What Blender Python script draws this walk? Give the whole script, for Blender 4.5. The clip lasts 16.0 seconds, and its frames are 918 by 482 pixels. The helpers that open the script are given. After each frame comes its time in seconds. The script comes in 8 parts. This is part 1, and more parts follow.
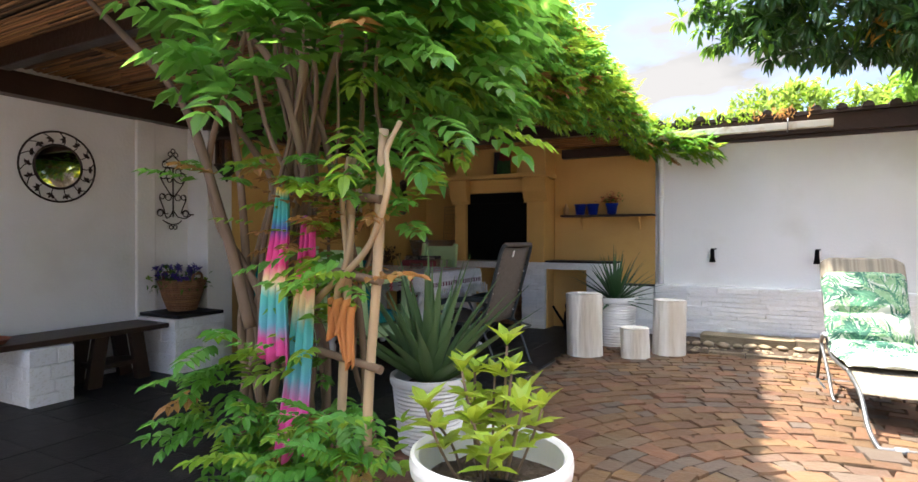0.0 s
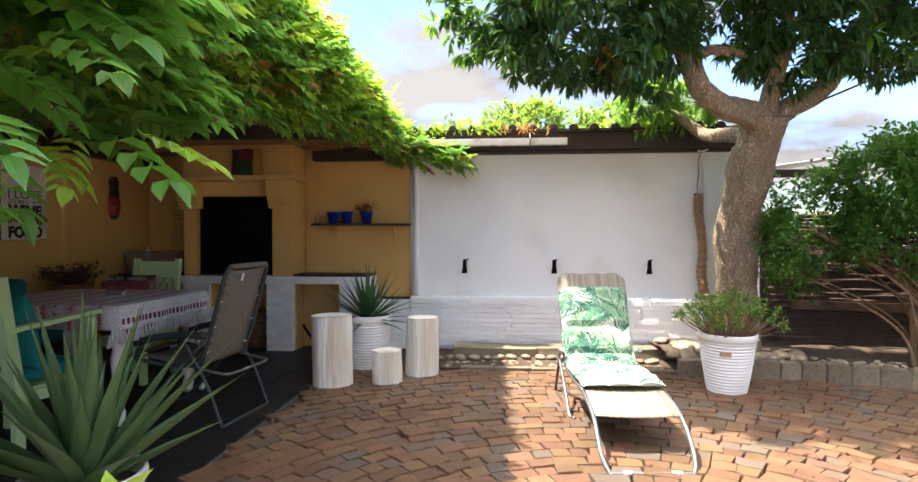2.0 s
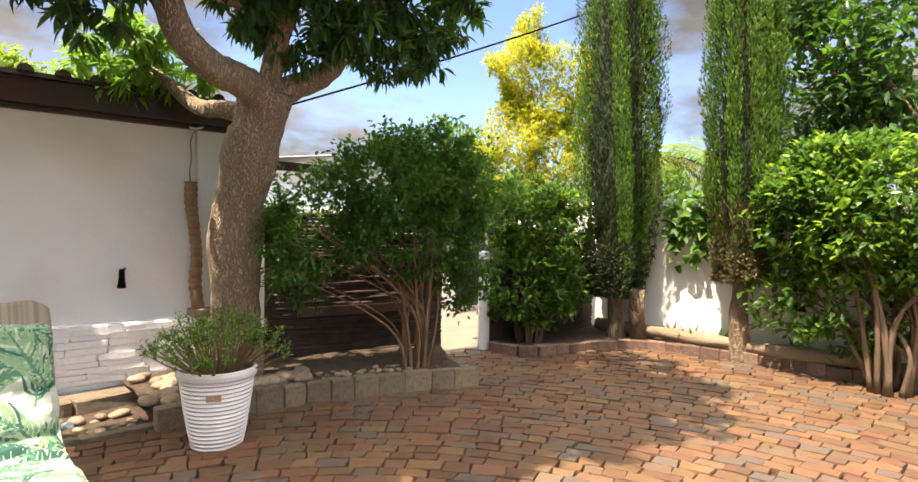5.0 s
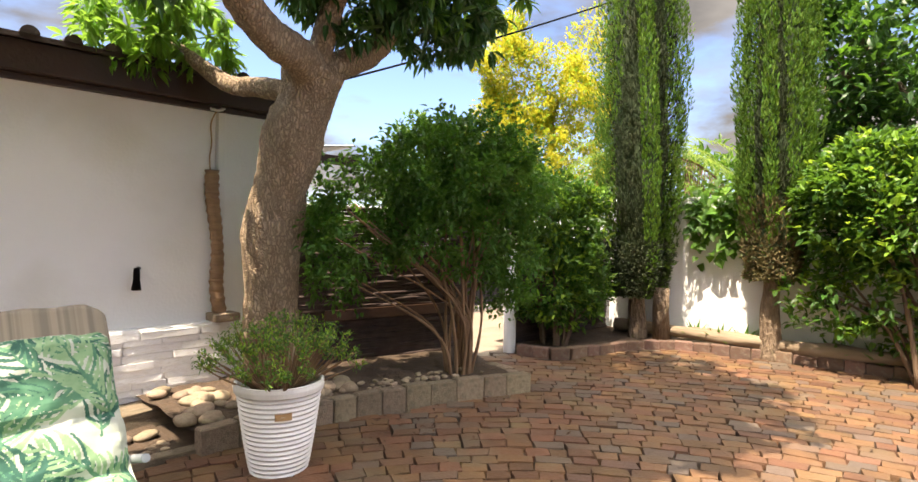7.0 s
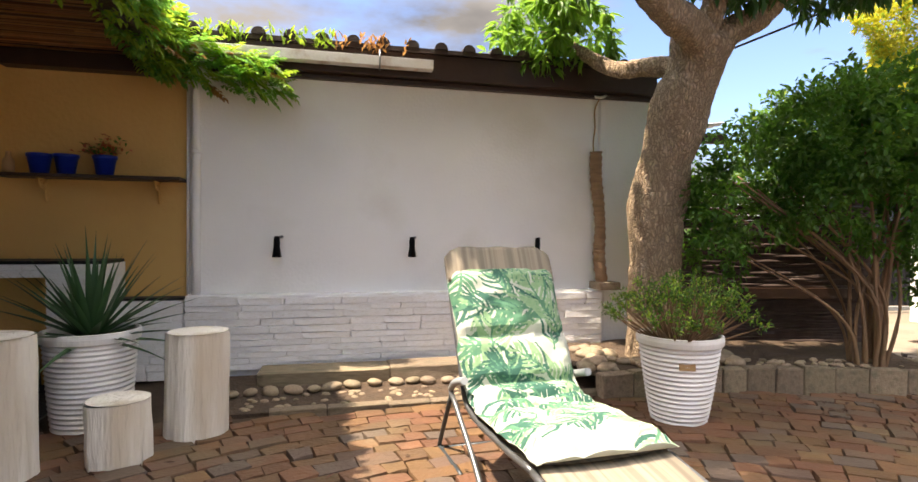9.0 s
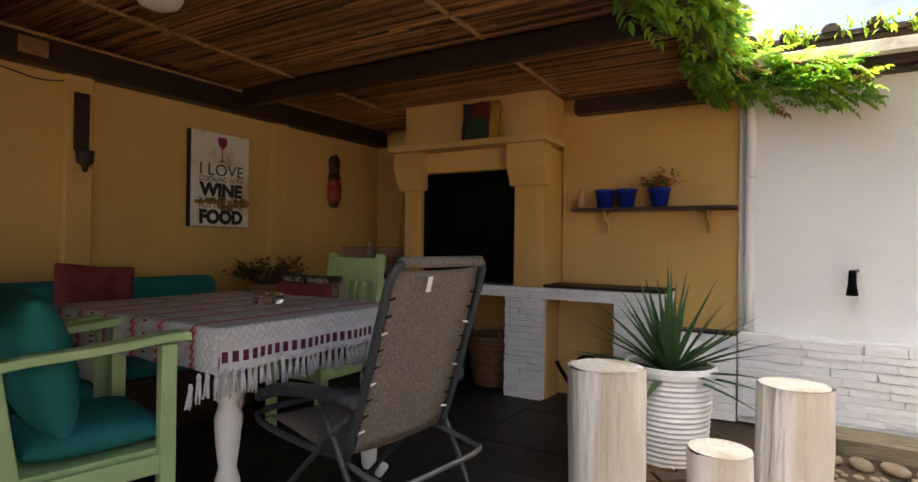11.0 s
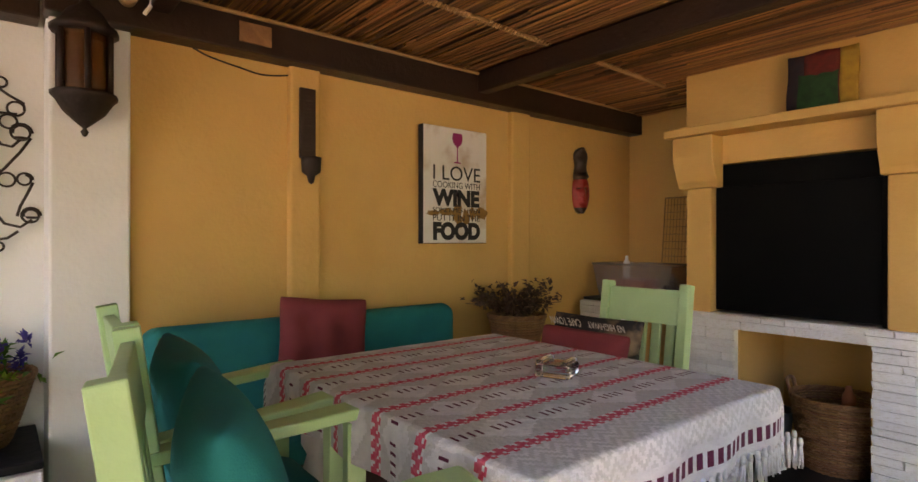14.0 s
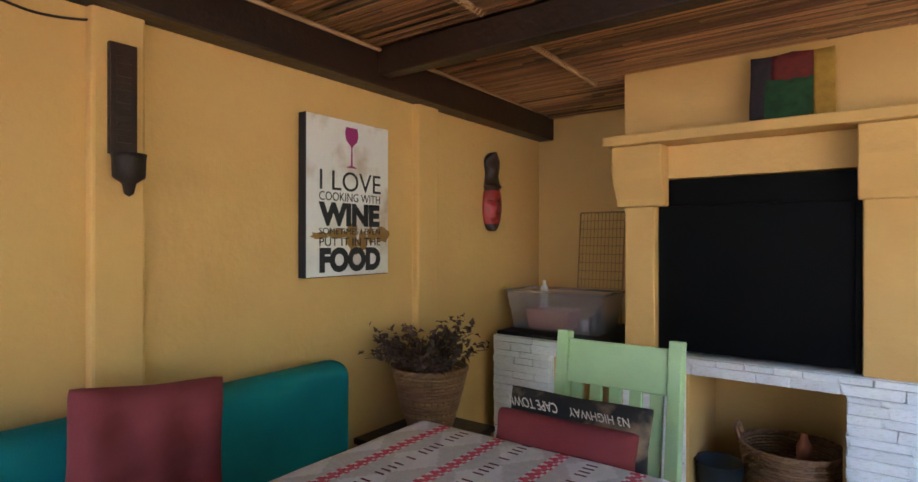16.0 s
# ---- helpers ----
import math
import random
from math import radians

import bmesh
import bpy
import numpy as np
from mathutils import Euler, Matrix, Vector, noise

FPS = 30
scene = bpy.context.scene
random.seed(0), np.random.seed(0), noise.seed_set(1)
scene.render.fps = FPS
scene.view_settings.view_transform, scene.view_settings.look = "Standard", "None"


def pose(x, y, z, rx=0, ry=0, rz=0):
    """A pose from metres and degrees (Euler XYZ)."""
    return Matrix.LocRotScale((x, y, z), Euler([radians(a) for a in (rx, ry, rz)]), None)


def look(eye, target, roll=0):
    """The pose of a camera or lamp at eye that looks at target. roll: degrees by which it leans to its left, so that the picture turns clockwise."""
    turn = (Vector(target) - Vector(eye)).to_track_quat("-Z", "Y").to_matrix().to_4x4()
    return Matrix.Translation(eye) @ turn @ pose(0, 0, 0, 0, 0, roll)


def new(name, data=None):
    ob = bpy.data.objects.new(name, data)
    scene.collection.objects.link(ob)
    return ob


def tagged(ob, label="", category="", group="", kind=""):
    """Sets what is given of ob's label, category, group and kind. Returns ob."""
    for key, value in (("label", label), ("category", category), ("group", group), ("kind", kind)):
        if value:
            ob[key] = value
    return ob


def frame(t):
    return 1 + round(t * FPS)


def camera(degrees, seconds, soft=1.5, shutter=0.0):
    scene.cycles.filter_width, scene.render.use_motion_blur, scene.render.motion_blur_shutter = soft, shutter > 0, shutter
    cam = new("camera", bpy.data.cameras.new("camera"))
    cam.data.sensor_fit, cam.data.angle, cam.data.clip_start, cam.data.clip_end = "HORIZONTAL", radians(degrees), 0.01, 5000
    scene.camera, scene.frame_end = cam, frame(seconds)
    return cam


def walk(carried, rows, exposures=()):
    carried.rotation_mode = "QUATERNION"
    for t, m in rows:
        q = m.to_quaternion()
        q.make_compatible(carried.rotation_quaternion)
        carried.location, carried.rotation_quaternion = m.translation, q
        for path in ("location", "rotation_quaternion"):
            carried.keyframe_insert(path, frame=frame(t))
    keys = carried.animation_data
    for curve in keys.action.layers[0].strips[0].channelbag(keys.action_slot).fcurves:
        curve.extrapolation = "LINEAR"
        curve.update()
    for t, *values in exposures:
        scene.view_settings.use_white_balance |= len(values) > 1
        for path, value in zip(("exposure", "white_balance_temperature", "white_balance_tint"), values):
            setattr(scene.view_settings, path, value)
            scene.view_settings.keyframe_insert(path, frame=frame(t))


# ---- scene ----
cam = camera(78.3, 16.0)
PATH = [
    (0, (0.138, 0.385, 1.225), (-0.808, 2.147, 1.212), -0.0),
    (0.5, (0.097, 0.541, 1.324), (-0.803, 2.327, 1.308), -0.0),
    (1, (0.0, 0.724, 1.371), (-0.745, 2.58, 1.353), 0.5),
    (1.5, (0.057, 0.878, 1.38), (-0.433, 2.817, 1.367), 0.1),
    (2, (0.155, 1.055, 1.4), (-0.024, 3.047, 1.374), -0.0),
    (2.5, (0.366, 1.23, 1.39), (0.368, 3.23, 1.368), 0.0),
    (3, (0.514, 1.391, 1.43), (0.667, 3.385, 1.396), -0.1),
    (3.5, (0.642, 1.627, 1.432), (1.048, 3.585, 1.397), 0.1),
    (4, (0.764, 1.811, 1.458), (1.49, 3.674, 1.421), 0.1),
    (4.5, (0.844, 2.051, 1.442), (1.9, 3.749, 1.414), 0.5),
    (4.7, (0.849, 2.165, 1.451), (2.03, 3.778, 1.416), 0.4),
    (6.8, (0.513, 3.16, 1.409), (2.008, 4.488, 1.378), 1.0),
    (7, (0.448, 3.224, 1.388), (1.885, 4.614, 1.358), 0.8),
    (7.5, (0.359, 3.312, 1.286), (1.639, 4.848, 1.254), 0.7),
    (8, (0.252, 3.294, 1.191), (1.342, 4.971, 1.16), 0.6),
    (8.5, (0.121, 3.235, 1.146), (0.931, 5.064, 1.118), 0.4),
    (9, (-0.033, 3.215, 1.122), (0.435, 5.16, 1.096), 0.5),
    (9.5, (-0.209, 3.229, 1.138), (-0.104, 5.226, 1.108), 0.5),
    (10, (-0.408, 3.296, 1.14), (-0.671, 5.278, 1.128), 0.8),
    (10.2, (-0.467, 3.332, 1.145), (-0.881, 5.288, 1.141), 0.9),
    (12.3, (-1.112, 3.552, 1.356), (-2.744, 4.709, 1.355), 0.1),
    (12.5, (-1.196, 3.598, 1.345), (-2.846, 4.729, 1.341), 0.1),
    (13, (-1.384, 3.726, 1.316), (-3.02, 4.876, 1.313), 0.1),
    (13.5, (-1.59, 3.863, 1.325), (-3.182, 5.073, 1.325), 0.1),
    (14, (-1.826, 3.978, 1.355), (-3.371, 5.249, 1.353), 0.1),
    (14.5, (-2.062, 4.082, 1.381), (-3.555, 5.414, 1.382), 0.0),
    (15, (-2.299, 4.221, 1.441), (-3.735, 5.613, 1.438), 0.1),
    (15.5, (-2.518, 4.329, 1.479), (-3.871, 5.801, 1.474), -0.0),
    (16, (-2.651, 4.411, 1.51), (-3.831, 6.026, 1.508), 0.1),
]
EXPOSURES = [(0, 2.65, 6800, 12), (1.5, 2.6, 6900, 13), (3, 2.35, 7100, 13), (4.5, 2.05, 7700, 15), (7, 2.1, 7800, 15), (8.5, 2.1, 7700, 16), (9.5, 2.0, 7800, 16), (10.2, 2.1, 7800, 16), (11.4, 3.3, 8200, 16), (12.5, 3.95, 8600, 16), (14.5, 4.35, 8400, 16), (15.5, 4.6, 6700, 11), (16, 4.65, 6200, 9)]
walk(cam, [(t, look(eye, target, roll)) for t, eye, target, roll in PATH], EXPOSURES)

# ---- sky and sun ----
SUN_TO = Vector((-0.385, -0.022, 0.92)).normalized()
world = bpy.data.worlds.new("sky")
scene.world = world
world.use_nodes = True
wn, wl = world.node_tree.nodes, world.node_tree.links
sky = wn.new("ShaderNodeTexSky")
sky.sky_type, sky.sun_disc = "NISHITA", False
sky.sun_elevation = math.asin(SUN_TO.z)
sky.sun_rotation = math.atan2(SUN_TO.x, SUN_TO.y)
# broken white cloud over the blue
tc = wn.new("ShaderNodeTexCoord")
sep = wn.new("ShaderNodeMapping")
sep.inputs["Scale"].default_value = (1.0, 1.0, 2.6)
cl = wn.new("ShaderNodeTexNoise")
cl.inputs["Scale"].default_value, cl.inputs["Detail"].default_value, cl.inputs["Roughness"].default_value = 2.1, 9.0, 0.55
ramp = wn.new("ShaderNodeValToRGB")
ramp.color_ramp.elements[0].position, ramp.color_ramp.elements[1].position = 0.43, 0.56
shade = wn.new("ShaderNodeTexNoise")
shade.inputs["Scale"].default_value, shade.inputs["Detail"].default_value = 3.3, 6.0
cramp = wn.new("ShaderNodeValToRGB")
cramp.color_ramp.elements[0].position, cramp.color_ramp.elements[1].position = 0.34, 0.60
cramp.color_ramp.elements[0].color = (4.6, 4.9, 5.4, 1)
cramp.color_ramp.elements[1].color = (11.6, 11.8, 12.1, 1)
mix = wn.new("ShaderNodeMixRGB")
bg = wn["Background"]
bg.inputs["Strength"].default_value = 0.15
wl.new(tc.outputs["Generated"], sep.inputs["Vector"])
wl.new(sep.outputs[0], cl.inputs["Vector"])
wl.new(sep.outputs[0], shade.inputs["Vector"])
wl.new(cl.outputs["Fac"], ramp.inputs[0])
wl.new(shade.outputs["Fac"], cramp.inputs[0])
wl.new(ramp.outputs[0], mix.inputs[0])
thin = wn.new("ShaderNodeMixRGB")
thin.blend_type, thin.inputs[0].default_value, thin.inputs[2].default_value = "MULTIPLY", 1.0, (0.40, 0.48, 0.63, 1)
wl.new(sky.outputs[0], thin.inputs[1])
wl.new(thin.outputs[0], mix.inputs[1])
# cloud is brightest high up, towards the hidden sun, and greyer low down
up_ = wn.new("ShaderNodeSeparateXYZ")
wl.new(tc.outputs["Generated"], up_.inputs[0])
lift = wn.new("ShaderNodeValToRGB")
lift.color_ramp.interpolation = "EASE"
lift.color_ramp.elements[0].position, lift.color_ramp.elements[0].color = 0.36, (0.080, 0.080, 0.080, 1)
lift.color_ramp.elements[1].position, lift.color_ramp.elements[1].color = 0.80, (1.25, 1.25, 1.25, 1)
wl.new(up_.outputs["Z"], lift.inputs[0])
gain = wn.new("ShaderNodeMixRGB")
gain.blend_type, gain.inputs[0].default_value = "MULTIPLY", 1.0
wl.new(cramp.outputs[0], gain.inputs[1]); wl.new(lift.outputs[0], gain.inputs[2])
wl.new(gain.outputs[0], mix.inputs[2])
wl.new(mix.outputs[0], bg.inputs["Color"])
sun = new("sun", bpy.data.lights.new("sun", "SUN"))
sun.data.energy, sun.data.angle, sun.data.color = 3.3, radians(0.6), (1.0, 0.95, 0.86)
sun.matrix_world = look(SUN_TO * 30, (0, 0, 0))


# ---- materials ----
def mat(name, c1, c2=None, rough=0.75, scale=6.0, bump=0.25, bscale=45.0, metal=0.0, stain=None, stain_scale=1.3,
        stretch=(1, 1, 1), rand=0.0, island=False, spec=0.4, amount=0.5, dist=0.01, hue=0.05):
    """A surface with two scales of colour variation and a fine relief. stretch squeezes the grain along an axis."""
    m = bpy.data.materials.new(name)
    m.use_nodes = True
    n, l = m.node_tree.nodes, m.node_tree.links
    b = n["Principled BSDF"]
    b.inputs["Roughness"].default_value, b.inputs["Metallic"].default_value = rough, metal
    b.inputs["Specular IOR Level"].default_value = spec
    tcn = n.new("ShaderNodeTexCoord")
    mp = n.new("ShaderNodeMapping")
    mp.inputs["Scale"].default_value = stretch
    l.new(tcn.outputs["Object"], mp.inputs["Vector"])
    def tex(sc, det=5.0):
        t = n.new("ShaderNodeTexNoise")
        t.inputs["Scale"].default_value, t.inputs["Detail"].default_value = sc, det
        l.new(mp.outputs[0], t.inputs["Vector"])
        return t
    def blend(fac, a, c):
        x = n.new("ShaderNodeMixRGB")
        l.new(fac, x.inputs[0])
        if isinstance(a, tuple):
            x.inputs[1].default_value = (*a, 1)
        else:
            l.new(a, x.inputs[1])
        x.inputs[2].default_value = (*c, 1)
        return x.outputs[0]
    def band(sock, lo, hi):
        r = n.new("ShaderNodeMapRange")
        r.inputs["From Min"].default_value, r.inputs["From Max"].default_value = lo, hi
        l.new(sock, r.inputs["Value"])
        return r.outputs[0]
    c2 = c2 or tuple(v * 0.75 for v in c1)
    col = blend(band(tex(scale).outputs["Fac"], 0.5 - amount * 0.5, 0.5 + amount * 0.5), c1, c2)
    if stain:
        col = blend(band(tex(stain_scale, 8.0).outputs["Fac"], 0.52, 0.78), col, stain)
    if rand:
        src = n.new("ShaderNodeNewGeometry").outputs["Random Per Island"] if island else n.new("ShaderNodeObjectInfo").outputs["Random"]
        hsv = n.new("ShaderNodeHueSaturation")
        r = n.new("ShaderNodeMapRange")
        r.inputs["To Min"].default_value, r.inputs["To Max"].default_value = 1 - rand, 1 + rand
        l.new(src, r.inputs["Value"])
        l.new(r.outputs[0], hsv.inputs["Value"])
        r2 = n.new("ShaderNodeMapRange")
        r2.inputs["To Min"].default_value, r2.inputs["To Max"].default_value = 0.5 - rand * hue, 0.5 + rand * hue
        mul = n.new("ShaderNodeMath")
        mul.operation, mul.inputs[1].default_value = "MULTIPLY", 7.31
        fr = n.new("ShaderNodeMath")
        fr.operation = "FRACT"
        l.new(src, mul.inputs[0]); l.new(mul.outputs[0], fr.inputs[0]); l.new(fr.outputs[0], r2.inputs["Value"])
        l.new(r2.outputs[0], hsv.inputs["Hue"])
        l.new(col, hsv.inputs["Color"])
        col = hsv.outputs[0]
    l.new(col, b.inputs["Base Color"])
    if bump:
        bp = n.new("ShaderNodeBump")
        bp.inputs["Strength"].default_value, bp.inputs["Distance"].default_value = bump, dist
        l.new(tex(bscale, 6.0).outputs["Fac"], bp.inputs["Height"])
        l.new(bp.outputs[0], b.inputs["Normal"])
    return m


def leaf_mat(name, c1, c2, through_col, rand=0.3, rough=0.45, trans=0.45):
    """Leaves: glossy on top, light comes through; every leaf its own shade."""
    m = mat(name, c1, c2, rough=rough, scale=3.0, bump=0.0, rand=rand, island=True, spec=0.4)
    n, l = m.node_tree.nodes, m.node_tree.links
    tr = n.new("ShaderNodeBsdfTranslucent")
    tr.inputs["Color"].default_value = (*through_col, 1)
    mx = n.new("ShaderNodeMixShader")
    mx.inputs[0].default_value = trans
    l.new(n["Principled BSDF"].outputs[0], mx.inputs[1])
    l.new(tr.outputs[0], mx.inputs[2])
    l.new(mx.outputs[0], n["Material Output"].inputs["Surface"])
    return m


WHITE = mat("white_plaster", (0.83, 0.82, 0.79), (0.78, 0.77, 0.74), rough=0.85, scale=2.2, bump=0.3, bscale=38, stain=(0.70, 0.68, 0.62), amount=0.6)
YELLOW = mat("ochre_plaster", (0.66, 0.41, 0.14), (0.60, 0.36, 0.115), rough=0.8, scale=2.0, bump=0.35, bscale=30, stain=(0.55, 0.32, 0.10), amount=0.7)
BRICKW = mat("white_painted_stone", (0.86, 0.86, 0.84), (0.80, 0.79, 0.77), rough=0.7, scale=14, bump=0.4, bscale=28, stain=(0.68, 0.65, 0.58), stain_scale=7, rand=0.06, dist=0.015)
GROUT = mat("dark_joint", (0.12, 0.11, 0.10), (0.22, 0.20, 0.18), rough=0.95, scale=20)
SLATE = mat("black_slate", (0.008, 0.008, 0.009), (0.018, 0.017, 0.017), rough=0.5, scale=5, bump=0.35, bscale=22, rand=0.25, spec=0.2, stain=(0.035, 0.032, 0.03))
PAVER = mat("clay_paver", (0.150, 0.073, 0.033), (0.100, 0.053, 0.028), rough=0.75, scale=7, bump=0.6, bscale=45, stain=(0.120, 0.088, 0.052), stain_scale=2.2, rand=0.26, dist=0.012)
PAVER_I = mat("clay_paver_rest", (0.150, 0.073, 0.033), (0.100, 0.053, 0.028), rough=0.75, scale=7, bump=0.6, bscale=45, stain=(0.120, 0.088, 0.052), stain_scale=2.2, rand=0.26, dist=0.012, island=True)
SOIL = mat("dark_soil", (0.055, 0.038, 0.026), (0.10, 0.065, 0.04), rough=0.95, scale=12, bump=1.0, bscale=40, dist=0.03)
JOINT = mat("sandy_joint", (0.045, 0.030, 0.019), (0.075, 0.050, 0.031), rough=0.95, scale=14, bump=0.8, bscale=90)
DARKWOOD = mat("dark_stained_wood", (0.020, 0.009, 0.005), (0.040, 0.018, 0.009), rough=0.42, scale=4, bump=0.4, bscale=30, stretch=(1, 1, 1))
REED = mat("reed", (0.36, 0.18, 0.068), (0.15, 0.068, 0.027), rough=0.5, scale=3, bump=0.2, bscale=60, rand=0.75, island=True, stretch=(0.3, 1, 1), hue=0.012)
CANE = mat("pale_cane", (0.46, 0.29, 0.14), (0.33, 0.19, 0.08), rough=0.55, scale=5, bump=0.3)
BLACK = mat("black_metal", (0.002, 0.002, 0.0022), (0.004, 0.004, 0.004), rough=0.55, scale=3, bump=0.15, bscale=20, spec=0.06)
IRON = mat("wrought_iron", (0.02, 0.014, 0.011), (0.04, 0.025, 0.018), rough=0.55, scale=20, bump=0.4, metal=0.3)
GREENP = mat("pale_green_paint", (0.44, 0.64, 0.33), (0.38, 0.56, 0.28), rough=0.45, scale=6, bump=0.25, bscale=25, stain=(0.46, 0.60, 0.38))
TEAL = mat("teal_canvas", (0.0, 0.20, 0.20), (0.0, 0.15, 0.16), rough=0.85, scale=5, bump=0.4, bscale=220, dist=0.004)
MAROON = mat("maroon_cotton", (0.25, 0.045, 0.052), (0.19, 0.03, 0.036), rough=0.9, scale=6, bump=0.4, bscale=200, dist=0.004)
BARK = mat("rough_bark", (0.30, 0.22, 0.145), (0.15, 0.10, 0.065), rough=0.9, scale=38, bump=1.0, bscale=30, dist=0.10, stretch=(1, 1, 0.32), amount=0.45)
VINEW = mat("vine_wood", (0.20, 0.135, 0.085), (0.11, 0.07, 0.045), rough=0.8, scale=10, bump=0.6, bscale=30, stretch=(1, 1, 0.3))
POLE = mat("peeled_pole", (0.50, 0.37, 0.23), (0.36, 0.25, 0.145), rough=0.7, scale=7, bump=0.5, bscale=24, stretch=(1, 1, 0.2), stain=(0.22, 0.14, 0.08), stain_scale=9)
LOGW = mat("white_limed_log", (0.80, 0.78, 0.72), (0.64, 0.59, 0.50), rough=0.85, scale=5, bump=1.0, bscale=26, stretch=(1, 1, 0.12), stain=(0.42, 0.32, 0.20), stain_scale=4.5, dist=0.025)
POTW = mat("white_plastic", (0.76, 0.75, 0.73), (0.70, 0.69, 0.66), rough=0.45, scale=3, bump=0.1, stain=(0.58, 0.54, 0.47), stain_scale=3)
STONE = mat("river_pebble", (0.31, 0.24, 0.16), (0.21, 0.16, 0.105), rough=0.7, scale=8, bump=0.3, rand=0.3)
KERB = mat("sandstone_kerb", (0.30, 0.235, 0.16), (0.20, 0.15, 0.10), rough=0.9, scale=9, bump=0.8, bscale=26, stain=(0.12, 0.11, 0.07), stain_scale=4, rand=0.2, dist=0.03)
LATTE = mat("dark_lathe", (0.055, 0.038, 0.030), (0.105, 0.075, 0.058), rough=0.7, scale=10, bump=0.6, bscale=30, rand=0.6, island=True)
TILE = mat("dark_roof_tile", (0.03, 0.02, 0.018), (0.05, 0.032, 0.026), rough=0.7, scale=10, bump=0.5)
BLUEP = mat("blue_glaze", (0.006, 0.03, 0.30), (0.006, 0.02, 0.22), rough=0.3, scale=6, bump=0.05)
TERRA = mat("terracotta", (0.42, 0.14, 0.06), (0.34, 0.11, 0.05), rough=0.8, scale=8)
WICKER = mat("brown_wicker", (0.33, 0.17, 0.075), (0.19, 0.095, 0.042), rough=0.6, scale=18, bump=0.5, rand=0.2, island=True)
GALV = mat("grey_tube", (0.13, 0.135, 0.14), (0.18, 0.185, 0.19), rough=0.35, scale=6, bump=0.1, metal=0.6)
DGREY = mat("charcoal_tube", (0.035, 0.045, 0.05), (0.05, 0.06, 0.065), rough=0.4, scale=5, bump=0.1, metal=0.2)
SLING = mat("brown_mesh_fabric", (0.235, 0.20, 0.165), (0.10, 0.086, 0.072), rough=0.8, scale=150, bump=0.6, bscale=260, stretch=(1.0, 0.6, 0.6), dist=0.003, amount=0.35)
BRASS = mat("dull_brass", (0.35, 0.22, 0.08), (0.25, 0.15, 0.06), rough=0.4, metal=0.8, scale=10)
GREYP = mat("grey_plastic", (0.33, 0.35, 0.36), (0.28, 0.30, 0.31), rough=0.45, bump=0.05)
TIN = mat("galvanised_sheet", (0.42, 0.43, 0.44), (0.34, 0.35, 0.36), rough=0.4, metal=0.6, scale=4)
RUST = mat("rusty_gutter_end", (0.70, 0.68, 0.64), (0.62, 0.59, 0.54), rough=0.6, scale=4, stain=(0.35, 0.2, 0.1), stain_scale=6)
LEAF_VINE = leaf_mat("wisteria_leaf", (0.045, 0.155, 0.030), (0.075, 0.215, 0.042), (0.26, 0.56, 0.09), rand=0.38, trans=0.52)
LEAF_YOUNG = leaf_mat("young_leaf", (0.13, 0.26, 0.03), (0.19, 0.32, 0.04), (0.42, 0.62, 0.06), rand=0.3)
LEAF_RUST = leaf_mat("copper_young_leaf", (0.24, 0.12, 0.04), (0.30, 0.17, 0.06), (0.5, 0.25, 0.08), rand=0.3)
LEAF_TREE = leaf_mat("tree_leaf", (0.028, 0.075, 0.022), (0.045, 0.11, 0.03), (0.11, 0.27, 0.03), rand=0.35, rough=0.35, trans=0.25)
LEAF_LIGHT = leaf_mat("light_tree_leaf", (0.08, 0.20, 0.03), (0.12, 0.26, 0.04), (0.28, 0.50, 0.06), rand=0.35)
LEAF_SHRUB = leaf_mat("shrub_leaf", (0.034, 0.105, 0.016), (0.052, 0.145, 0.022), (0.14, 0.32, 0.03), rand=0.45, rough=0.55)
LEAF_LAUREL = leaf_mat("laurel_leaf", (0.038, 0.102, 0.02), (0.062, 0.145, 0.025), (0.14, 0.29, 0.03), rand=0.35)
LEAF_CYP = leaf_mat("cypress_spray", (0.060, 0.140, 0.014), (0.095, 0.190, 0.020), (0.16, 0.30, 0.025), rand=0.5, rough=0.7, trans=0.3)
# dark copy of the spray colour, for the shaded inside and furrows
LEAF_CYPD = leaf_mat("cypress_shaded", (0.025, 0.045, 0.016), (0.05, 0.06, 0.025), (0.05, 0.08, 0.02), rand=0.4, rough=0.8, trans=0.2)
LEAF_GOLD = leaf_mat("golden_conifer", (0.46, 0.43, 0.02), (0.36, 0.38, 0.03), (0.60, 0.54, 0.05), rand=0.3, rough=0.7)
LEAF_FAR = leaf_mat("far_tree_leaf", (0.12, 0.19, 0.04), (0.085, 0.15, 0.03), (0.28, 0.40, 0.07), rand=0.3, rough=0.7)
LEAF_AGAVE = leaf_mat("agave_blade", (0.095, 0.185, 0.075), (0.135, 0.235, 0.10), (0.14, 0.28, 0.07), rand=0.2, rough=0.45, trans=0.12)
LEAF_YUCCA = leaf_mat("yucca_blade", (0.030, 0.085, 0.034), (0.045, 0.11, 0.045), (0.06, 0.15, 0.04), rand=0.25, rough=0.4, trans=0.12)
LEAF_DRY = leaf_mat("dried_leaf", (0.06, 0.036, 0.026), (0.12, 0.065, 0.04), (0.12, 0.06, 0.035), rand=0.5, rough=0.8, trans=0.2)
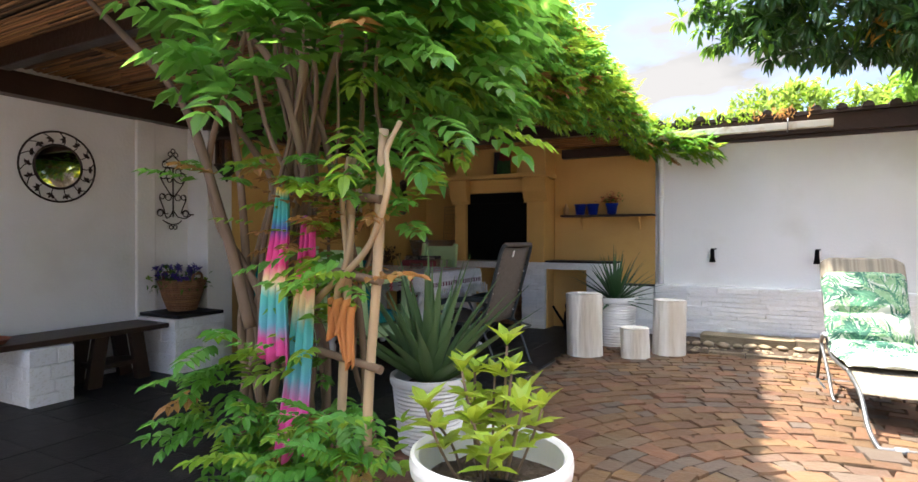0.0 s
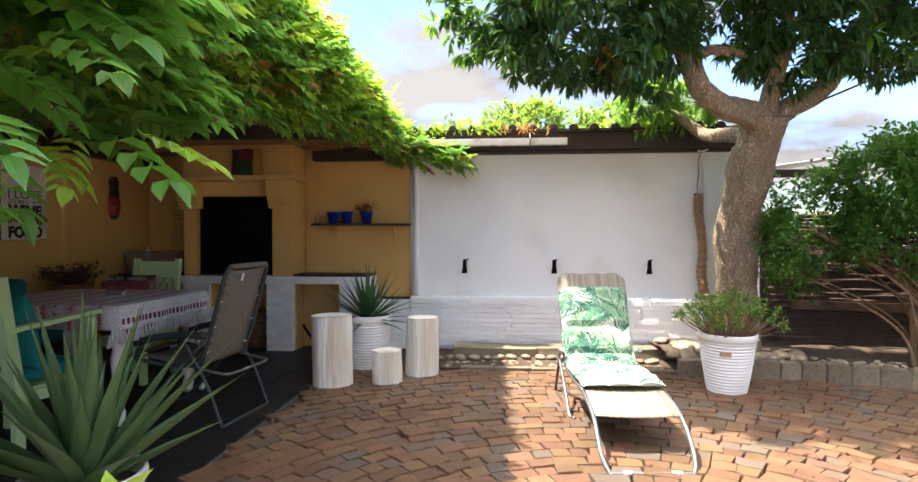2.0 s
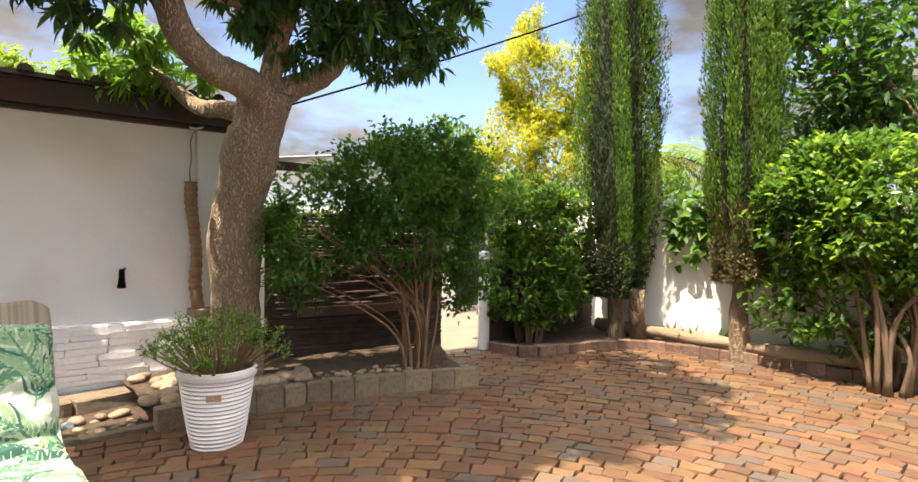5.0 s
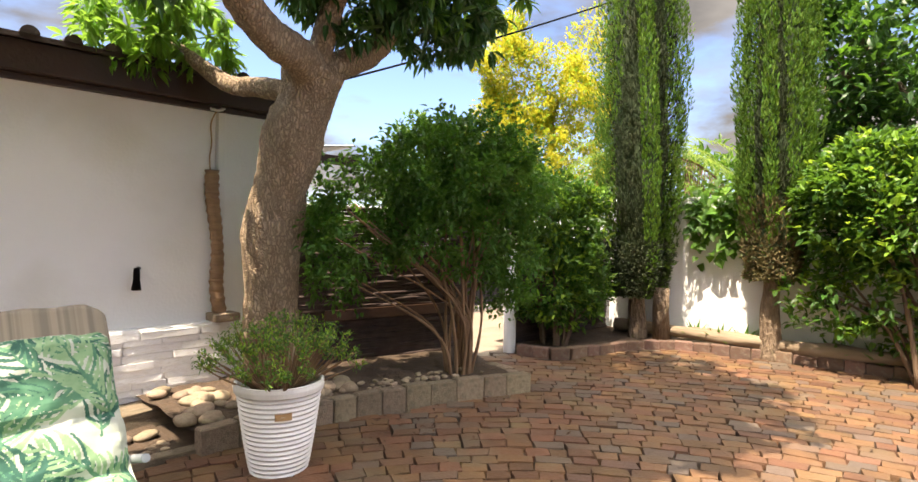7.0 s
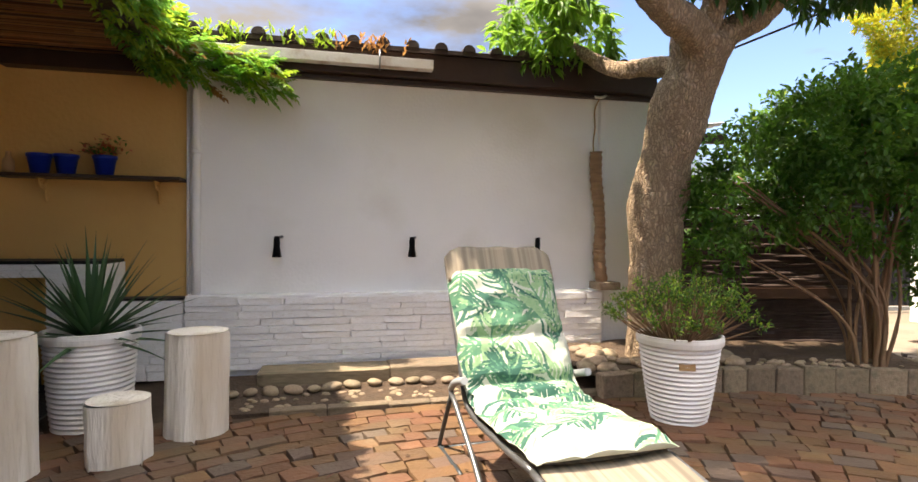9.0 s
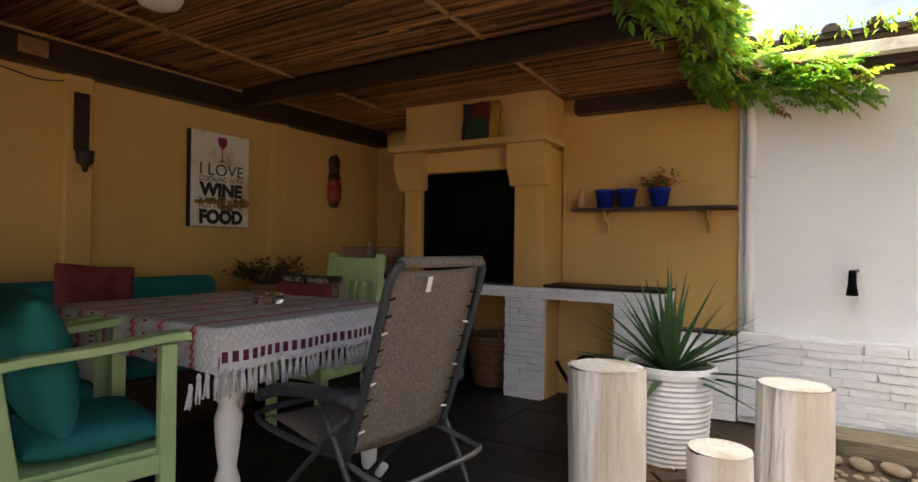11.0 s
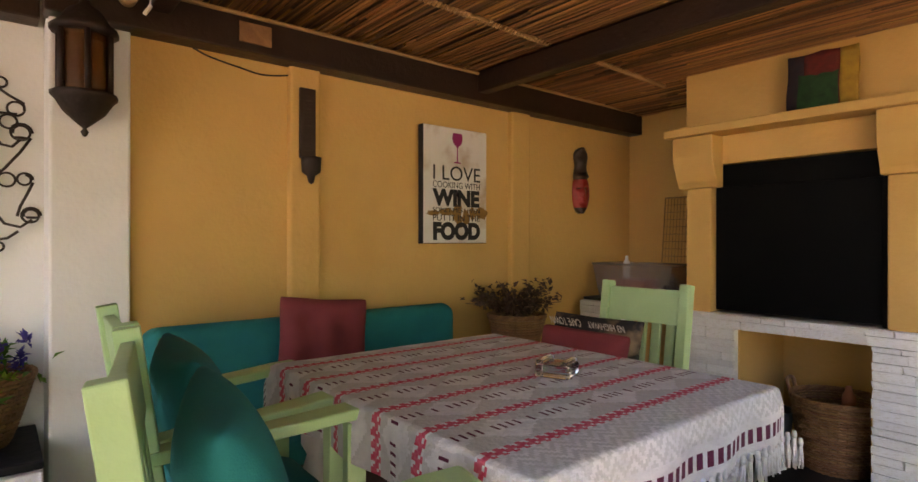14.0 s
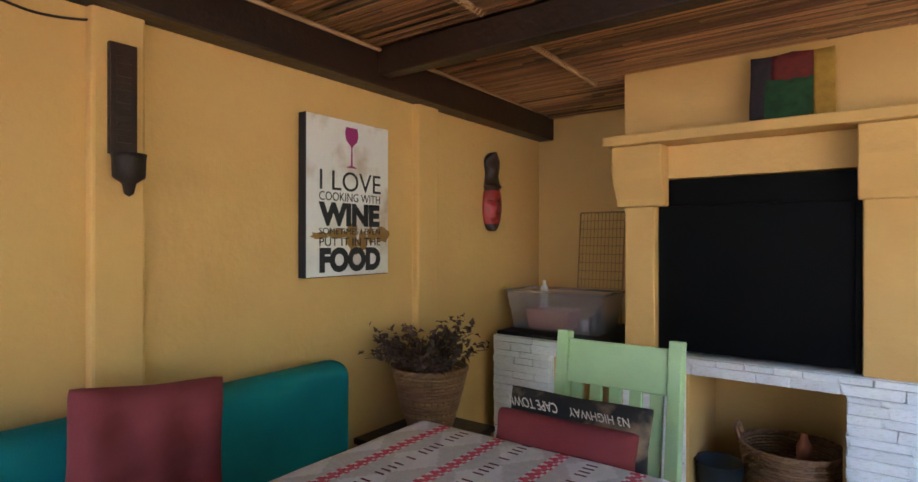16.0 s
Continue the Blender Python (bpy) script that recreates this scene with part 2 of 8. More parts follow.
BLOOM_BLUE = leaf_mat("violet_petal", (0.05, 0.03, 0.22), (0.10, 0.07, 0.32), (0.1, 0.08, 0.4), rand=0.4, trans=0.3)
BLOOM_RED = leaf_mat("orange_petal", (0.42, 0.06, 0.03), (0.5, 0.16, 0.05), (0.5, 0.15, 0.05), rand=0.4, trans=0.3)
BLOOM_YEL = leaf_mat("yellow_leaf", (0.55, 0.34, 0.03), (0.50, 0.24, 0.03), (0.6, 0.4, 0.05), rand=0.3, trans=0.4)


def fissures(m, scale, tall, depth, wide=0.35, dark=0.48):
    """Cuts bark into corky plates with dark cracks between them."""
    n, l = m.node_tree.nodes, m.node_tree.links
    b = n["Principled BSDF"]
    tcn, mp, warp, add, vo = n.new("ShaderNodeTexCoord"), n.new("ShaderNodeMapping"), n.new("ShaderNodeTexNoise"), n.new("ShaderNodeMixRGB"), n.new("ShaderNodeTexVoronoi")
    mp.inputs["Scale"].default_value = (1, 1, tall)
    warp.inputs["Scale"].default_value, warp.inputs["Detail"].default_value = 14.0, 4.0
    add.blend_type, add.inputs[0].default_value = "ADD", 0.08
    vo.feature, vo.inputs["Scale"].default_value = "DISTANCE_TO_EDGE", scale
    l.new(tcn.outputs["Object"], mp.inputs["Vector"]); l.new(mp.outputs[0], add.inputs[1])
    l.new(tcn.outputs["Object"], warp.inputs["Vector"]); l.new(warp.outputs["Color"], add.inputs[2])
    l.new(add.outputs[0], vo.inputs["Vector"])
    rg, mx, bp = n.new("ShaderNodeMapRange"), n.new("ShaderNodeMixRGB"), n.new("ShaderNodeBump")
    rg.inputs["From Max"].default_value, rg.inputs["To Min"].default_value = wide, dark
    mx.blend_type, mx.inputs[0].default_value = "MULTIPLY", 1.0
    l.new(vo.outputs["Distance"], rg.inputs["Value"]); l.new(rg.outputs[0], mx.inputs[2])
    base = b.inputs["Base Color"]
    l.new(base.links[0].from_socket, mx.inputs[1]); l.new(mx.outputs[0], base)
    bp.inputs["Strength"].default_value, bp.inputs["Distance"].default_value = 1.0, depth
    nrm = b.inputs["Normal"]
    if nrm.links:
        l.new(nrm.links[0].from_socket, bp.inputs["Normal"])
    l.new(rg.outputs[0], bp.inputs["Height"]); l.new(bp.outputs[0], nrm)


BARK_OLD = mat("fissured_bark", (0.56, 0.42, 0.28), (0.39, 0.275, 0.175), rough=0.9, scale=16, bump=0.6, bscale=60, dist=0.02, stretch=(1, 1, 0.4), amount=0.6)
fissures(BARK_OLD, 40.0, 0.30, 0.022)
SHRUBW = mat("shrub_stem", (0.27, 0.165, 0.09), (0.15, 0.09, 0.05), rough=0.85, scale=10, bump=0.5, bscale=30, stretch=(1, 1, 0.3))


def some_grey(m, island, grey, share):
    """Turns a share of the pieces grey, as fired bricks vary."""
    n, l = m.node_tree.nodes, m.node_tree.links
    base = n["Principled BSDF"].inputs["Base Color"]
    src = n.new("ShaderNodeNewGeometry").outputs["Random Per Island"] if island else n.new("ShaderNodeObjectInfo").outputs["Random"]
    mul, fr, rr_, mx = n.new("ShaderNodeMath"), n.new("ShaderNodeMath"), n.new("ShaderNodeMapRange"), n.new("ShaderNodeMixRGB")
    mul.operation, mul.inputs[1].default_value, fr.operation = "MULTIPLY", 23.7, "FRACT"
    rr_.inputs["From Min"].default_value, rr_.inputs["From Max"].default_value, rr_.inputs["To Max"].default_value = 1 - share, 1 - share * 0.3, 0.75
    mx.inputs[2].default_value = (*grey, 1)
    l.new(src, mul.inputs[0]); l.new(mul.outputs[0], fr.inputs[0]); l.new(fr.outputs[0], rr_.inputs["Value"]); l.new(rr_.outputs[0], mx.inputs[0])
    l.new(base.links[0].from_socket, mx.inputs[1]); l.new(mx.outputs[0], base)


some_grey(PAVER, False, (0.088, 0.072, 0.058), 0.3)
some_grey(PAVER_I, True, (0.088, 0.072, 0.058), 0.3)

# ---- building helpers ----
Z = Vector((0, 0, 1))


def mesh_of(bm, name, materials, smooth=False):
    me = bpy.data.meshes.new(name)
    bm.normal_update()
    bm.to_mesh(me)
    bm.free()
    for m in (materials if isinstance(materials, (list, tuple)) else [materials]):
        me.materials.append(m)
    if smooth:
        for p in me.polygons:
            p.use_smooth = True
    return me


def part(name, bm, material, parent=None, label="", smooth=False):
    ob = new(name, mesh_of(bm, name, material, smooth))
    if parent:
        ob.parent = parent
    if label:
        ob["label"] = label
    return ob


def thing(name, at, label, category, group="", rz=0.0, kind=""):
    ob = new(name)
    ob.matrix_basis = pose(*at, 0, 0, rz)
    return tagged(ob, label, category, group, kind)


def box(bm, lo, hi, bevel=0.0, mi=0, m=None):
    size = [max(b - a, 1e-4) for a, b in zip(lo, hi)]
    mid = [(a + b) / 2 for a, b in zip(lo, hi)]
    mt = Matrix.Translation(mid) @ Matrix.Diagonal((*size, 1))
    if m:
        mt = m @ mt
    r = bmesh.ops.create_cube(bm, size=1, matrix=mt)
    faces = {f for v in r["verts"] for f in v.link_faces}
    for f in faces:
        f.material_index = mi
    if bevel:
        edges = list({e for f in faces for e in f.edges})
        bmesh.ops.bevel(bm, geom=edges, offset=bevel, segments=2, affect="EDGES", profile=0.5)
    return bm


def boxed(lo, hi, bevel=0.0, m=None):
    return box(bmesh.new(), lo, hi, bevel, 0, m)


def tube(bm, pts, radii, sides=8, closed=False, mi=0, caps=True, wob=0.0):
    """A tube along points, with its own radius at each."""
    pts = [Vector(p) for p in pts]
    if not isinstance(radii, (list, tuple)):
        radii = [radii] * len(pts)
    rings, n = [], len(pts)
    up = None
    for i, p in enumerate(pts):
        a = pts[(i - 1) % n] if closed or i else pts[0]
        b = pts[(i + 1) % n] if closed or i < n - 1 else pts[-1]
        d = (b - a)
        d = d.normalized() if d.length > 1e-9 else Z.copy()
        if up is None:
            up = Vector((0, 0, 1)) if abs(d.z) < 0.9 else Vector((1, 0, 0))
        side = d.cross(up)
        if side.length < 1e-6:
            side = d.orthogonal()
        side.normalize()
        up = side.cross(d).normalized()
        ring = []
        for k in range(sides):
            t = 2 * math.pi * k / sides
            r = radii[i] * (1 + wob * (noise.noise(p * 3 + Vector((math.cos(t), math.sin(t), 0)) * 1.3)))
            ring.append(bm.verts.new(p + side * (math.cos(t) * r) + up * (math.sin(t) * r)))
        rings.append(ring)
    m = n if closed else n - 1
    for i in range(m):
        a, b = rings[i], rings[(i + 1) % n]
        for k in range(sides):
            f = bm.faces.new((a[k], a[(k + 1) % sides], b[(k + 1) % sides], b[k]))
            f.material_index, f.smooth = mi, True
    if caps and not closed:
        for ring, flip in ((rings[0], True), (rings[-1], False)):
            f = bm.faces.new(ring[::-1] if flip else ring)
            f.material_index = mi
    return bm


def lathe(bm, profile, sides=32, mi=0, at=(0, 0, 0)):
    """Turns (radius, z) points round the z axis."""
    rings = []
    for r, z in profile:
        if r < 1e-5:
            rings.append([bm.verts.new((at[0], at[1], at[2] + z))])
        else:
            rings.append([bm.verts.new((at[0] + r * math.cos(2 * math.pi * k / sides), at[1] + r * math.sin(2 * math.pi * k / sides), at[2] + z)) for k in range(sides)])
    for a, b in zip(rings, rings[1:]):
        for k in range(sides):
            j = (k + 1) % sides
            if len(a) == 1 and len(b) == 1:
                continue
            if len(a) == 1:
                vs = (a[0], b[j], b[k])
            elif len(b) == 1:
                vs = (a[k], a[j], b[0])
            else:
                vs = (a[k], a[j], b[j], b[k])
            f = bm.faces.new(vs)
            f.material_index, f.smooth = mi, True
    bmesh.ops.recalc_face_normals(bm, faces=bm.faces)
    return bm


def smooth_path(pts, n=8):
    """A Catmull-Rom line through points."""
    p = [Vector(q) for q in pts]
    p = [p[0] * 2 - p[1]] + p + [p[-1] * 2 - p[-2]]
    out = []
    for i in range(1, len(p) - 2):
        for k in range(n):
            t = k / n
            a, b, c, d = p[i - 1], p[i], p[i + 1], p[i + 2]
            out.append(0.5 * ((2 * b) + (c - a) * t + (2 * a - 5 * b + 4 * c - d) * t * t + (3 * b - a - 3 * c + d) * t ** 3))
    out.append(p[-2])
    return out


def raw(name, verts, faces, materials, parent=None, label="", mats=None, smooth=False):
    me = bpy.data.meshes.new(name)
    me.from_pydata([tuple(v) for v in verts], [], faces)
    for m in (materials if isinstance(materials, (list, tuple)) else [materials]):
        me.materials.append(m)
    if mats is not None:
        me.polygons.foreach_set("material_index", mats)
    if smooth:
        me.polygons.foreach_set("use_smooth", [True] * len(faces))
    me.update()
    ob = new(name, me)
    if parent:
        ob.parent = parent
    if label:
        ob["label"] = label
    return ob


class Leaves:
    """Collects many small folded leaves for one mesh."""
    def __init__(self, seed=1):
        self.v, self.f, self.m, self.r = [], [], [], random.Random(seed)

    def leaf(self, at, way, length, width, mi=0, up=None, droop=0.15, fold=0.25, broad=False):
        r = self.r
        d = Vector(way).normalized()
        u = Vector(up) if up else Vector((r.uniform(-0.6, 0.6), r.uniform(-0.6, 0.6), 1))
        s = d.cross(u)
        if s.length < 1e-4:
            s = d.orthogonal()
        s.normalize()
        nrm = s.cross(d)
        a, i = Vector(at), len(self.v)
        tip = a + d * length - nrm * (droop * length)
        mid = a + d * (length * 0.45)
        lift = nrm * (width * fold)
        if broad:
            m1, m2, h = a + d * (length * 0.27), a + d * (length * 0.60) - nrm * (droop * length * 0.3), width / 2
            self.v += [a, m1 - s * h * 0.86 + lift, m1, m1 + s * h * 0.86 + lift, m2 - s * h * 0.88 + lift * 0.8, m2, m2 + s * h * 0.88 + lift * 0.8, tip]
            self.f += [(i, i + 2, i + 1), (i, i + 3, i + 2), (i + 1, i + 2, i + 5, i + 4), (i + 2, i + 3, i + 6, i + 5), (i + 4, i + 5, i + 7), (i + 5, i + 6, i + 7)]
            self.m += [mi] * 6
            return
        self.v += [a, mid - s * (width / 2) + lift, mid, mid + s * (width / 2) + lift, tip]
        self.f += [(i, i + 2, i + 1), (i, i + 3, i + 2), (i + 1, i + 2, i + 4), (i + 2, i + 3, i + 4)]
        self.m += [mi] * 4

    def pinnate(self, at, way, length, pairs, leaf, width, mi=0, up=None, droop=0.5, broad=False):
        """A feather leaf: leaflets in pairs along a drooping stalk and one at the tip."""
        r = self.r
        d = Vector(way).normalized()
        u = Vector(up or (0, 0, 1))
        s = d.cross(u)
        if s.length < 1e-4:
            s = d.orthogonal()
        s.normalize()
        p = Vector(at)
        for k in range(pairs):
            t = (k + 1) / (pairs + 1)
            d2 = (d - Vector((0, 0, droop * t))).normalized()
            p = p + d2 * (length / (pairs + 1))
            sz = leaf * (0.75 + 0.35 * math.sin(math.pi * min(1, t + 0.1))) * r.uniform(0.85, 1.1)
            for q in (-1, 1):
                w = (s * q * 0.9 + d2 * 0.55 + Vector((0, 0, r.uniform(-0.20, 0.08))))
                self.leaf(p, w, sz, width * sz / leaf, mi, up=u + Vector((r.uniform(-.3, .3), r.uniform(-.3, .3), 0)), broad=broad)
        self.leaf(p, d - Vector((0, 0, droop)), leaf, width, mi, up=u, broad=broad)

    def put_each(self, name, materials, parent, size):
        """One part for each run of `size` points: a blade, a sprig."""
        per = len(self.f) * size // len(self.v)
        for k in range(len(self.v) // size):
            fs = [tuple(q - k * size for q in f) for f in self.f[k * per:(k + 1) * per]]
            raw(name, self.v[k * size:(k + 1) * size], fs, materials, parent, smooth=True)

    def put(self, name, materials, parent=None, label=""):
        return raw(name, self.v, self.f, materials, parent, label, self.m)


def rnd_dir(r, lift=0.0):
    v = Vector((r.gauss(0, 1), r.gauss(0, 1), r.gauss(0, 1)))
    v.normalize()
    v.z += lift
    return v.normalized()


# ---- setting ----
XL, XW = -4.78, -5.03          # ochre wall face, white wall face
YW, YB = 7.97, 8.40            # white yard wall face, back wall behind the hearth
YF = 7.58                      # face of the hearth's chimney breast


def wall(name, lo, hi, material, label, bevel=0.012):
    return tagged(part(name, boxed(lo, hi, bevel), material), label, "wall", kind="structure")


# floor slab below the slate, and the ground that reaches the horizon
g = bmesh.new()
bmesh.ops.create_grid(g, x_segments=40, y_segments=40, size=400)
for v in g.verts:
    v.co.z = -0.06
tagged(part("ground", g, SOIL), "bare brown earth under and around the yard", "ground", kind="structure")
floor = tagged(part("floor", boxed((-5.3, -3.2, -0.05), (-1.68, 8.5, -0.012)), GROUT), "dark joints under the black slate tiles of the covered patio", "floor", kind="structure")
paving = tagged(part("pavement", boxed((-1.68, -3.2, -0.05), (8.3, 12.0, -0.02)), JOINT), "sandy earth joints under the clay paving of the yard", "paving", kind="structure")

wall("wall_west_white", (-5.25, -3.2, -0.05), (XW, 4.16, 2.62), WHITE, "white plastered wall of the covered patio")
wall("wall_west_ochre", (-5.25, 4.16, -0.05), (XL, 8.6, 2.62), YELLOW, "ochre yellow plastered wall behind the dining table")
wall("wall_pier_white", (-5.2, 4.15, -0.05), (XL + 0.05, 4.45, 2.34), WHITE, "white plastered pier between white and ochre walls")
wall("wall_pilaster_a", (-5.2, 3.60, -0.05), (XW + 0.03, 3.79, 2.40), WHITE, "shallow white plaster pilaster")
wall("wall_pilaster_b", (-5.0, 5.20, -0.05), (XL + 0.045, 5.375, 2.40), YELLOW, "shallow ochre plaster pilaster")
wall("wall_pilaster_c", (-5.0, 6.87, -0.05), (XL + 0.045, 7.06, 2.40), YELLOW, "shallow ochre plaster pilaster")
wall("wall_back_ochre", (XL - 0.3, YB, -0.05), (-2.2, YB + 0.2, 2.62), YELLOW, "ochre plastered wall behind the hearth")
wall("wall_shelf_ochre", (-2.424, YW + 0.02, -0.05), (-1.05, YW + 0.62, 2.50), YELLOW, "ochre plastered wall behind the shelf")
wall("wall_yard_white", (-1.05, YW, -0.05), (2.42, YW + 0.6, 2.52), WHITE, "long white plastered yard wall")
wall("wall_yard_pier", (2.42, YW - 0.03, -0.05), (3.02, YW + 0.6, 2.50), WHITE, "white plastered end of the yard wall", 0.06)
wall("wall_south", (-5.25, -3.4, -0.05), (8.4, -3.2, 2.7), WHITE, "plain white house wall across the yard")
wall("wall_east", (7.68, -3.4, -0.05), (7.88, 9.2, 1.88), WHITE, "white boundary wall with climbing leaves", 0.03)


# dark fascia and tiled edge of the roof over the yard wall
tagged(part("trim_fascia", boxed((-1.1, YW - 0.15, 2.40), (2.93, YW - 0.03, 2.60), 0.008), DARKWOOD), "dark brown stained roof fascia board", "fascia", kind="structure")
tagged(part("trim_soffit", boxed((-1.1, YW - 0.06, 2.36), (2.93, YW - 0.004, 2.40), 0.004), DARKWOOD), "brown soffit strip under the fascia", "trim", kind="structure")
roof = tagged(part("roof", boxed((-1.2, YW - 0.17, 2.605), (2.98, 12.0, 2.64)), TILE), "dark brown tiled roof over the yard wall", "roof", kind="structure")
bm = bmesh.new()
n = 10
for end in (0.0, 1.6):
    for k in range(n + 1):
        a = math.pi * k / n
        bm.verts.new((0.055 * math.cos(a), end, 0.055 * math.sin(a)))
bm.verts.ensure_lookup_table()
for k in range(n):
    bm.faces.new((bm.verts[k], bm.verts[k + 1], bm.verts[n + 2 + k], bm.verts[n + 1 + k]))
bm.faces.new([bm.verts[k] for k in range(n + 1)][::-1])
tile_mesh = mesh_of(bm, "roof_tile", TILE)
for k in range(17):
    t = new("roof_tile", tile_mesh)
    t.parent = roof
    t.matrix_basis = pose(-1.0 + 0.238 * k, YW - 0.19, 2.638, 0.5, 0, random.uniform(-1, 1))

# reed ceiling of the patio, its beams and battens
def ceil_z(y):
    return 2.50 - 0.02 * (y - 6.0)

rv, rf, rm = [], [], []
rr = random.Random(5)
y = 0.3
while y < YB:
    d = rr.uniform(0.010, 0.022)
    x0, x1 = -5.05 + rr.uniform(0, 0.05), (-1.12 if y > 1.9 else -1.95) + rr.uniform(-0.08, 0.05)
    sag = rr.uniform(-0.006, 0.006)
    cuts = [x0] + sorted(rr.uniform(x0, x1) for _ in range(4)) + [x1]
    for a, b in zip(cuts, cuts[1:]):
        i, z, dy = len(rv), ceil_z(y) + sag + rr.uniform(-0.006, 0.006), rr.uniform(-0.014, 0.014)
        for xx, yy in ((a, y), (b - 0.004, y + dy)):
            rv += [(xx, yy - d / 2, z + d / 2), (xx, yy - d / 4, z), (xx, yy + d / 4, z), (xx, yy + d / 2, z + d / 2)]
        rf += [(i, i + 4, i + 5, i + 1), (i + 1, i + 5, i + 6, i + 2), (i + 2, i + 6, i + 7, i + 3)]
    y += d * 0.97
tagged(raw("ceiling", rv, rf, REED), "ceiling of split brown reeds under the pergola", "ceiling", kind="structure")
tagged(part("roof_deck", boxed((-5.25, 1.9, 2.62), (-1.12, 8.6, 2.66)), DARKWOOD), "dark boarding above the reed ceiling", "roof", kind="structure")


tagged(part("roof_deck_end", boxed((-5.25, 0.2, 2.625), (-1.95, 1.9, 2.66)), DARKWOOD), "dark boarding above the reed ceiling", "roof", kind="structure")


def beam(name, lo, hi, label):
    return tagged(part(name, boxed(lo, hi, 0.008), DARKWOOD), label, "beam", kind="structure")


beam("beam_wall", (XL, 4.13, 2.29), (XL + 0.13, 8.4, 2.47), "dark stained wall beam under the reed ceiling")
beam("beam_wall_white", (XW, 0.3, 2.32), (XW + 0.14, 4.128, 2.50), "dark stained wall beam above the white wall")
for k, yb in enumerate((0.7, 2.4, 4.55, 6.50)):
    beam("beam_cross", (XL + 0.132, yb - 0.045, ceil_z(yb) - 0.15), (-1.12 if yb > 1.9 else -1.95, yb + 0.045, ceil_z(yb) - 0.012), "dark stained rafter across the reed ceiling")
beam("beam_front", (-1.24, 2.0, 2.33), (-1.125, 7.9, 2.46), "dark stained beam along the open side of the pergola")
beam("beam_back", (-2.28, YW - 0.12, 2.30), (-1.05, YW + 0.01, 2.42), "dark beam above the shelf wall")
for xb in (-4.0, -2.35):
    for ya, yb in ((2.46, 4.49), (4.61, 6.44), (6.56, 7.68)):
        b = bmesh.new()
        pts = [(xb + 0.01 * math.sin(3 * t), ya + (yb - ya) * t / 10, ceil_z(ya + (yb - ya) * t / 10) - 0.006) for t in range(11)]
        tube(b, pts, 0.012, 7)
        s0 = ya
        while s0 < yb - 0.03:
            tube(b, [(xb - 0.016, s0, ceil_z(s0) - 0.004), (xb, s0 + 0.012, ceil_z(s0) - 0.024), (xb + 0.016, s0 + 0.018, ceil_z(s0) - 0.004)], 0.0065, 5)
            s0 += 0.026
        tagged(part("trim_batten", b, CANE), "cane batten bound with cord under the reeds", "batten", kind="structure")
b = bmesh.new()
tube(b, [(XL + 0.145, 4.15 + 0.42 * k, 2.462 - 0.0 * k) for k in range(11)], 0.011, 7)
tagged(part("trim_cane", b, CANE), "pale cane strip along the top of the wall beam", "trim", kind="structure")

# ---- masonry built of pieces ----
def stone_mesh(seed, material, jag=0.06):
    """A unit block with uneven faces, one metre a side, its face towards -y."""
    r = random.Random(seed)
    bm = bmesh.new()
    bmesh.ops.create_cube(bm, size=1)
    bmesh.ops.bevel(bm, geom=bm.edges[:], offset=0.05, segments=1, affect="EDGES")
    for v in bm.verts:
        v.co += Vector((r.uniform(-jag, jag) * 0.3, r.uniform(-jag, jag), r.uniform(-jag, jag) * 0.6))
    return mesh_of(bm, "stone", material)


STONES = [stone_mesh(k, BRICKW) for k in range(6)]
BRICKS = [stone_mesh(40 + k, BRICKW, 0.05) for k in range(5)]


def course_face(parent, meshes, a, b, z0, z1, course, longest, depth, name, seed, gap=0.002):
    """Rows of pieces on the upright face from a to b (plan points), between two heights."""
    r = random.Random(seed)
    a, b = Vector((*a, 0)), Vector((*b, 0))
    d = (b - a)
    length = d.length
    d.normalize()
    ang = math.atan2(d.y, d.x)
    out = Vector((d.y, -d.x, 0))
    z = z0
    while z < z1 - 0.01:
        h = min(course * r.uniform(0.85, 1.2), z1 - z)
        if z1 - z - h < course * 0.4:
            h = z1 - z
        s = 0.0
        while s < length - 0.005:
            w = min(longest * r.uniform(0.45, 1.0), length - s)
            if length - s - w < longest * 0.25:
                w = length - s
            o = new(name, r.choice(meshes))
            o.parent = parent
            p = a + d * (s + w / 2) + out * r.uniform(-0.005, 0.005)
            o.matrix_basis = Matrix.Translation((p.x, p.y, z + h / 2)) @ Matrix.Rotation(ang + r.uniform(-0.006, 0.006), 4, "Z") @ Matrix.Rotation(math.pi if r.random() < 0.5 else 0, 4, "X") @ Matrix.Diagonal((w - gap, depth, h - gap, 1))
            s += w
        z += h


# hearth: white stone base with openings, ochre chimney breast, mantel and corbels
hearth = thing("hearth", (0, 0, 0), "ochre plastered barbecue hearth on a white painted stone base", "fireplace")
CF = YF - 0.02


def base_block(x0, x1, z0, z1, y0=CF + 0.02, y1=YB, m=BRICKW):
    part("base", boxed((x0, y0, z0), (x1, y1, z1), 0.004), m, hearth)


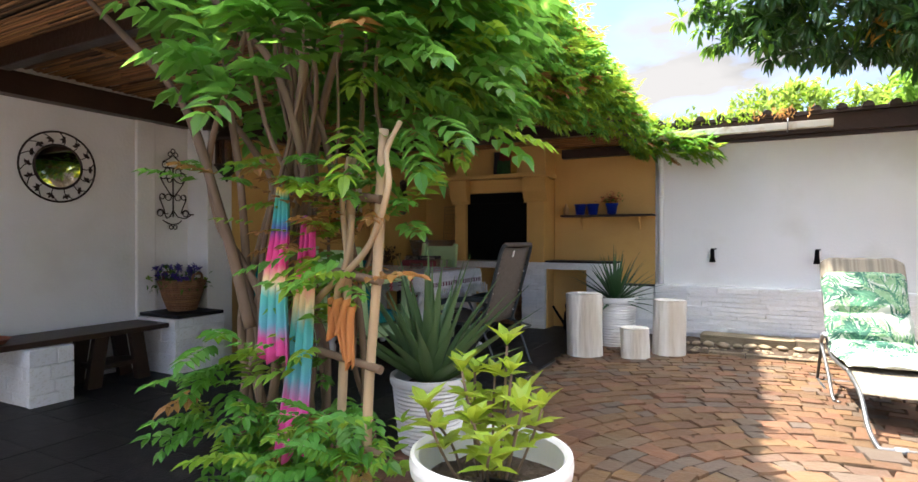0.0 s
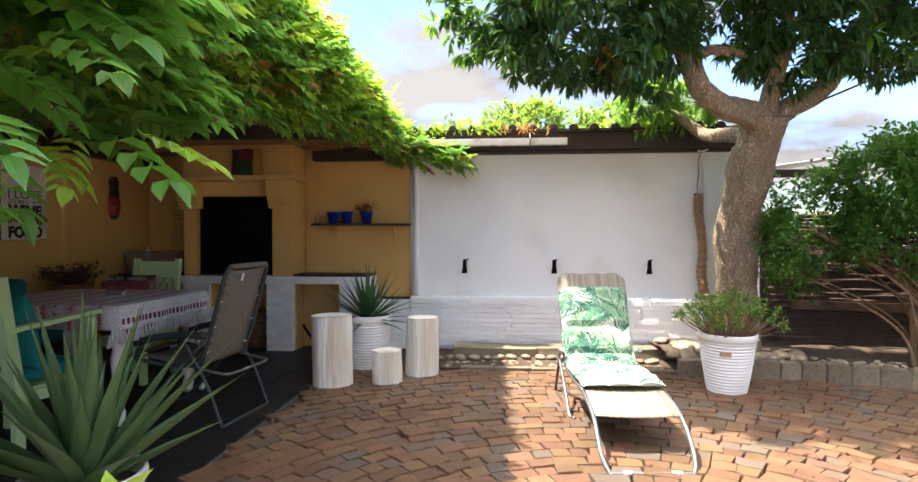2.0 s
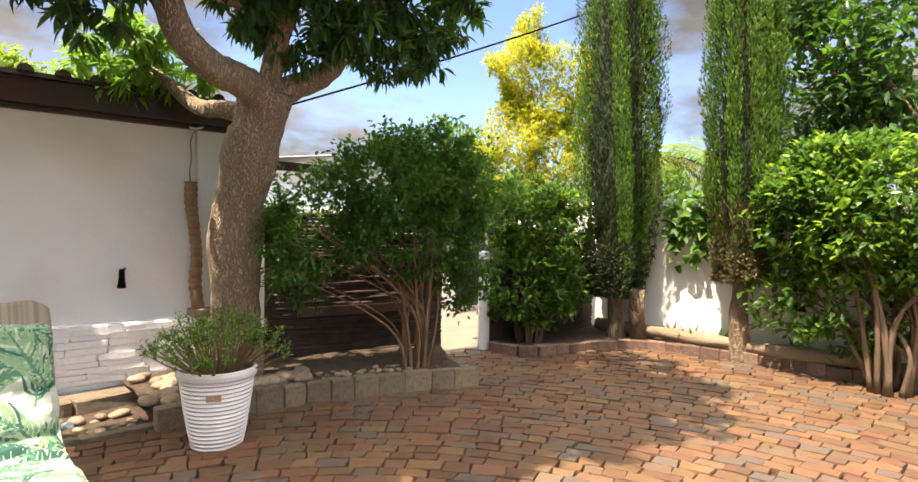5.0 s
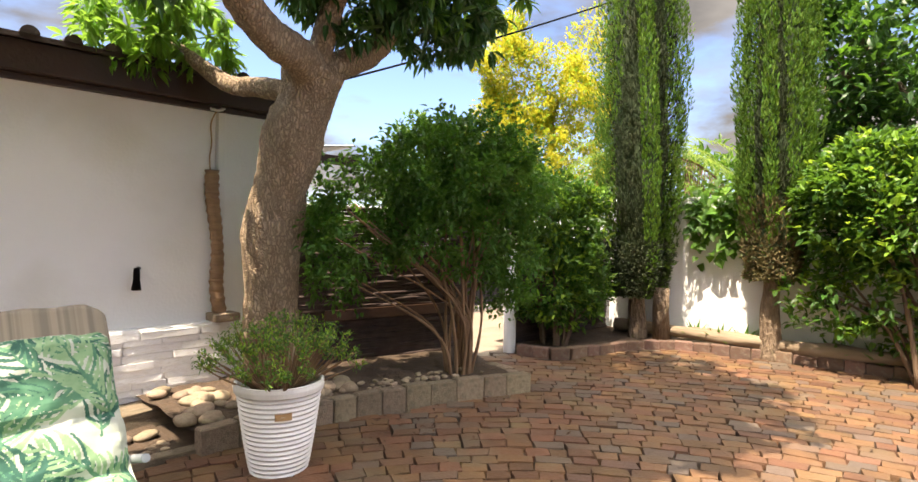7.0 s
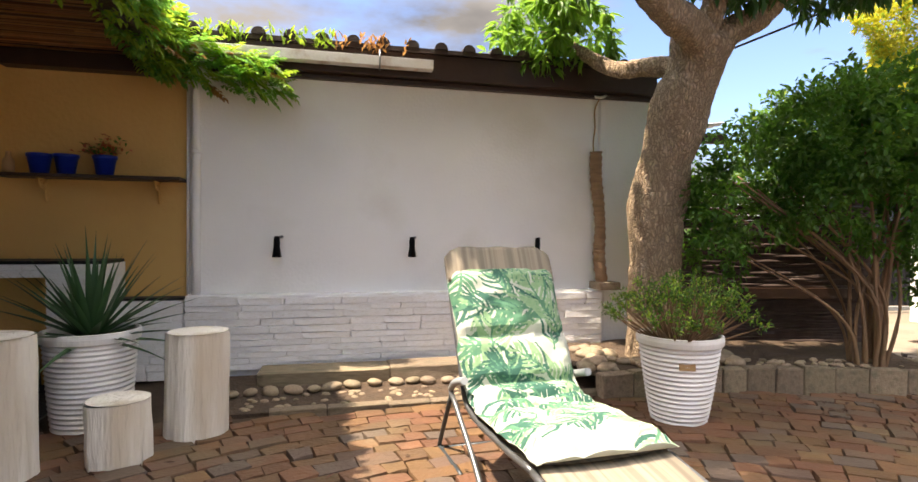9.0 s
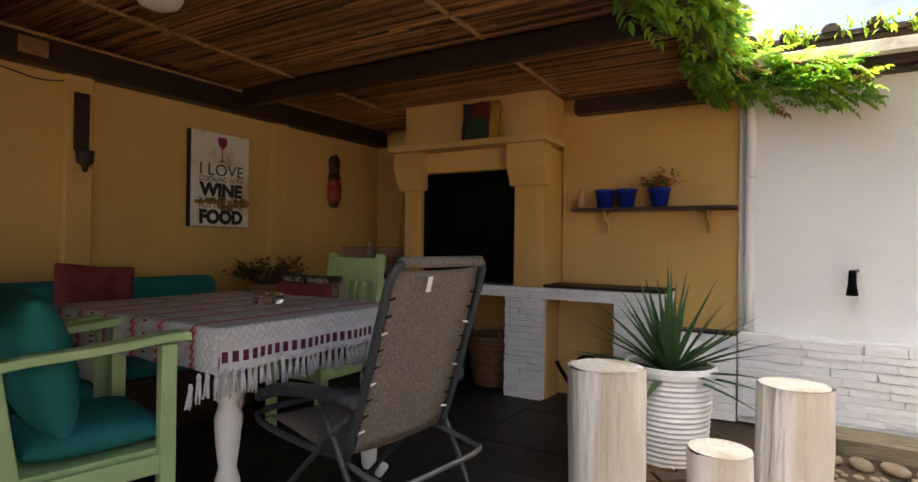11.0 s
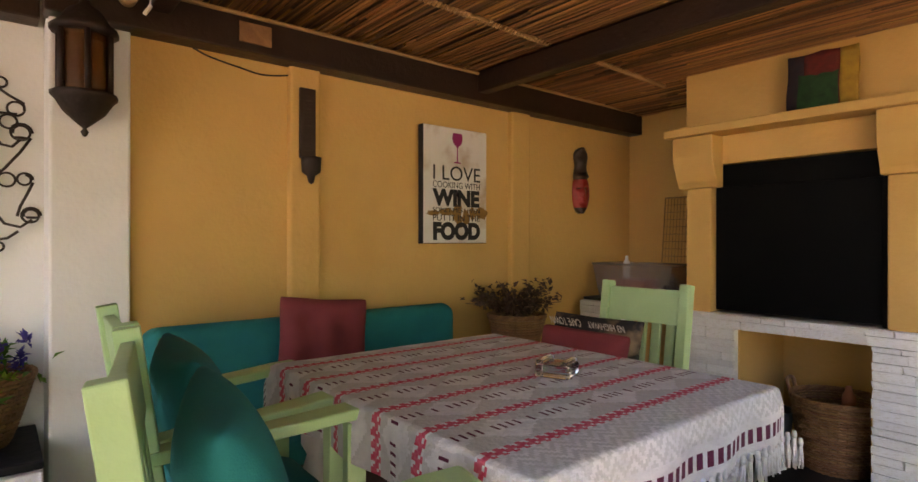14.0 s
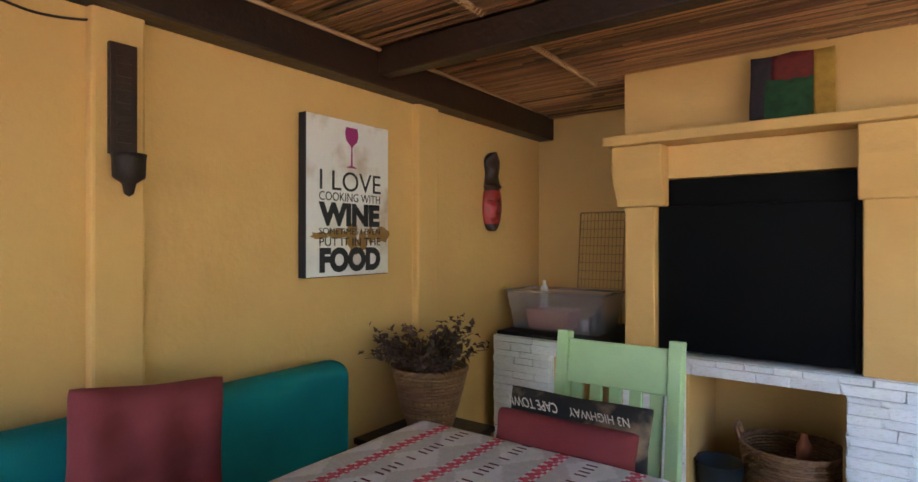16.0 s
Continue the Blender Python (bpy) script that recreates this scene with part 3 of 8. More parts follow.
base_block(-4.66, -4.25, 0, 0.80)
base_block(-3.79, -3.46, 0, 0.80)
base_block(-2.74, -2.41, 0, 0.80)
base_block(-1.85, -1.50, 0, 0.80, CF + 0.02, YW + 0.02)
base_block(-4.66, -2.34, 0.80, 0.888)
base_block(-2.338, -1.50, 0.80, 0.888, CF + 0.02, YW + 0.02)
base_block(-1.498, -1.06, 0, 0.60, YW - 0.12, YW + 0.02)
for x0, x1, yb in ((-4.25, -3.79, YB), (-3.46, -2.74, YB), (-2.41, -1.85, YW + 0.02)):
    part("recess", boxed((x0 + 0.001, yb - 0.12, 0), (x1 - 0.001, yb - 0.004, 0.798)), YELLOW, hearth, "ochre recess lining")
    for xa in (x0 + 0.001, x1 - 0.016):
        part("recess", boxed((xa, CF + 0.05, 0), (xa + 0.015, yb - 0.12, 0.798)), YELLOW, hearth, "ochre recess lining")
part("worktop", boxed((-4.66, CF + 0.03, 0.889), (-3.82, YB, 0.912), 0.004), SLATE, hearth, "black slate worktop")
part("worktop", boxed((-2.42, CF + 0.02, 0.889), (-1.50, YW, 0.912), 0.004), SLATE, hearth, "black slate worktop")
part("worktop", boxed((-1.49, YW - 0.14, 0.601), (-1.06, YW, 0.622), 0.004), SLATE, hearth, "black slate worktop")
# breast
OL, OR, OT = -3.62, -2.68, 1.85
part("pillar", boxed((-3.79, YF, 0.889), (OL, YB, 2.03), 0.008), YELLOW, hearth)
part("pillar", boxed((OR, YF, 0.889), (-2.43, YB, 2.03), 0.008), YELLOW, hearth)
part("lintel", boxed((OL, YF + 0.01, OT), (OR, YB, 2.03), 0.006), YELLOW, hearth)
part("chimney", boxed((-3.80, YF + 0.012, 2.085), (-2.42, YB, 2.62), 0.008), YELLOW, hearth)
part("mantel", boxed((-3.86, YF - 0.17, 2.03), (-2.34, YF + 0.25, 2.085), 0.008), YELLOW, hearth)
for x0, x1 in ((-3.82, -3.55), (-2.70, -2.37)):
    bm = bmesh.new()
    prof = [(YF - 0.13, 2.028), (YF - 0.13, 1.90), (YF - 0.115, 1.84), (YF - 0.085, 1.78), (YF - 0.06, 1.74), (YF - 0.055, 1.70), (YF + 0.02, 1.70), (YF + 0.02, 2.028)]
    va = [bm.verts.new((x0, yy, zz)) for yy, zz in prof]
    vb = [bm.verts.new((x1, yy, zz)) for yy, zz in prof]
    bm.faces.new(va[::-1]); bm.faces.new(vb)
    for k in range(len(prof)):
        j = (k + 1) % len(prof)
        bm.faces.new((va[k], va[j], vb[j], vb[k]))
    bmesh.ops.recalc_face_normals(bm, faces=bm.faces)
    bmesh.ops.bevel(bm, geom=bm.edges[:], offset=0.005, segments=1, affect="EDGES")
    part("corbel", bm, YELLOW, hearth)
# black steel door
door = part("fire_door", boxed((OL + 0.004, YF + 0.06, 0.905), (OR - 0.004, YF + 0.085, OT - 0.004), 0.003), BLACK, hearth, "black steel sheet door")
part("door_channel", boxed((OR - 0.03, YF + 0.035, 0.893), (OR - 0.003, YF + 0.059, 1.72), 0.003), BLACK, door)
part("door_lip", boxed((OL + 0.01, YF + 0.045, 1.70), (OR - 0.035, YF + 0.059, 1.715), 0.002), BLACK, door)
# stones of the base
for x0, x1, z0, z1 in ((-4.66, -4.25, 0, 0.80), (-3.79, -3.46, 0, 0.80), (-2.74, -2.41, 0, 0.80), (-1.85, -1.50, 0, 0.80), (-4.66, -1.50, 0.80, 0.886)):
    course_face(hearth, STONES, (x0, CF + 0.012), (x1, CF + 0.012), z0, z1, 0.046, 0.26, 0.05, "stone", int(-x0 * 100))
course_face(hearth, STONES, (-1.498, YW - 0.125), (-1.06, YW - 0.125), 0, 0.60, 0.062, 0.3, 0.05, "stone", 77)
course_face(hearth, STONES, (-4.665, YB - 0.02), (-4.665, CF + 0.02), 0, 0.886, 0.07, 0.3, 0.03, "stone", 78)

# low split-stone plinth under the yard wall
plinth = tagged(part("plinth", boxed((-1.05, YW - 0.10, 0.0), (2.40, YW - 0.002, 0.60)), BRICKW), "low white painted split-stone plinth", "plinth", kind="structure")
course_face(plinth, STONES, (-1.05, YW - 0.115), (2.40, YW - 0.115), 0.05, 0.612, 0.050, 0.44, 0.06, "stone", 9)
cap = boxed((-1.05, YW - 0.13, 0.605), (2.40, YW - 0.003, 0.632), 0.006)
part("ledge", cap, BRICKW, plinth)

# bench blocks
bench_block = thing("bench_block", (0, 0, 0), "white painted brick plinth beneath the flower basket", "plinth")
part("core", boxed((-4.98, 3.62, 0), (-4.47, 4.08, 0.47)), BRICKW, bench_block)
course_face(bench_block, BRICKS, (-4.465, 3.60), (-4.465, 4.12), 0, 0.49, 0.098, 0.24, 0.05, "brick", 3)
course_face(bench_block, BRICKS, (-4.99, 3.615), (-4.44, 3.615), 0, 0.49, 0.098, 0.24, 0.05, "brick", 4)
part("slab", boxed((-5.0, 3.62, 0.492), (-4.455, 4.12, 0.525), 0.006), SLATE, bench_block, "black stone slab")
left_block = thing("bench_block", (0, 0, 0), "mossy white painted brick support of the bench", "plinth")
part("core", boxed((-4.9, 2.50, 0), (-4.47, 2.72, 0.415)), BRICKW, left_block)
course_face(left_block, BRICKS, (-4.462, 2.46), (-4.462, 2.76), 0, 0.415, 0.098, 0.24, 0.05, "brick", 13)
course_face(left_block, BRICKS, (-4.9, 2.49), (-4.45, 2.49), 0, 0.415, 0.098, 0.24, 0.05, "brick", 14)
bench = thing("bench", (0, 0, 0), "long dark wooden plank bench with trestle legs", "bench")
part("seat", boxed((-4.98, 1.7, 0.42), (-4.52, 3.64, 0.462), 0.006), DARKWOOD, bench)
for yy, tilt in ((3.05, 9), (3.35, -9)):
    part("leg", boxed((-0.03, -0.055, 0), (0.03, 0.055, 0.43), 0.004, pose(-4.62, yy + (-0.06 if tilt > 0 else 0.06), 0, -tilt)), DARKWOOD, bench)
    part("leg", boxed((-0.03, -0.055, 0), (0.03, 0.055, 0.43), 0.004, pose(-4.88, yy + (-0.06 if tilt > 0 else 0.06), 0, -tilt)), DARKWOOD, bench)
part("stretcher", boxed((-4.90, 3.02, 0.14), (-4.60, 3.40, 0.18), 0.004), DARKWOOD, bench)

# ---- things of the yard ----
def ribbed_pot(name, x, y, h, r_top, r_base, label, material=POTW, ribs=17, soil=True):
    pot = thing(name, (x, y, 0), label, "plant pot")
    prof = [(0, 0.004), (r_base, 0.0)]
    wallh = h * 0.87
    for k in range(ribs * 2 + 1):
        t = k / (ribs * 2)
        prof.append((r_base + (r_top * 0.93 - r_base) * (t ** 0.8) + (0.006 if k % 2 else -0.003), wallh * t + 0.004))
    prof += [(r_top * 0.95, h * 0.88), (r_top, h * 0.90), (r_top * 1.015, h * 0.95), (r_top, h * 0.995), (r_top * 0.95, h), (r_top * 0.90, h * 0.98), (r_top * 0.88, h * 0.86), (r_top * 0.86, h * 0.80)]
    body = lathe(bmesh.new(), prof, 60)
    for f in body.faces:
        f.smooth = False
    part("body", body, material, pot)
    if soil:
        s = bmesh.new()
        lathe(s, [(0, h * 0.86), (r_top * 0.5, h * 0.85), (r_top * 0.875, h * 0.83)], 24)
        for v in s.verts:
            v.co.z += random.uniform(-0.012, 0.012)
        part("soil", s, SOIL, pot, "dark potting soil")
    return pot


def blades(leaves, at, n, length, width, seed, spread=(15, 85), mi=0, curve=0.35, thick=0.18):
    """Sword leaves in a rosette; each is a channelled, tapering, bending strip."""
    r = random.Random(seed)
    for k in range(n):
        az, el = k * 2.399 + r.uniform(-0.2, 0.2), radians(90 - (spread[0] + (spread[1] - spread[0]) * ((k + 0.5) / n) + r.uniform(-6, 6)))
        L, W = length * r.uniform(0.75, 1.1), width * r.uniform(0.85, 1.1)
        hd = Vector((math.cos(az), math.sin(az), 0))
        side = Vector((-hd.y, hd.x, 0))
        p, i0, seg = Vector(at) + hd * 0.02, len(leaves.v), 9
        for j in range(seg + 1):
            t = j / seg
            e = el - curve * t * t * (1.2 - el / 2)
            d = hd * math.cos(e) + Z * math.sin(e)
            nrm = side.cross(d) * -1
            w = W * (0.75 + 0.5 * math.sin(math.pi * min(t * 1.3, 1))) * max(0.02, (1 - t ** 2.2)) * 0.5
            leaves.v += [p - side * w + nrm * w * thick * 2, p - nrm * w * thick, p + side * w + nrm * w * thick * 2]
            p = p + d * (L / seg)
        for j in range(seg):
            i = i0 + 3 * j
            leaves.f += [(i, i + 1, i + 4, i + 3), (i + 1, i + 2, i + 5, i + 4)]
            leaves.m += [mi, mi]


def log_stool(x, y, h, r, seed):
    st = thing("log_stool", (x, y, 0), "white limed tree-trunk stool with cracked bark", "stool", "log stools by the patio")
    rr = random.Random(seed)
    bm = bmesh.new()
    rings, sides = [], 40
    ph = [rr.uniform(0, 6.28) for _ in range(6)]
    for k in range(13):
        t = k / 12
        ring = []
        for j in range(sides):
            a = 2 * math.pi * j / sides
            q = r * (1 + 0.05 * math.sin(2 * a + ph[0]) + 0.02 * math.sin(5 * a + ph[1]) + 0.016 * math.sin(11 * a + ph[2] + t) + 0.09 * (0.5 - t) * math.sin(a + ph[3]) + 0.03 * noise.noise(Vector((math.cos(a) * 2, math.sin(a) * 2, t * 1.5 + seed))) + 0.035 * noise.noise(Vector((math.cos(a) * 7, math.sin(a) * 7, t * 3 + seed))))
            crack = 0.0
            for c in (ph[4], ph[5]):
                dd = abs((a - c + math.pi) % (2 * math.pi) - math.pi)
                if dd < 0.1:
                    crack = 0.02 * (1 - dd / 0.1)
            ring.append(bm.verts.new(((q - crack) * math.cos(a), (q - crack) * math.sin(a), h * t)))
        rings.append(ring)
    for a, b in zip(rings, rings[1:]):
        for j in range(sides):
            f = bm.faces.new((a[j], a[(j + 1) % sides], b[(j + 1) % sides], b[j]))
            f.smooth = True
    part("trunk", bm, LOGW, st)
    tb = bmesh.new()
    prof = []
    for k in range(6):
        rad = r * 0.99 * (1 - k / 6)
        prof.append((rad, h + 0.002 + 0.003 * math.sin(k * 2.1)))
    prof.append((0, h + 0.003))
    lathe(tb, prof, 32)
    part("sawn_top", tb, LOGW, st, "sawn white end grain")
    return st


log_stool(-1.47, 6.10, 0.65, 0.172, 1)
log_stool(-0.985, 6.22, 0.315, 0.138, 2)
log_stool(-0.70, 6.56, 0.575, 0.155, 3)

yp = ribbed_pot("yucca_pot", -1.32, 6.84, 0.56, 0.25, 0.19, "white ribbed pot with a spiky green yucca")
lv = Leaves(3)
blades(lv, (0, 0, 0.50), 62, 0.60, 0.038, 3, (4, 96), curve=0.25)
lv.put_each("blade", LEAF_YUCCA, yp, 30)

ap = ribbed_pot("agave_pot", -1.53, 3.14, 0.45, 0.225, 0.16, "white ribbed pot with a large grey-green agave")
lv = Leaves(4)
blades(lv, (0, 0, 0.38), 44, 0.74, 0.064, 4, (3, 64), curve=0.12, thick=0.3)
lv.put_each("blade", LEAF_AGAVE, ap, 30)

sp = ribbed_pot("shrub_pot", 2.07, 6.22, 0.53, 0.25, 0.155, "white ribbed pot with a twiggy green shrub")
part("pot_label", boxed((-0.045, -0.006, -0.028), (0.045, 0.004, 0.028), 0.002, pose(-0.085, -0.200, 0.38, -8, 0, -24)), CANE, sp, "small tan sticker")
rs = random.Random(8)
lv = Leaves(8)
for k in range(120):
    az, sp_r = rs.uniform(0, 6.283), 0.48 * math.sqrt(rs.uniform(0.02, 1))
    tipz = 0.53 + math.sqrt(max(0.03, 1 - (sp_r / 0.5) ** 2)) * rs.uniform(0.22, 0.40)
    p0 = Vector((0.09 * math.cos(az), 0.09 * math.sin(az), 0.45))
    p2 = Vector((sp_r * math.cos(az), sp_r * math.sin(az), tipz))
    p1 = (p0 + p2) / 2 + Vector((rs.uniform(-.03, .03), rs.uniform(-.03, .03), 0.0))
    tw = bmesh.new()
    tube(tw, smooth_path([p0, p1, p2], 3), [0.008, 0.007, 0.006, 0.005, 0.004, 0.003, 0.002], 5)
    part("twig", tw, SHRUBW, sp)
    for j in range(30):
        q = p1.lerp(p2, rs.uniform(0.62, 1.06))
        lv.leaf(q + rnd_dir(rs) * 0.022, rnd_dir(rs, 0.35), rs.uniform(0.024, 0.042), rs.uniform(0.009, 0.014), 0 if rs.random() < 0.7 else 1)
lv.put("foliage", [LEAF_LAUREL, LEAF_YOUNG], sp, "small green leaves")

LEAF_GARD = leaf_mat("gardenia_leaf", (0.16, 0.25, 0.022), (0.25, 0.33, 0.035), (0.5, 0.6, 0.06), rand=0.3, rough=0.5)
# gardenia in the low pot near the vine
gp = ribbed_pot("gardenia_pot", -0.60, 1.97, 0.565, 0.25, 0.19, "low white pot with a yellow-green gardenia")
rs = random.Random(12)
lv = Leaves(12)
for k in range(13):
    az, sr = k * 2.4, (0.06, 0.19, 0.13)[k % 3] + rs.uniform(-0.02, 0.02)
    p0 = Vector((sr * 0.5 * math.cos(az), sr * 0.5 * math.sin(az), 0.47))
    p2 = Vector((sr * 1.15 * math.cos(az), sr * 1.15 * math.sin(az), 0.60 + rs.uniform(0.04, 0.30) * (1.1 - 1.6 * sr)))
    tw = bmesh.new()
    tube(tw, smooth_path([p0, (p0 + p2) / 2 + Vector((rs.uniform(-.02, .02), rs.uniform(-.02, .02), 0)), p2], 3), 0.0045, 5)
    part("stem", tw, VINEW, gp)
    for w in range(3):
        q = p0.lerp(p2, 1 - 0.24 * w)
        for j in range(5):
            a2 = j * 1.257 + w * 0.6 + rs.uniform(-.3, .3)
            lv.leaf(q, (math.cos(a2), math.sin(a2), rs.uniform(0.5, 1.7) if w < 1 else rs.uniform(0.1, .8)), rs.uniform(0.062, 0.105), rs.uniform(0.032, 0.048), 0 if w < 3 else 1, up=(0, 0, 1), broad=True)
lv.put("foliage", [LEAF_GARD, LEAF_YOUNG], gp, "glossy yellow-green leaves")
hose = thing("garden_tools", (-0.57, 1.85, 0.492), "black handled garden tools lying in the pot", "tool")
b = bmesh.new()
tube(b, [(-0.12, -0.02, 0.0), (-0.02, -0.03, 0.012), (0.05, -0.05, 0.02)], [0.018, 0.022, 0.02], 10)
part("handle", b, BLACK, hose)
b = bmesh.new()
tube(b, [(0.05, -0.05, 0.02), (0.072, -0.057, 0.023)], 0.021, 10)
part("tip", b, TERRA, hose, "orange-pink tip")
b = bmesh.new()
tube(b, [(0.0, 0.03, 0.01), (0.08, 0.0, 0.025), (0.12, -0.015, 0.03)], [0.018, 0.021, 0.02], 10)
part("handle", b, BLACK, hose)
b = bmesh.new()
tube(b, [(0.12, -0.015, 0.03), (0.145, -0.024, 0.034)], 0.021, 10)
part("tip", b, TERRA, hose, "orange-pink tip")

# fittings of the yard wall
for x in (-0.39, 0.687, 1.80):
    hk = thing("wall_hook", (x, YW, 1.0), "black cast wall hook on a small bracket", "hook", "hooks on the yard wall")
    b = bmesh.new()
    tube(b, [(0.035, 0.01, 0.085), (0.03, -0.06, 0.085), (0.0, -0.085, 0.07)], 0.012, 8)
    part("bracket", b, GALV, hk, "grey metal stub")
    b = bmesh.new()
    tube(b, [(0, -0.09, 0.09), (0, -0.092, 0.06), (0.0, -0.09, 0.0), (0.0, -0.085, -0.075)], [0.018, 0.024, 0.024, 0.036], 12)
    part("cap", b, BLACK, hk)
gut = thing("gutter", (0, 0, 0), "white half-round rain gutter with an open end", "gutter")
gv, gf = [], []
for x in (-1.02, 0.82):
    for rad in (0.062, 0.055):
        for k in range(11):
            a = math.pi + math.pi * k / 10
            gv.append((x, YW - 0.215 + rad * math.cos(a), 2.497 + rad * math.sin(a) + (0.0 if x < 0 else -0.0)))
for k in range(10):
    gf += [(k, k + 1, 22 + k + 1, 22 + k), (11 + k + 1, 11 + k, 33 + k, 33 + k + 1), (k, 11 + k, 12 + k, k + 1), (22 + k + 1, 34 + k, 33 + k, 22 + k)]
gf += [(0, 22, 33, 11), (10, 21, 43, 32)]
raw("trough", gv, gf, RUST, gut, smooth=False)
part("face", boxed((-1.02, YW - 0.283, 2.44), (0.82, YW - 0.276, 2.515), 0.002), RUST, gut)
b = bmesh.new()
tube(b, [(0.39, YW - 0.285, 2.40), (0.39, YW - 0.29, 2.47), (0.39, YW - 0.29, 2.56)], 0.007, 6)
part("bracket", b, GALV, gut, "grey metal bracket")
dp = thing("downpipe", (0, 0, 0), "white painted drainpipe against the wall", "drainpipe")
b = bmesh.new()
tube(b, smooth_path([(-0.86, YW - 0.20, 2.44), (-0.92, YW - 0.17, 2.36), (-0.985, YW - 0.06, 2.28), (-0.99, YW - 0.045, 2.1), (-0.99, YW - 0.045, 0.63)], 5), 0.034, 14)
part("pipe", b, WHITE, dp)
b = bmesh.new()
tube(b, [(-0.99, YW - 0.045, 1.72), (-0.99, YW - 0.045, 1.75)], 0.04, 14)
part("collar", b, WHITE, dp)
b = bmesh.new()
tube(b, [(-1.055, YW - 0.012, 0.63), (-1.055, YW - 0.012, 2.3)], 0.010, 8)
part("conduit", b, WHITE, dp)
stump = thing("palm_stump", (2.36, YW - 0.09, 0), "sawn brown palm trunk leaning on the wall", "tree stump")
b = bmesh.new()
pts = [(0.06, -0.02, 0.64), (0.035, -0.01, 0.9), (0.045, 0, 1.15), (0.03, 0.01, 1.4), (0.0, 0.01, 1.65), (-0.005, 0.01, 1.87)]
sm = smooth_path(pts, 9)
tube(b, sm, [0.052 + 0.006 * math.sin(k * 2.4) for k in range(len(sm))], 14, wob=0.2)
part("trunk", b, mat("palm_stem", (0.34, 0.21, 0.12), (0.20, 0.12, 0.07), rough=0.9, scale=12, bump=1.0, bscale=16, stretch=(0.3, 0.3, 2.2), dist=0.03), stump)
part("block", boxed((-0.02, -0.12, 0.633), (0.19, 0.085, 0.70), 0.01), KERB, stump, "pale stone block")
cw = thing("wall_cable", (0, 0, 0), "loose thin cable hanging down the wall", "cable")
b = bmesh.new()
tube(b, smooth_path([(2.44, YW - 0.045, 2.41), (2.39, YW - 0.04, 2.33), (2.37, YW - 0.02, 2.25), (2.38, YW - 0.012, 2.1), (2.365, YW - 0.01, 1.98), (2.372, YW - 0.01, 1.86)], 5), 0.006, 6)
part("cable", b, CANE, cw)
b = bmesh.new()
tube(b, [(2.33, YW - 0.03, 2.395), (2.36, YW - 0.06, 2.37), (2.41, YW - 0.07, 2.365), (2.47, YW - 0.05, 2.39)], 0.012, 7)
part("clip", b, WHITE, cw)

# shelf with pots
shelf = thing("wall_shelf", (0, 0, 0), "dark wooden wall shelf on two scrolled brackets", "shelf")
part("board", boxed((-2.27, YW - 0.20, 1.50), (-1.07, YW + 0.018, 1.525), 0.004), DARKWOOD, shelf)
for x in (-2.02, -1.26):
    b = bmesh.new()
    tube(b, [(x, YW + 0.005, 1.495), (x, YW + 0.005, 1.33)], 0.009, 6)
    tube(b, [(x, YW - 0.13, 1.49), (x, YW + 0.005, 1.49)], 0.009, 6)
    tube(b, smooth_path([(x, YW - 0.12, 1.485), (x, YW - 0.085, 1.44), (x, YW - 0.03, 1.43), (x, YW - 0.012, 1.38), (x, YW, 1.34)], 5), 0.009, 6)
    tube(b, [(x, YW - 0.05 + 0.025 * math.cos(a * 0.7), 1.462 + 0.02 * math.sin(a * 0.7)) for a in range(9)], 0.006, 6, closed=True)
    part("bracket", b, YELLOW, shelf, "ochre painted scrolled bracket")
for x, fl in ((-2.02, 0), (-1.85, 0), (-1.60, 1)):
    bp_ = thing("blue_pot", (x, YW - 0.10, 1.526), "small cobalt blue glazed flower pot" + (" with orange blooms" if fl else ""), "plant pot", "blue pots on the shelf")
    part("body", lathe(bmesh.new(), [(0, 0), (0.055, 0), (0.075, 0.12), (0.082, 0.122), (0.083, 0.145), (0.076, 0.146), (0.07, 0.12), (0, 0.118)], 24), BLUEP, bp_)
    if fl:
        lv = Leaves(21)
        rs = random.Random(21)
        for k in range(170):
            q = Vector((rs.gauss(-0.02, 0.075), rs.gauss(0, 0.05), 0.15 + abs(rs.gauss(0, 0.055))))
            lv.leaf(q, rnd_dir(rs, 0.4), rs.uniform(0.025, 0.045), rs.uniform(0.015, 0.028), 0 if rs.random() < 0.6 else 1)
        lv.put("flower_mass", [BLOOM_RED, LEAF_SHRUB], bp_, "orange and green succulent sprigs")["kind"] = "stuff"
jar = thing("bottle", (-2.22, YW - 0.09, 1.526), "tan ceramic bottle with a narrow neck", "bottle")
part("body", lathe(bmesh.new(), [(0, 0), (0.035, 0), (0.038, 0.02), (0.036, 0.09), (0.02, 0.115), (0.014, 0.14), (0.016, 0.155), (0, 0.156)], 20), CANE, jar)

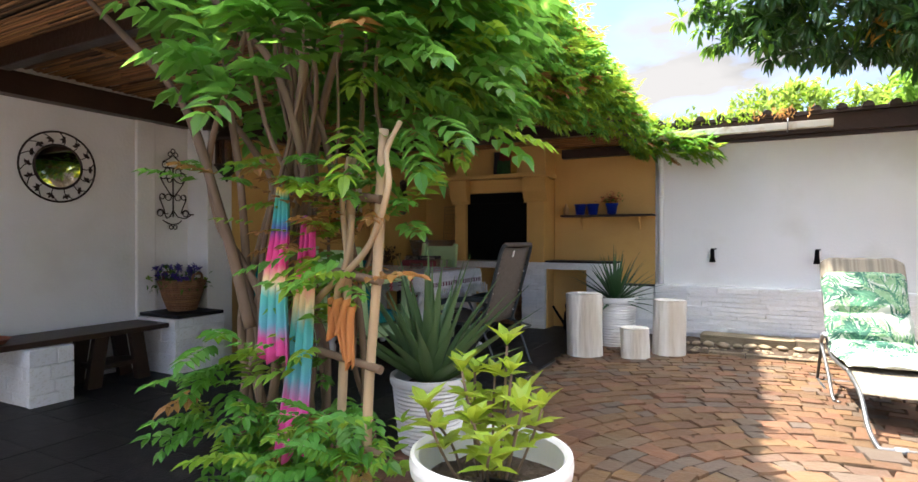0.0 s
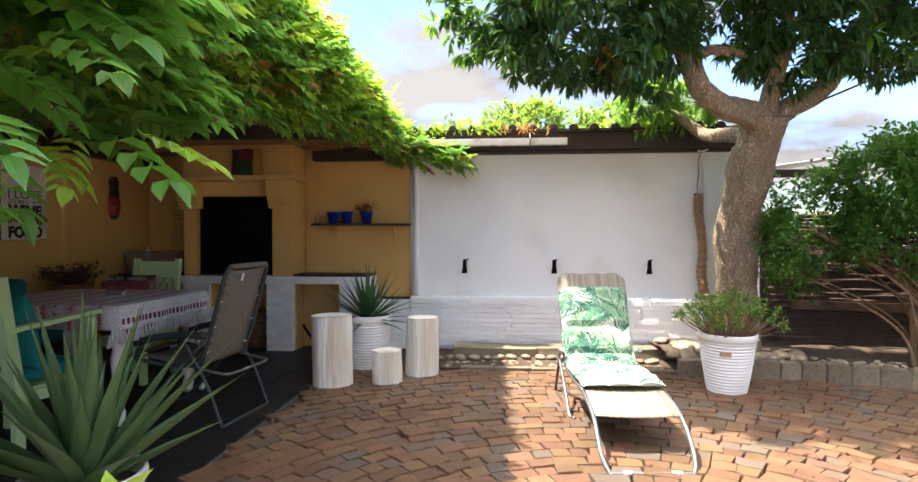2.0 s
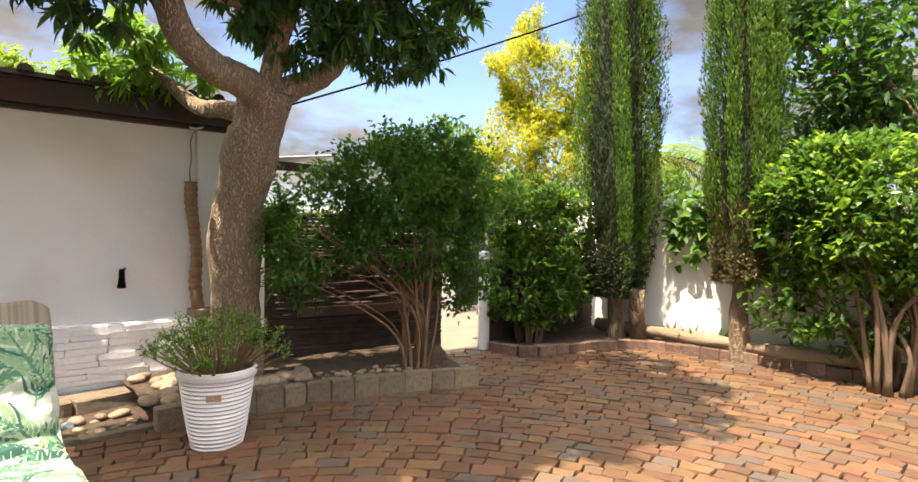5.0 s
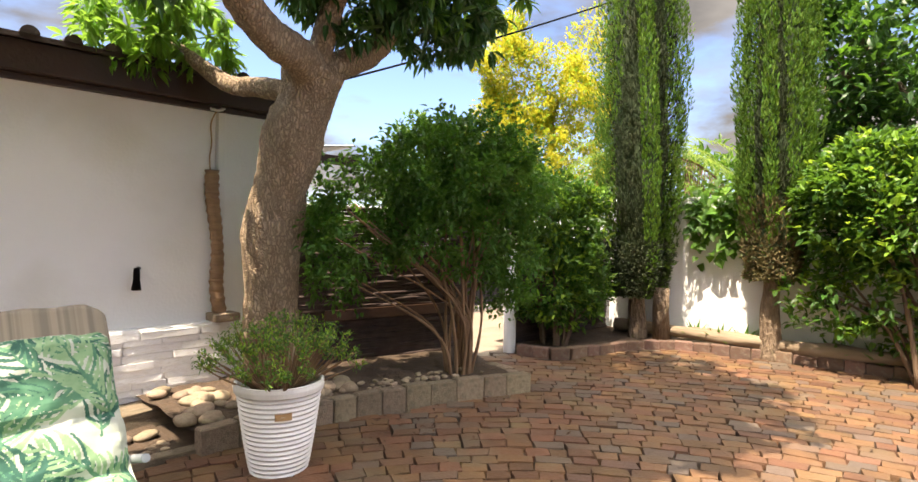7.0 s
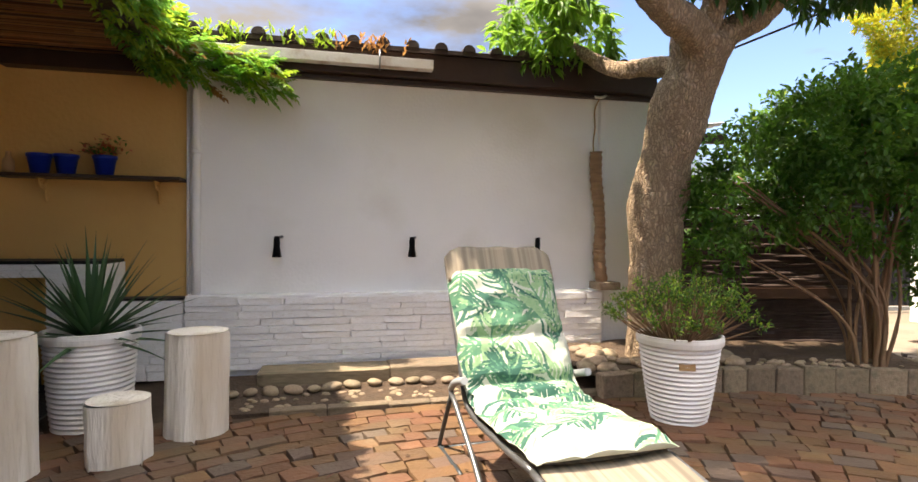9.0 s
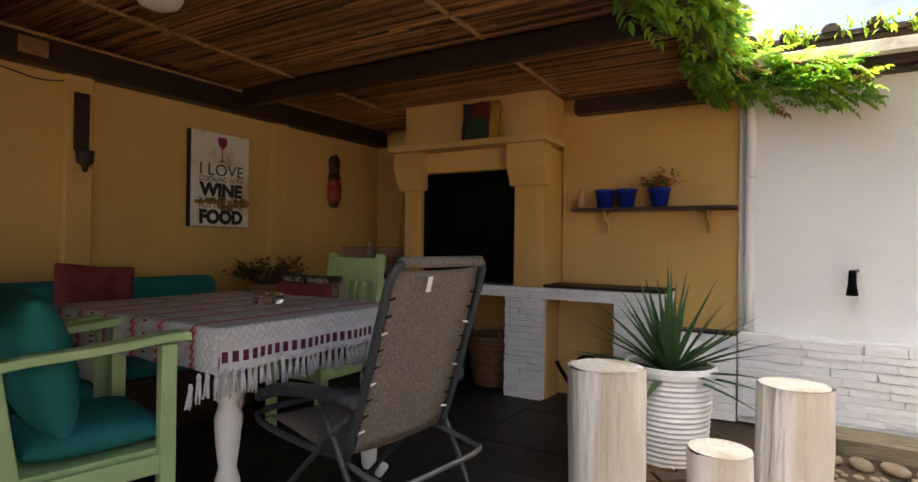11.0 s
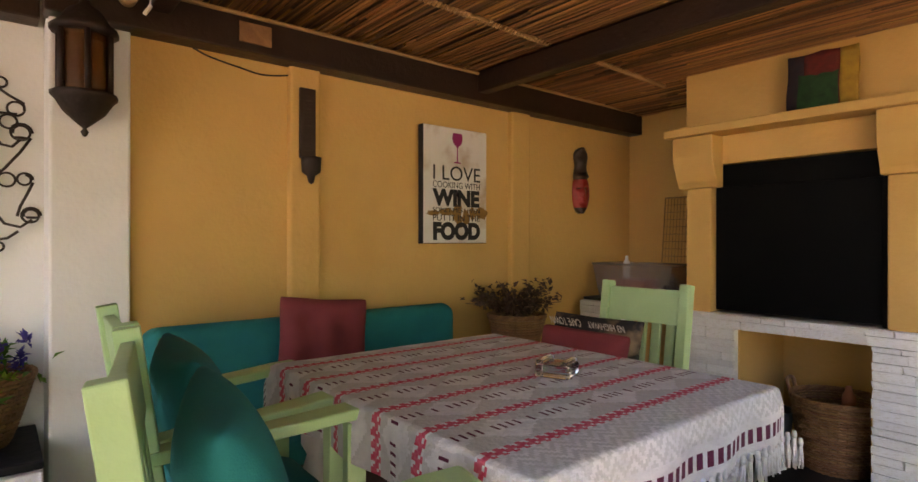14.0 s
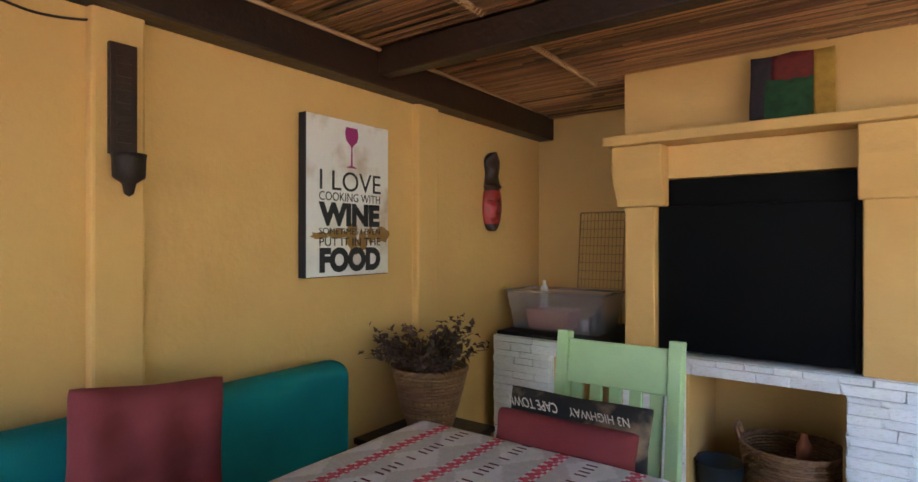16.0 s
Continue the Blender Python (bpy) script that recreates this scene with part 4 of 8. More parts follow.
# watering can in the open recess
can = thing("watering_can", (-2.08, CF + 0.16, 0.0), "black plastic watering can in the hearth recess", "watering can")
part("body", lathe(bmesh.new(), [(0, 0), (0.12, 0), (0.125, 0.03), (0.11, 0.22), (0.09, 0.25), (0.0, 0.255)], 24), BLACK, can)
b = bmesh.new()
tube(b, smooth_path([(-0.11, 0, 0.06), (-0.19, -0.02, 0.18), (-0.26, -0.04, 0.30)], 4), [0.022, 0.02, 0.018, 0.018, 0.016, 0.016, 0.016, 0.016, 0.016], 10)
part("spout", b, BLACK, can)
b = bmesh.new()
tube(b, smooth_path([(0.08, 0, 0.24), (0.02, 0, 0.36), (-0.09, 0, 0.33), (-0.08, 0, 0.25)], 5), 0.012, 8)
part("handle", b, BLACK, can)

# sun lounger with cushion
lou = thing("sun_lounger", (0.90, 5.47, 0), "striped beige folding sun lounger with steel tube frame", "lounger", rz=4)
STRIPE = mat("beige_stripe", (0.27, 0.228, 0.168), (0.175, 0.148, 0.113), rough=0.85, scale=5, bump=0.3, bscale=200, dist=0.003, stretch=(5, 0.01, 0.01), amount=0.12)


def sling(points, half, material, parent, name, th=0.008, label=""):
    pts = smooth_path(points, 5)
    v, f = [], []
    for q in pts:
        for u in (-1, -0.5, 0, 0.5, 1):
            v.append((q[0] + half * u, q[1], q[2] - 0.012 * (1 - u * u)))
    n = len(pts)
    for a in range(n - 1):
        for b in range(4):
            i = a * 5 + b
            f.append((i, i + 1, i + 6, i + 5))
    ob = raw(name, v, f, material, parent, label, smooth=True)
    md = ob.modifiers.new("thick", "SOLIDIFY")
    md.thickness = th
    return ob


HALF = 0.275
seat_line = [(0, 0.60, 1.01), (0, 0.50, 0.80), (0, 0.36, 0.52), (0, 0.24, 0.34), (0, 0.05, 0.30), (0, -0.25, 0.32), (0, -0.45, 0.33)]
sling(seat_line, HALF - 0.01, STRIPE, lou, "sling")
sling([(0, -0.45, 0.33), (0, -0.62, 0.30), (0, -0.80, 0.25)], HALF - 0.01, STRIPE, lou, "leg_rest")
b = bmesh.new()
fr = [(-HALF, -0.46, 0.32), (-HALF, -0.20, 0.31), (-HALF, 0.22, 0.33), (-HALF, 0.36, 0.52), (-HALF, 0.56, 0.94), (-HALF + 0.05, 0.605, 1.02), (0, 0.61, 1.03), (HALF - 0.05, 0.605, 1.02), (HALF, 0.56, 0.94), (HALF, 0.36, 0.52), (HALF, 0.22, 0.33), (HALF, -0.20, 0.31), (HALF, -0.46, 0.32)]
tube(b, smooth_path(fr, 4), 0.013, 10)
part("frame", b, GALV, lou, "dull steel tube")
b = bmesh.new()
tube(b, smooth_path([(-HALF, -0.46, 0.32), (-HALF, -0.80, 0.25), (-HALF, -1.0, 0.10), (-HALF + 0.03, -1.09, 0.02), (-HALF + 0.08, -1.10, 0.014), (HALF - 0.08, -1.10, 0.014), (HALF - 0.03, -1.09, 0.02), (HALF, -1.0, 0.10), (HALF, -0.80, 0.25), (HALF, -0.46, 0.32)], 5), 0.014, 10)
part("foot_bar", b, GALV, lou, "worn steel foot bow")
for s in (-1, 1):
    b = bmesh.new()
    tube(b, [(s * 0.14 - 0.03, -1.10, 0.016), (s * 0.14 + 0.03, -1.10, 0.016)], 0.019, 10)
    part("foot_cap", b, GREYP, lou, "grey plastic foot")
    b = bmesh.new()
    tube(b, smooth_path([(s * (HALF + 0.02), 0.42, 0.35), (s * (HALF + 0.02), 0.63, 0.03), (s * (HALF + 0.02), 0.60, 0.012), (s * (HALF + 0.02), 0.25, 0.012)], 5), 0.012, 8)
    part("back_leg", b, DGREY, lou)
    b = bmesh.new()
    tube(b, smooth_path([(s * (HALF + 0.025), 0.42, 0.36), (s * (HALF + 0.025), 0.1, 0.17), (s * (HALF + 0.025), -0.10, 0.03), (s * (HALF - 0.01), -0.14, 0.018)], 5), 0.013, 8)
    part("front_leg", b, GALV, lou)
    b = bmesh.new()
    tube(b, smooth_path([(s * (HALF + 0.025), 0.42, 0.37), (s * (HALF + 0.03), 0.34, 0.42), (s * (HALF + 0.035), 0.18, 0.47)], 4), [0.015] * 4 + [0.018] * 5, 8)
    part("armrest", b, GREYP, lou, "grey plastic armrest")
b = bmesh.new()
tube(b, [(-HALF - 0.02, 0.60, 0.014), (HALF + 0.02, 0.60, 0.014)], 0.012, 8)
part("cross_bar", b, DGREY, lou)

# fabric sleeve over the top bow
hv, hf = [], []
for k in range(9):
    t = k / 8
    q = Vector((0, 0.618, 1.046)).lerp(Vector((0, 0.535, 0.875)), t)
    hw_ = HALF + 0.014 - 0.075 * max(0.0, 1 - t / 0.30) ** 2
    for c in range(9):
        hv.append((hw_ * (-1 + c / 4), q.y - 0.012, q.z + 0.004 * math.sin(c * 1.9 + k)))
for k in range(8):
    for c in range(8):
        hf.append((k * 9 + c, k * 9 + c + 1, k * 9 + c + 10, k * 9 + c + 9))
o = raw("head_sleeve", hv, hf, STRIPE, lou, "striped grey-beige fabric sleeve", smooth=True)
md = o.modifiers.new("thick", "SOLIDIFY")
md.thickness, md.offset = 0.036, 0.0

# palm-print cushion that lies on the lounger
PALM = mat("white_cotton_wash", (0.43, 0.44, 0.38), (0.34, 0.39, 0.31), rough=0.85, scale=9, bump=0.3, bscale=160, dist=0.004)

cush = thing("lounger_cushion", (0.90, 5.47, 0), "white padded cushion printed with green palm leaves", "cushion", rz=4)
cl_line = smooth_path([(0, 0.555, 0.93), (0, 0.47, 0.76), (0, 0.36, 0.57), (0, 0.25, 0.40), (0, 0.12, 0.345), (0, -0.10, 0.34), (0, -0.36, 0.355), (0, -0.50, 0.35)], 12)
cv, cf, cuv = [], [], []
cols, n = 17, len(cl_line)
dist = [0.0]
for a, b2 in zip(cl_line, cl_line[1:]):
    dist.append(dist[-1] + (b2 - a).length)
for k, q in enumerate(cl_line):
    a, b2 = cl_line[max(0, k - 1)], cl_line[min(n - 1, k + 1)]
    d = (b2 - a).normalized()
    nm = Vector((1, 0, 0)).cross(d) * -1
    if nm.z < 0 and abs(nm.z) > abs(nm.y):
        nm = -nm
    if nm.y > 0:
        nm = -nm if nm.z < 0 else nm
    seam = 0.0
    for sd in (0.36, 0.60, 0.74, 0.86, 0.0, dist[-1]):
        seam = max(seam, math.exp(-((dist[k] - sd) / 0.028) ** 2))
    for c in range(cols):
        u = -1 + 2 * c / (cols - 1)
        puff = 0.055 * (1 - abs(u) ** 5) ** 0.6 * (1 - 0.72 * seam) + 0.016 * noise.noise(Vector((u * 3.5, dist[k] * 11, 1.7))) + 0.007 * noise.noise(Vector((u * 9, dist[k] * 30, 4.0))) + 0.012
        p = q + Vector((u * (HALF + 0.012 - 0.012 * seam + 0.006 * math.sin(dist[k] * 19)), 0, 0)) + nm * puff
        cv.append(p); cuv.append((c / (cols - 1) * 0.56, dist[k]))
top_n = len(cv)
for k, q in enumerate(cl_line):
    for c in range(cols):
        u = -1 + 2 * c / (cols - 1)
        cv.append(q + Vector((u * (HALF + 0.010), 0, 0)) + Vector((0, 0, 0.012)))
        cuv.append((c / (cols - 1) * 0.56, dist[k]))
for k in range(n - 1):
    for c in range(cols - 1):
        i = k * cols + c
        cf.append((top_n + i, top_n + i + cols, top_n + i + cols + 1, top_n + i + 1))
    for c in (0, cols - 1):
        i = k * cols + c
        cf.append((i, i + cols, top_n + i + cols, top_n + i))
for k in (0, n - 1):
    for c in range(cols - 1):
        i = k * cols + c
        cf.append((i, i + 1, top_n + i + 1, top_n + i))
cob = raw("padding", cv, cf, PALM, cush, smooth=True)
uvl = cob.data.uv_layers.new(name="UVMap")
for lp in cob.data.loops:
    uvl.data[lp.index].uv = cuv[lp.vertex_index]


def on_pad(U, S):
    """The point of the pad's top at U across and S along it."""
    S = min(max(S, 0.0), dist[-1] - 1e-6)
    k = max(i for i in range(n - 1) if dist[i] <= S)
    t = (S - dist[k]) / (dist[k + 1] - dist[k])
    c = (U / HALF + 1) / 2 * (cols - 1)
    c0 = min(max(int(c), 0), cols - 2)
    w = c - c0
    q = [cv[(k + a) * cols + c0 + b_] for a in (0, 1) for b_ in (0, 1)]
    return (q[0] * (1 - w) + q[1] * w) * (1 - t) + (q[2] * (1 - w) + q[3] * w) * t


# palm fronds printed on the cotton: a bent rib with blades to both sides
rs = random.Random(77)
NU, NS = 144, int(dist[-1] / 0.0038)
cell = {}


def print_strip(pts, width, tone):
    m = len(pts)
    for k in range(m - 1):
        for j in range(6):
            f_ = (k + j / 6) / (m - 1)
            U = pts[k][0] + (pts[k + 1][0] - pts[k][0]) * j / 6
            S = pts[k][1] + (pts[k + 1][1] - pts[k][1]) * j / 6
            w = width * (0.35 + 0.65 * math.sin(math.pi * (0.12 + 0.86 * f_))) / 2
            iu, js = (U / HALF + 1) / 2 * NU, S / dist[-1] * NS
            ru, rj = w / (2 * HALF) * NU, w / dist[-1] * NS
            for x in range(int(iu - ru), int(iu + ru) + 1):
                for y in range(int(js - rj), int(js + rj) + 1):
                    if 0 <= x < NU and 0 <= y < NS:
                        cell[x, y] = tone


for row in range(10):
    for col in range(4):
        U0, S0 = -0.26 + 0.15 * col + rs.uniform(-.07, .07) + (0.09 if row % 2 else 0), 0.02 + 0.128 * row + rs.uniform(-.05, .05)
        ang, bend, L = rs.uniform(0, 6.283), rs.uniform(-1.6, 1.6), rs.uniform(0.24, 0.36)
        rib = [(U0, S0)]
        for k in range(12):
            a = ang + bend * k / 12
            rib.append((rib[-1][0] + L / 12 * math.cos(a), rib[-1][1] + L / 12 * math.sin(a)))
        tone = rs.randint(1, 3)
        for k in range(1, 13):
            a = ang + bend * k / 12
            long = 0.145 * math.sin(math.pi * (0.15 + 0.75 * k / 12)) * rs.uniform(0.8, 1.15)
            for side in (-1, 1):
                b0 = a + side * rs.uniform(0.75, 1.05)
                pts = [rib[k]]
                for j in range(5):
                    b1 = b0 - side * 0.14 * j
                    pts.append((pts[-1][0] + long / 5 * math.cos(b1), pts[-1][1] + long / 5 * math.sin(b1)))
                print_strip(pts, rs.uniform(0.0065, 0.0105), tone if rs.random() < 0.6 else rs.randint(0, 3))
        print_strip(rib, 0.007, 2)
PALMS = [PALM] + [mat("printed_green_" + w, c1, c2, rough=0.85, scale=30, bump=0.0, amount=0.6) for w, c1, c2 in (("deep", (0.014, 0.075, 0.052), (0.035, 0.12, 0.085)), ("mid", (0.035, 0.14, 0.08), (0.09, 0.21, 0.125)), ("light", (0.13, 0.26, 0.13), (0.24, 0.36, 0.20)))]
fv = [on_pad((-1 + 2 * i / NU) * HALF, dist[-1] * j / NS) for j in range(NS + 1) for i in range(NU + 1)]
ff = [(j * (NU + 1) + i, j * (NU + 1) + i + 1, (j + 1) * (NU + 1) + i + 1, (j + 1) * (NU + 1) + i) for j in range(NS) for i in range(NU)]
raw("printed_cover", fv, ff, PALMS, cush, "white cotton with watercolour palm fronds", mats=[cell.get((i, j), 0) for j in range(NS) for i in range(NU)], smooth=True)


# ---- things of the covered patio ----
def text_mesh(words, size, material, parent, m, width=None, bold=0.0):
    cu = bpy.data.curves.new("lettering", "FONT")
    cu.body, cu.size, cu.align_x, cu.extrude, cu.offset = words, size, "CENTER", 0.0006, bold
    tmp = bpy.data.objects.new("lettering", cu)
    scene.collection.objects.link(tmp)
    me = bpy.data.meshes.new_from_object(tmp.evaluated_get(bpy.context.evaluated_depsgraph_get()))
    bpy.data.objects.remove(tmp)
    me.materials.clear()
    me.materials.append(material)
    xs = [v.co.x for v in me.vertices]
    if width:
        k = width / (max(xs) - min(xs))
        for v in me.vertices:
            v.co.x *= k
    # each letter is a piece of its own
    root = list(range(len(me.vertices)))

    def find(a):
        while root[a] != a:
            root[a] = root[root[a]]
            a = root[a]
        return a

    for e in me.edges:
        a, b = find(e.vertices[0]), find(e.vertices[1])
        root[a] = b
    groups = {}
    for p in me.polygons:
        groups.setdefault(find(p.vertices[0]), []).append(tuple(p.vertices))
    for faces in groups.values():
        used = sorted({q for f in faces for q in f})
        at = {q: k for k, q in enumerate(used)}
        ob = raw("letter", [me.vertices[q].co.copy() for q in used], [tuple(at[q] for q in f) for f in faces], material, parent)
        ob.matrix_basis = m


def pillow(name, w, h, t, material, m, label, tufts=0, seed=1):
    """A stuffed square cushion standing in its own x-z plane."""
    n, v, f = 19, [], []
    for side in (1, -1):
        for i in range(n):
            for j in range(n):
                u, q = math.sin(math.pi * (i / (n - 1) - 0.5)), math.sin(math.pi * (j / (n - 1) - 0.5))
                puff = ((1 - u * u) * (1 - q * q)) ** 0.40 if t > 0.18 else ((1 - u ** 4) * (1 - q ** 4)) ** 0.5
                d = t / 2 * puff + 0.006 * noise.noise(Vector((u * 2.5, q * 2.5, seed + side)))
                if tufts:
                    for a in (-0.4, 0.4):
                        for b in (-0.4, 0.4):
                            d -= 0.46 * t * math.exp(-((u - a) ** 2 + (q - b) ** 2) / 0.030) + 0.10 * t * math.exp(-min((u - a) ** 2, (q - b) ** 2) / 0.004) * 0.5
                pin = 1 - 0.05 * (1 - abs(u)) * abs(q) ** 3 - 0.05 * (1 - abs(q)) * abs(u) ** 3
                v.append((u * w / 2 * pin, side * max(d, 0.004), q * h / 2 * pin))
    for s in (0, 1):
        for i in range(n - 1):
            for j in range(n - 1):
                k = s * n * n + i * n + j
                f.append((k, k + 1, k + n + 1, k + n) if s else (k, k + n, k + n + 1, k + 1))
    rim = [(i, 0) for i in range(n)] + [(n - 1, j) for j in range(1, n)] + [(i, n - 1) for i in range(n - 2, -1, -1)] + [(0, j) for j in range(n - 2, 0, -1)]
    for (a, b), (c, d) in zip(rim, rim[1:] + rim[:1]):
        f.append((a * n + b, c * n + d, n * n + c * n + d, n * n + a * n + b))
    ob = raw(name, v, f, material, None, "", smooth=True)
    b = bmesh.new()
    b.from_mesh(ob.data)
    bmesh.ops.remove_doubles(b, verts=b.verts[:], dist=0.0085)
    for _ in range(1 if tufts or t < 0.1 else 3):
        bmesh.ops.smooth_vert(b, verts=b.verts[:], factor=0.5, use_axis_x=True, use_axis_y=True, use_axis_z=True)
    bmesh.ops.recalc_face_normals(b, faces=b.faces[:])
    for q in b.faces:
        q.smooth = True
    b.to_mesh(ob.data)
    b.free()
    ob.matrix_basis = m
    return tagged(ob, label, "cushion")


def green_chair(at, rz, label, arms=True, wide=0.56):
    c = thing("dining_armchair" if arms else "dining_chair", at, label, "chair", "pale green chairs round the table", rz=rz)
    hw = wide / 2
    lean = 8
    for s in (-1, 1):
        x = s * (hw - 0.028)
        part("back_post", boxed((-0.024, -0.03, 0), (0.024, 0.03, 0.73), 0.004, pose(x, -0.24, 0.42, lean)), GREENP, c)
        part("leg", boxed((x - 0.024, -0.275, 0), (x + 0.024, -0.215, 0.43), 0.004), GREENP, c)
        part("leg", boxed((x - 0.027, 0.20, 0), (x + 0.027, 0.255, 0.835 if arms else 0.43), 0.004), GREENP, c)
        part("side_rail", boxed((x - 0.012, -0.22, 0.36), (x + 0.012, 0.20, 0.43), 0.003), GREENP, c)
        if arms:
            b = bmesh.new()
            path = [(-0.32, 0.80), (-0.20, 0.815), (-0.04, 0.822), (0.10, 0.835), (0.20, 0.846), (0.285, 0.85), (0.30, 0.842)]
            va = []
            for yy, zz in path:
                wv = 0.038 if yy < 0 else 0.045
                va.append([b.verts.new((x + q * wv, yy, zz + dz)) for q, dz in ((-1, 0), (1, 0), (1, 0.032), (-1, 0.032))])
            for p, q in zip(va, va[1:]):
                for k in range(4):
                    b.faces.new((p[k], p[(k + 1) % 4], q[(k + 1) % 4], q[k]))
            b.faces.new(va[0][::-1]); b.faces.new(va[-1])
            bmesh.ops.recalc_face_normals(b, faces=b.faces)
            bmesh.ops.bevel(b, geom=b.edges[:], offset=0.004, segments=1, affect="EDGES")
            part("armrest", b, GREENP, c)
    inner = hw - 0.054
    tilt = pose(0, -0.24, 0.42, lean)
    part("top_rail", boxed((-inner, -0.016, 0.53), (inner, 0.016, 0.70), 0.004, tilt), GREENP, c)
    part("lower_rail", boxed((-inner, -0.014, 0.06), (inner, 0.014, 0.14), 0.004, tilt), GREENP, c)
    for k in range(5):
        xx = -inner + (2 * inner) * (k + 0.5) / 5
        part("slat", boxed((xx - 0.024, -0.010, 0.14), (xx + 0.024, 0.010, 0.53), 0.003, tilt), GREENP, c)
    part("seat", boxed((-inner, -0.22, 0.42), (inner, 0.24, 0.445), 0.005), GREENP, c)
    part("front_rail", boxed((-inner, 0.215, 0.35), (inner, 0.238, 0.42), 0.003), GREENP, c)
    return c


near_chair = green_chair((-3.04, 4.50, 0), -11.5, "pale green wooden armchair with teal cushions, back to the open patio", wide=0.63)
far_chair = green_chair((-3.70, 4.585, 0), -3, "pale green wooden armchair with a teal cushion beside the wall")
green_chair((-3.44, 6.20, 0), 180, "pale green slatted chair facing the table before the hearth", arms=False, wide=0.50)
for x, yy, rz, w in ((-3.04, 4.50, -11.5, 0.52), (-3.70, 4.585, -3, 0.47)):
    base = pose(x, yy, 0, 0, 0, rz)
    pillow("seat_cushion", w, 0.48, 0.13, TEAL, base @ pose(0, 0.03, 0.508, 90), "thick teal canvas seat cushion on the chair")
    pillow("back_cushion", w * 0.96, 0.52, 0.23, TEAL, base @ pose(0.0, -0.125, 0.785, 12, 3), "plump teal canvas cushion leaning on the chair back", seed=int(-x * 9))
pillow("back_cushion", 0.48, 0.17, 0.13, MAROON, pose(-3.42, 6.00, 0.875, -14), "rolled maroon cushion against the chair back", seed=5)
PRINT = mat("black_print", (0.012, 0.012, 0.014), (0.03, 0.028, 0.026), rough=0.85, scale=9, stain=(0.45, 0.30, 0.18), stain_scale=8)
pr = thing("printed_cushion", (-3.41, 6.07, 0.89), "black cushion printed with place names in cream", "cushion")
pc = pillow("cover", 0.49, 0.25, 0.09, PRINT, pose(0, 0, 0, -14), "cover", seed=6)
pc.parent = pr
for k in ("label", "category"):
    if k in pc:
        del pc[k]
CREAM = mat("cream_print", (0.62, 0.58, 0.50), (0.55, 0.50, 0.42), rough=0.85, bump=0.05)
text_mesh("N3 HIGHWAY", 0.05, CREAM, pr, pose(0.10, -0.055, 0.105, 62, 180, 0), width=0.19)
text_mesh("CAPE TOWN", 0.06, CREAM, pr, pose(-0.13, -0.050, 0.108, 62, 180, 0), width=0.18)
seatc = pillow("seat_cushion", 0.42, 0.42, 0.08, MAROON, pose(-3.44, 6.14, 0.485, 90), "flat maroon seat pad on the chair")

# wall sofa with teal bolster
sofa = thing("wall_bench", (0, 0, 0), "low wooden wall bench with teal padded back", "bench")
part("base", boxed((XL + 0.06, 4.50, 0.0), (XL + 0.62, 6.22, 0.36), 0.01), DARKWOOD, sofa)
part("seat", boxed((XL + 0.07, 4.50, 0.361), (XL + 0.64, 6.22, 0.50), 0.05), TEAL, sofa, "teal canvas seat")
for y0, y1 in ((4.47, 6.22),):
    b = boxed((XL + 0.05, y0, 0.50), (XL + 0.22, y1, 0.96))
    bmesh.ops.bevel(b, geom=b.edges[:], offset=0.075, segments=6, affect="EDGES", profile=0.5)
    part("back", b, TEAL, sofa, "teal canvas bolster back", smooth=True)
pillow("cushion", 0.46, 0.44, 0.17, MAROON, pose(XL + 0.32, 5.26, 0.845, -9, 5, 84), "square tufted maroon cotton cushion on the bench", tufts=1)

# table, cloth, ashtray
TX0, TX1, TY0, TY1, TZ = -3.89, -2.58, 4.79, 5.90, 0.882
tab = thing("dining_table", (0, 0, 0), "white painted dining table with turned legs", "table")
part("tabletop", boxed((TX0, TY0, TZ - 0.035), (TX1, TY1, TZ), 0.006), POTW, tab)
part("apron", boxed((TX0 + 0.06, TY0 + 0.06, TZ - 0.13), (TX1 - 0.06, TY1 - 0.06, TZ - 0.036), 0.004), POTW, tab)
legprof = [(0, 0), (0.028, 0), (0.04, 0.03), (0.045, 0.10), (0.03, 0.14), (0.05, 0.17), (0.052, 0.24), (0.035, 0.30), (0.048, 0.40), (0.055, 0.50), (0.038, 0.56), (0.06, 0.60), (0.06, 0.66), (0.045, 0.68), (0.05, 0.735), (0, 0.736)]
for x in (TX0 + 0.10, TX1 - 0.10):
    for yy in (TY0 + 0.12, TY1 - 0.10):
        part("leg", lathe(bmesh.new(), legprof, 20, at=(x, yy, 0)), WHITE, tab)
CLOTHW = mat("white_woven_cotton", (0.82, 0.81, 0.84), (0.62, 0.62, 0.67), rough=0.9, scale=24, bump=0.9, bscale=45, stretch=(1, 0.5, 1), dist=0.012)
CLOTHG = mat("grey_zigzag_cotton", (0.64, 0.64, 0.67), (0.54, 0.54, 0.57), rough=0.9, scale=90, bump=0.5, bscale=160, dist=0.004, amount=0.5)
CLOTHR = mat("red_woven_band", (0.60, 0.03, 0.10), (0.66, 0.16, 0.22), rough=0.9, scale=90, bump=0.6, bscale=160, dist=0.005, amount=0.4)
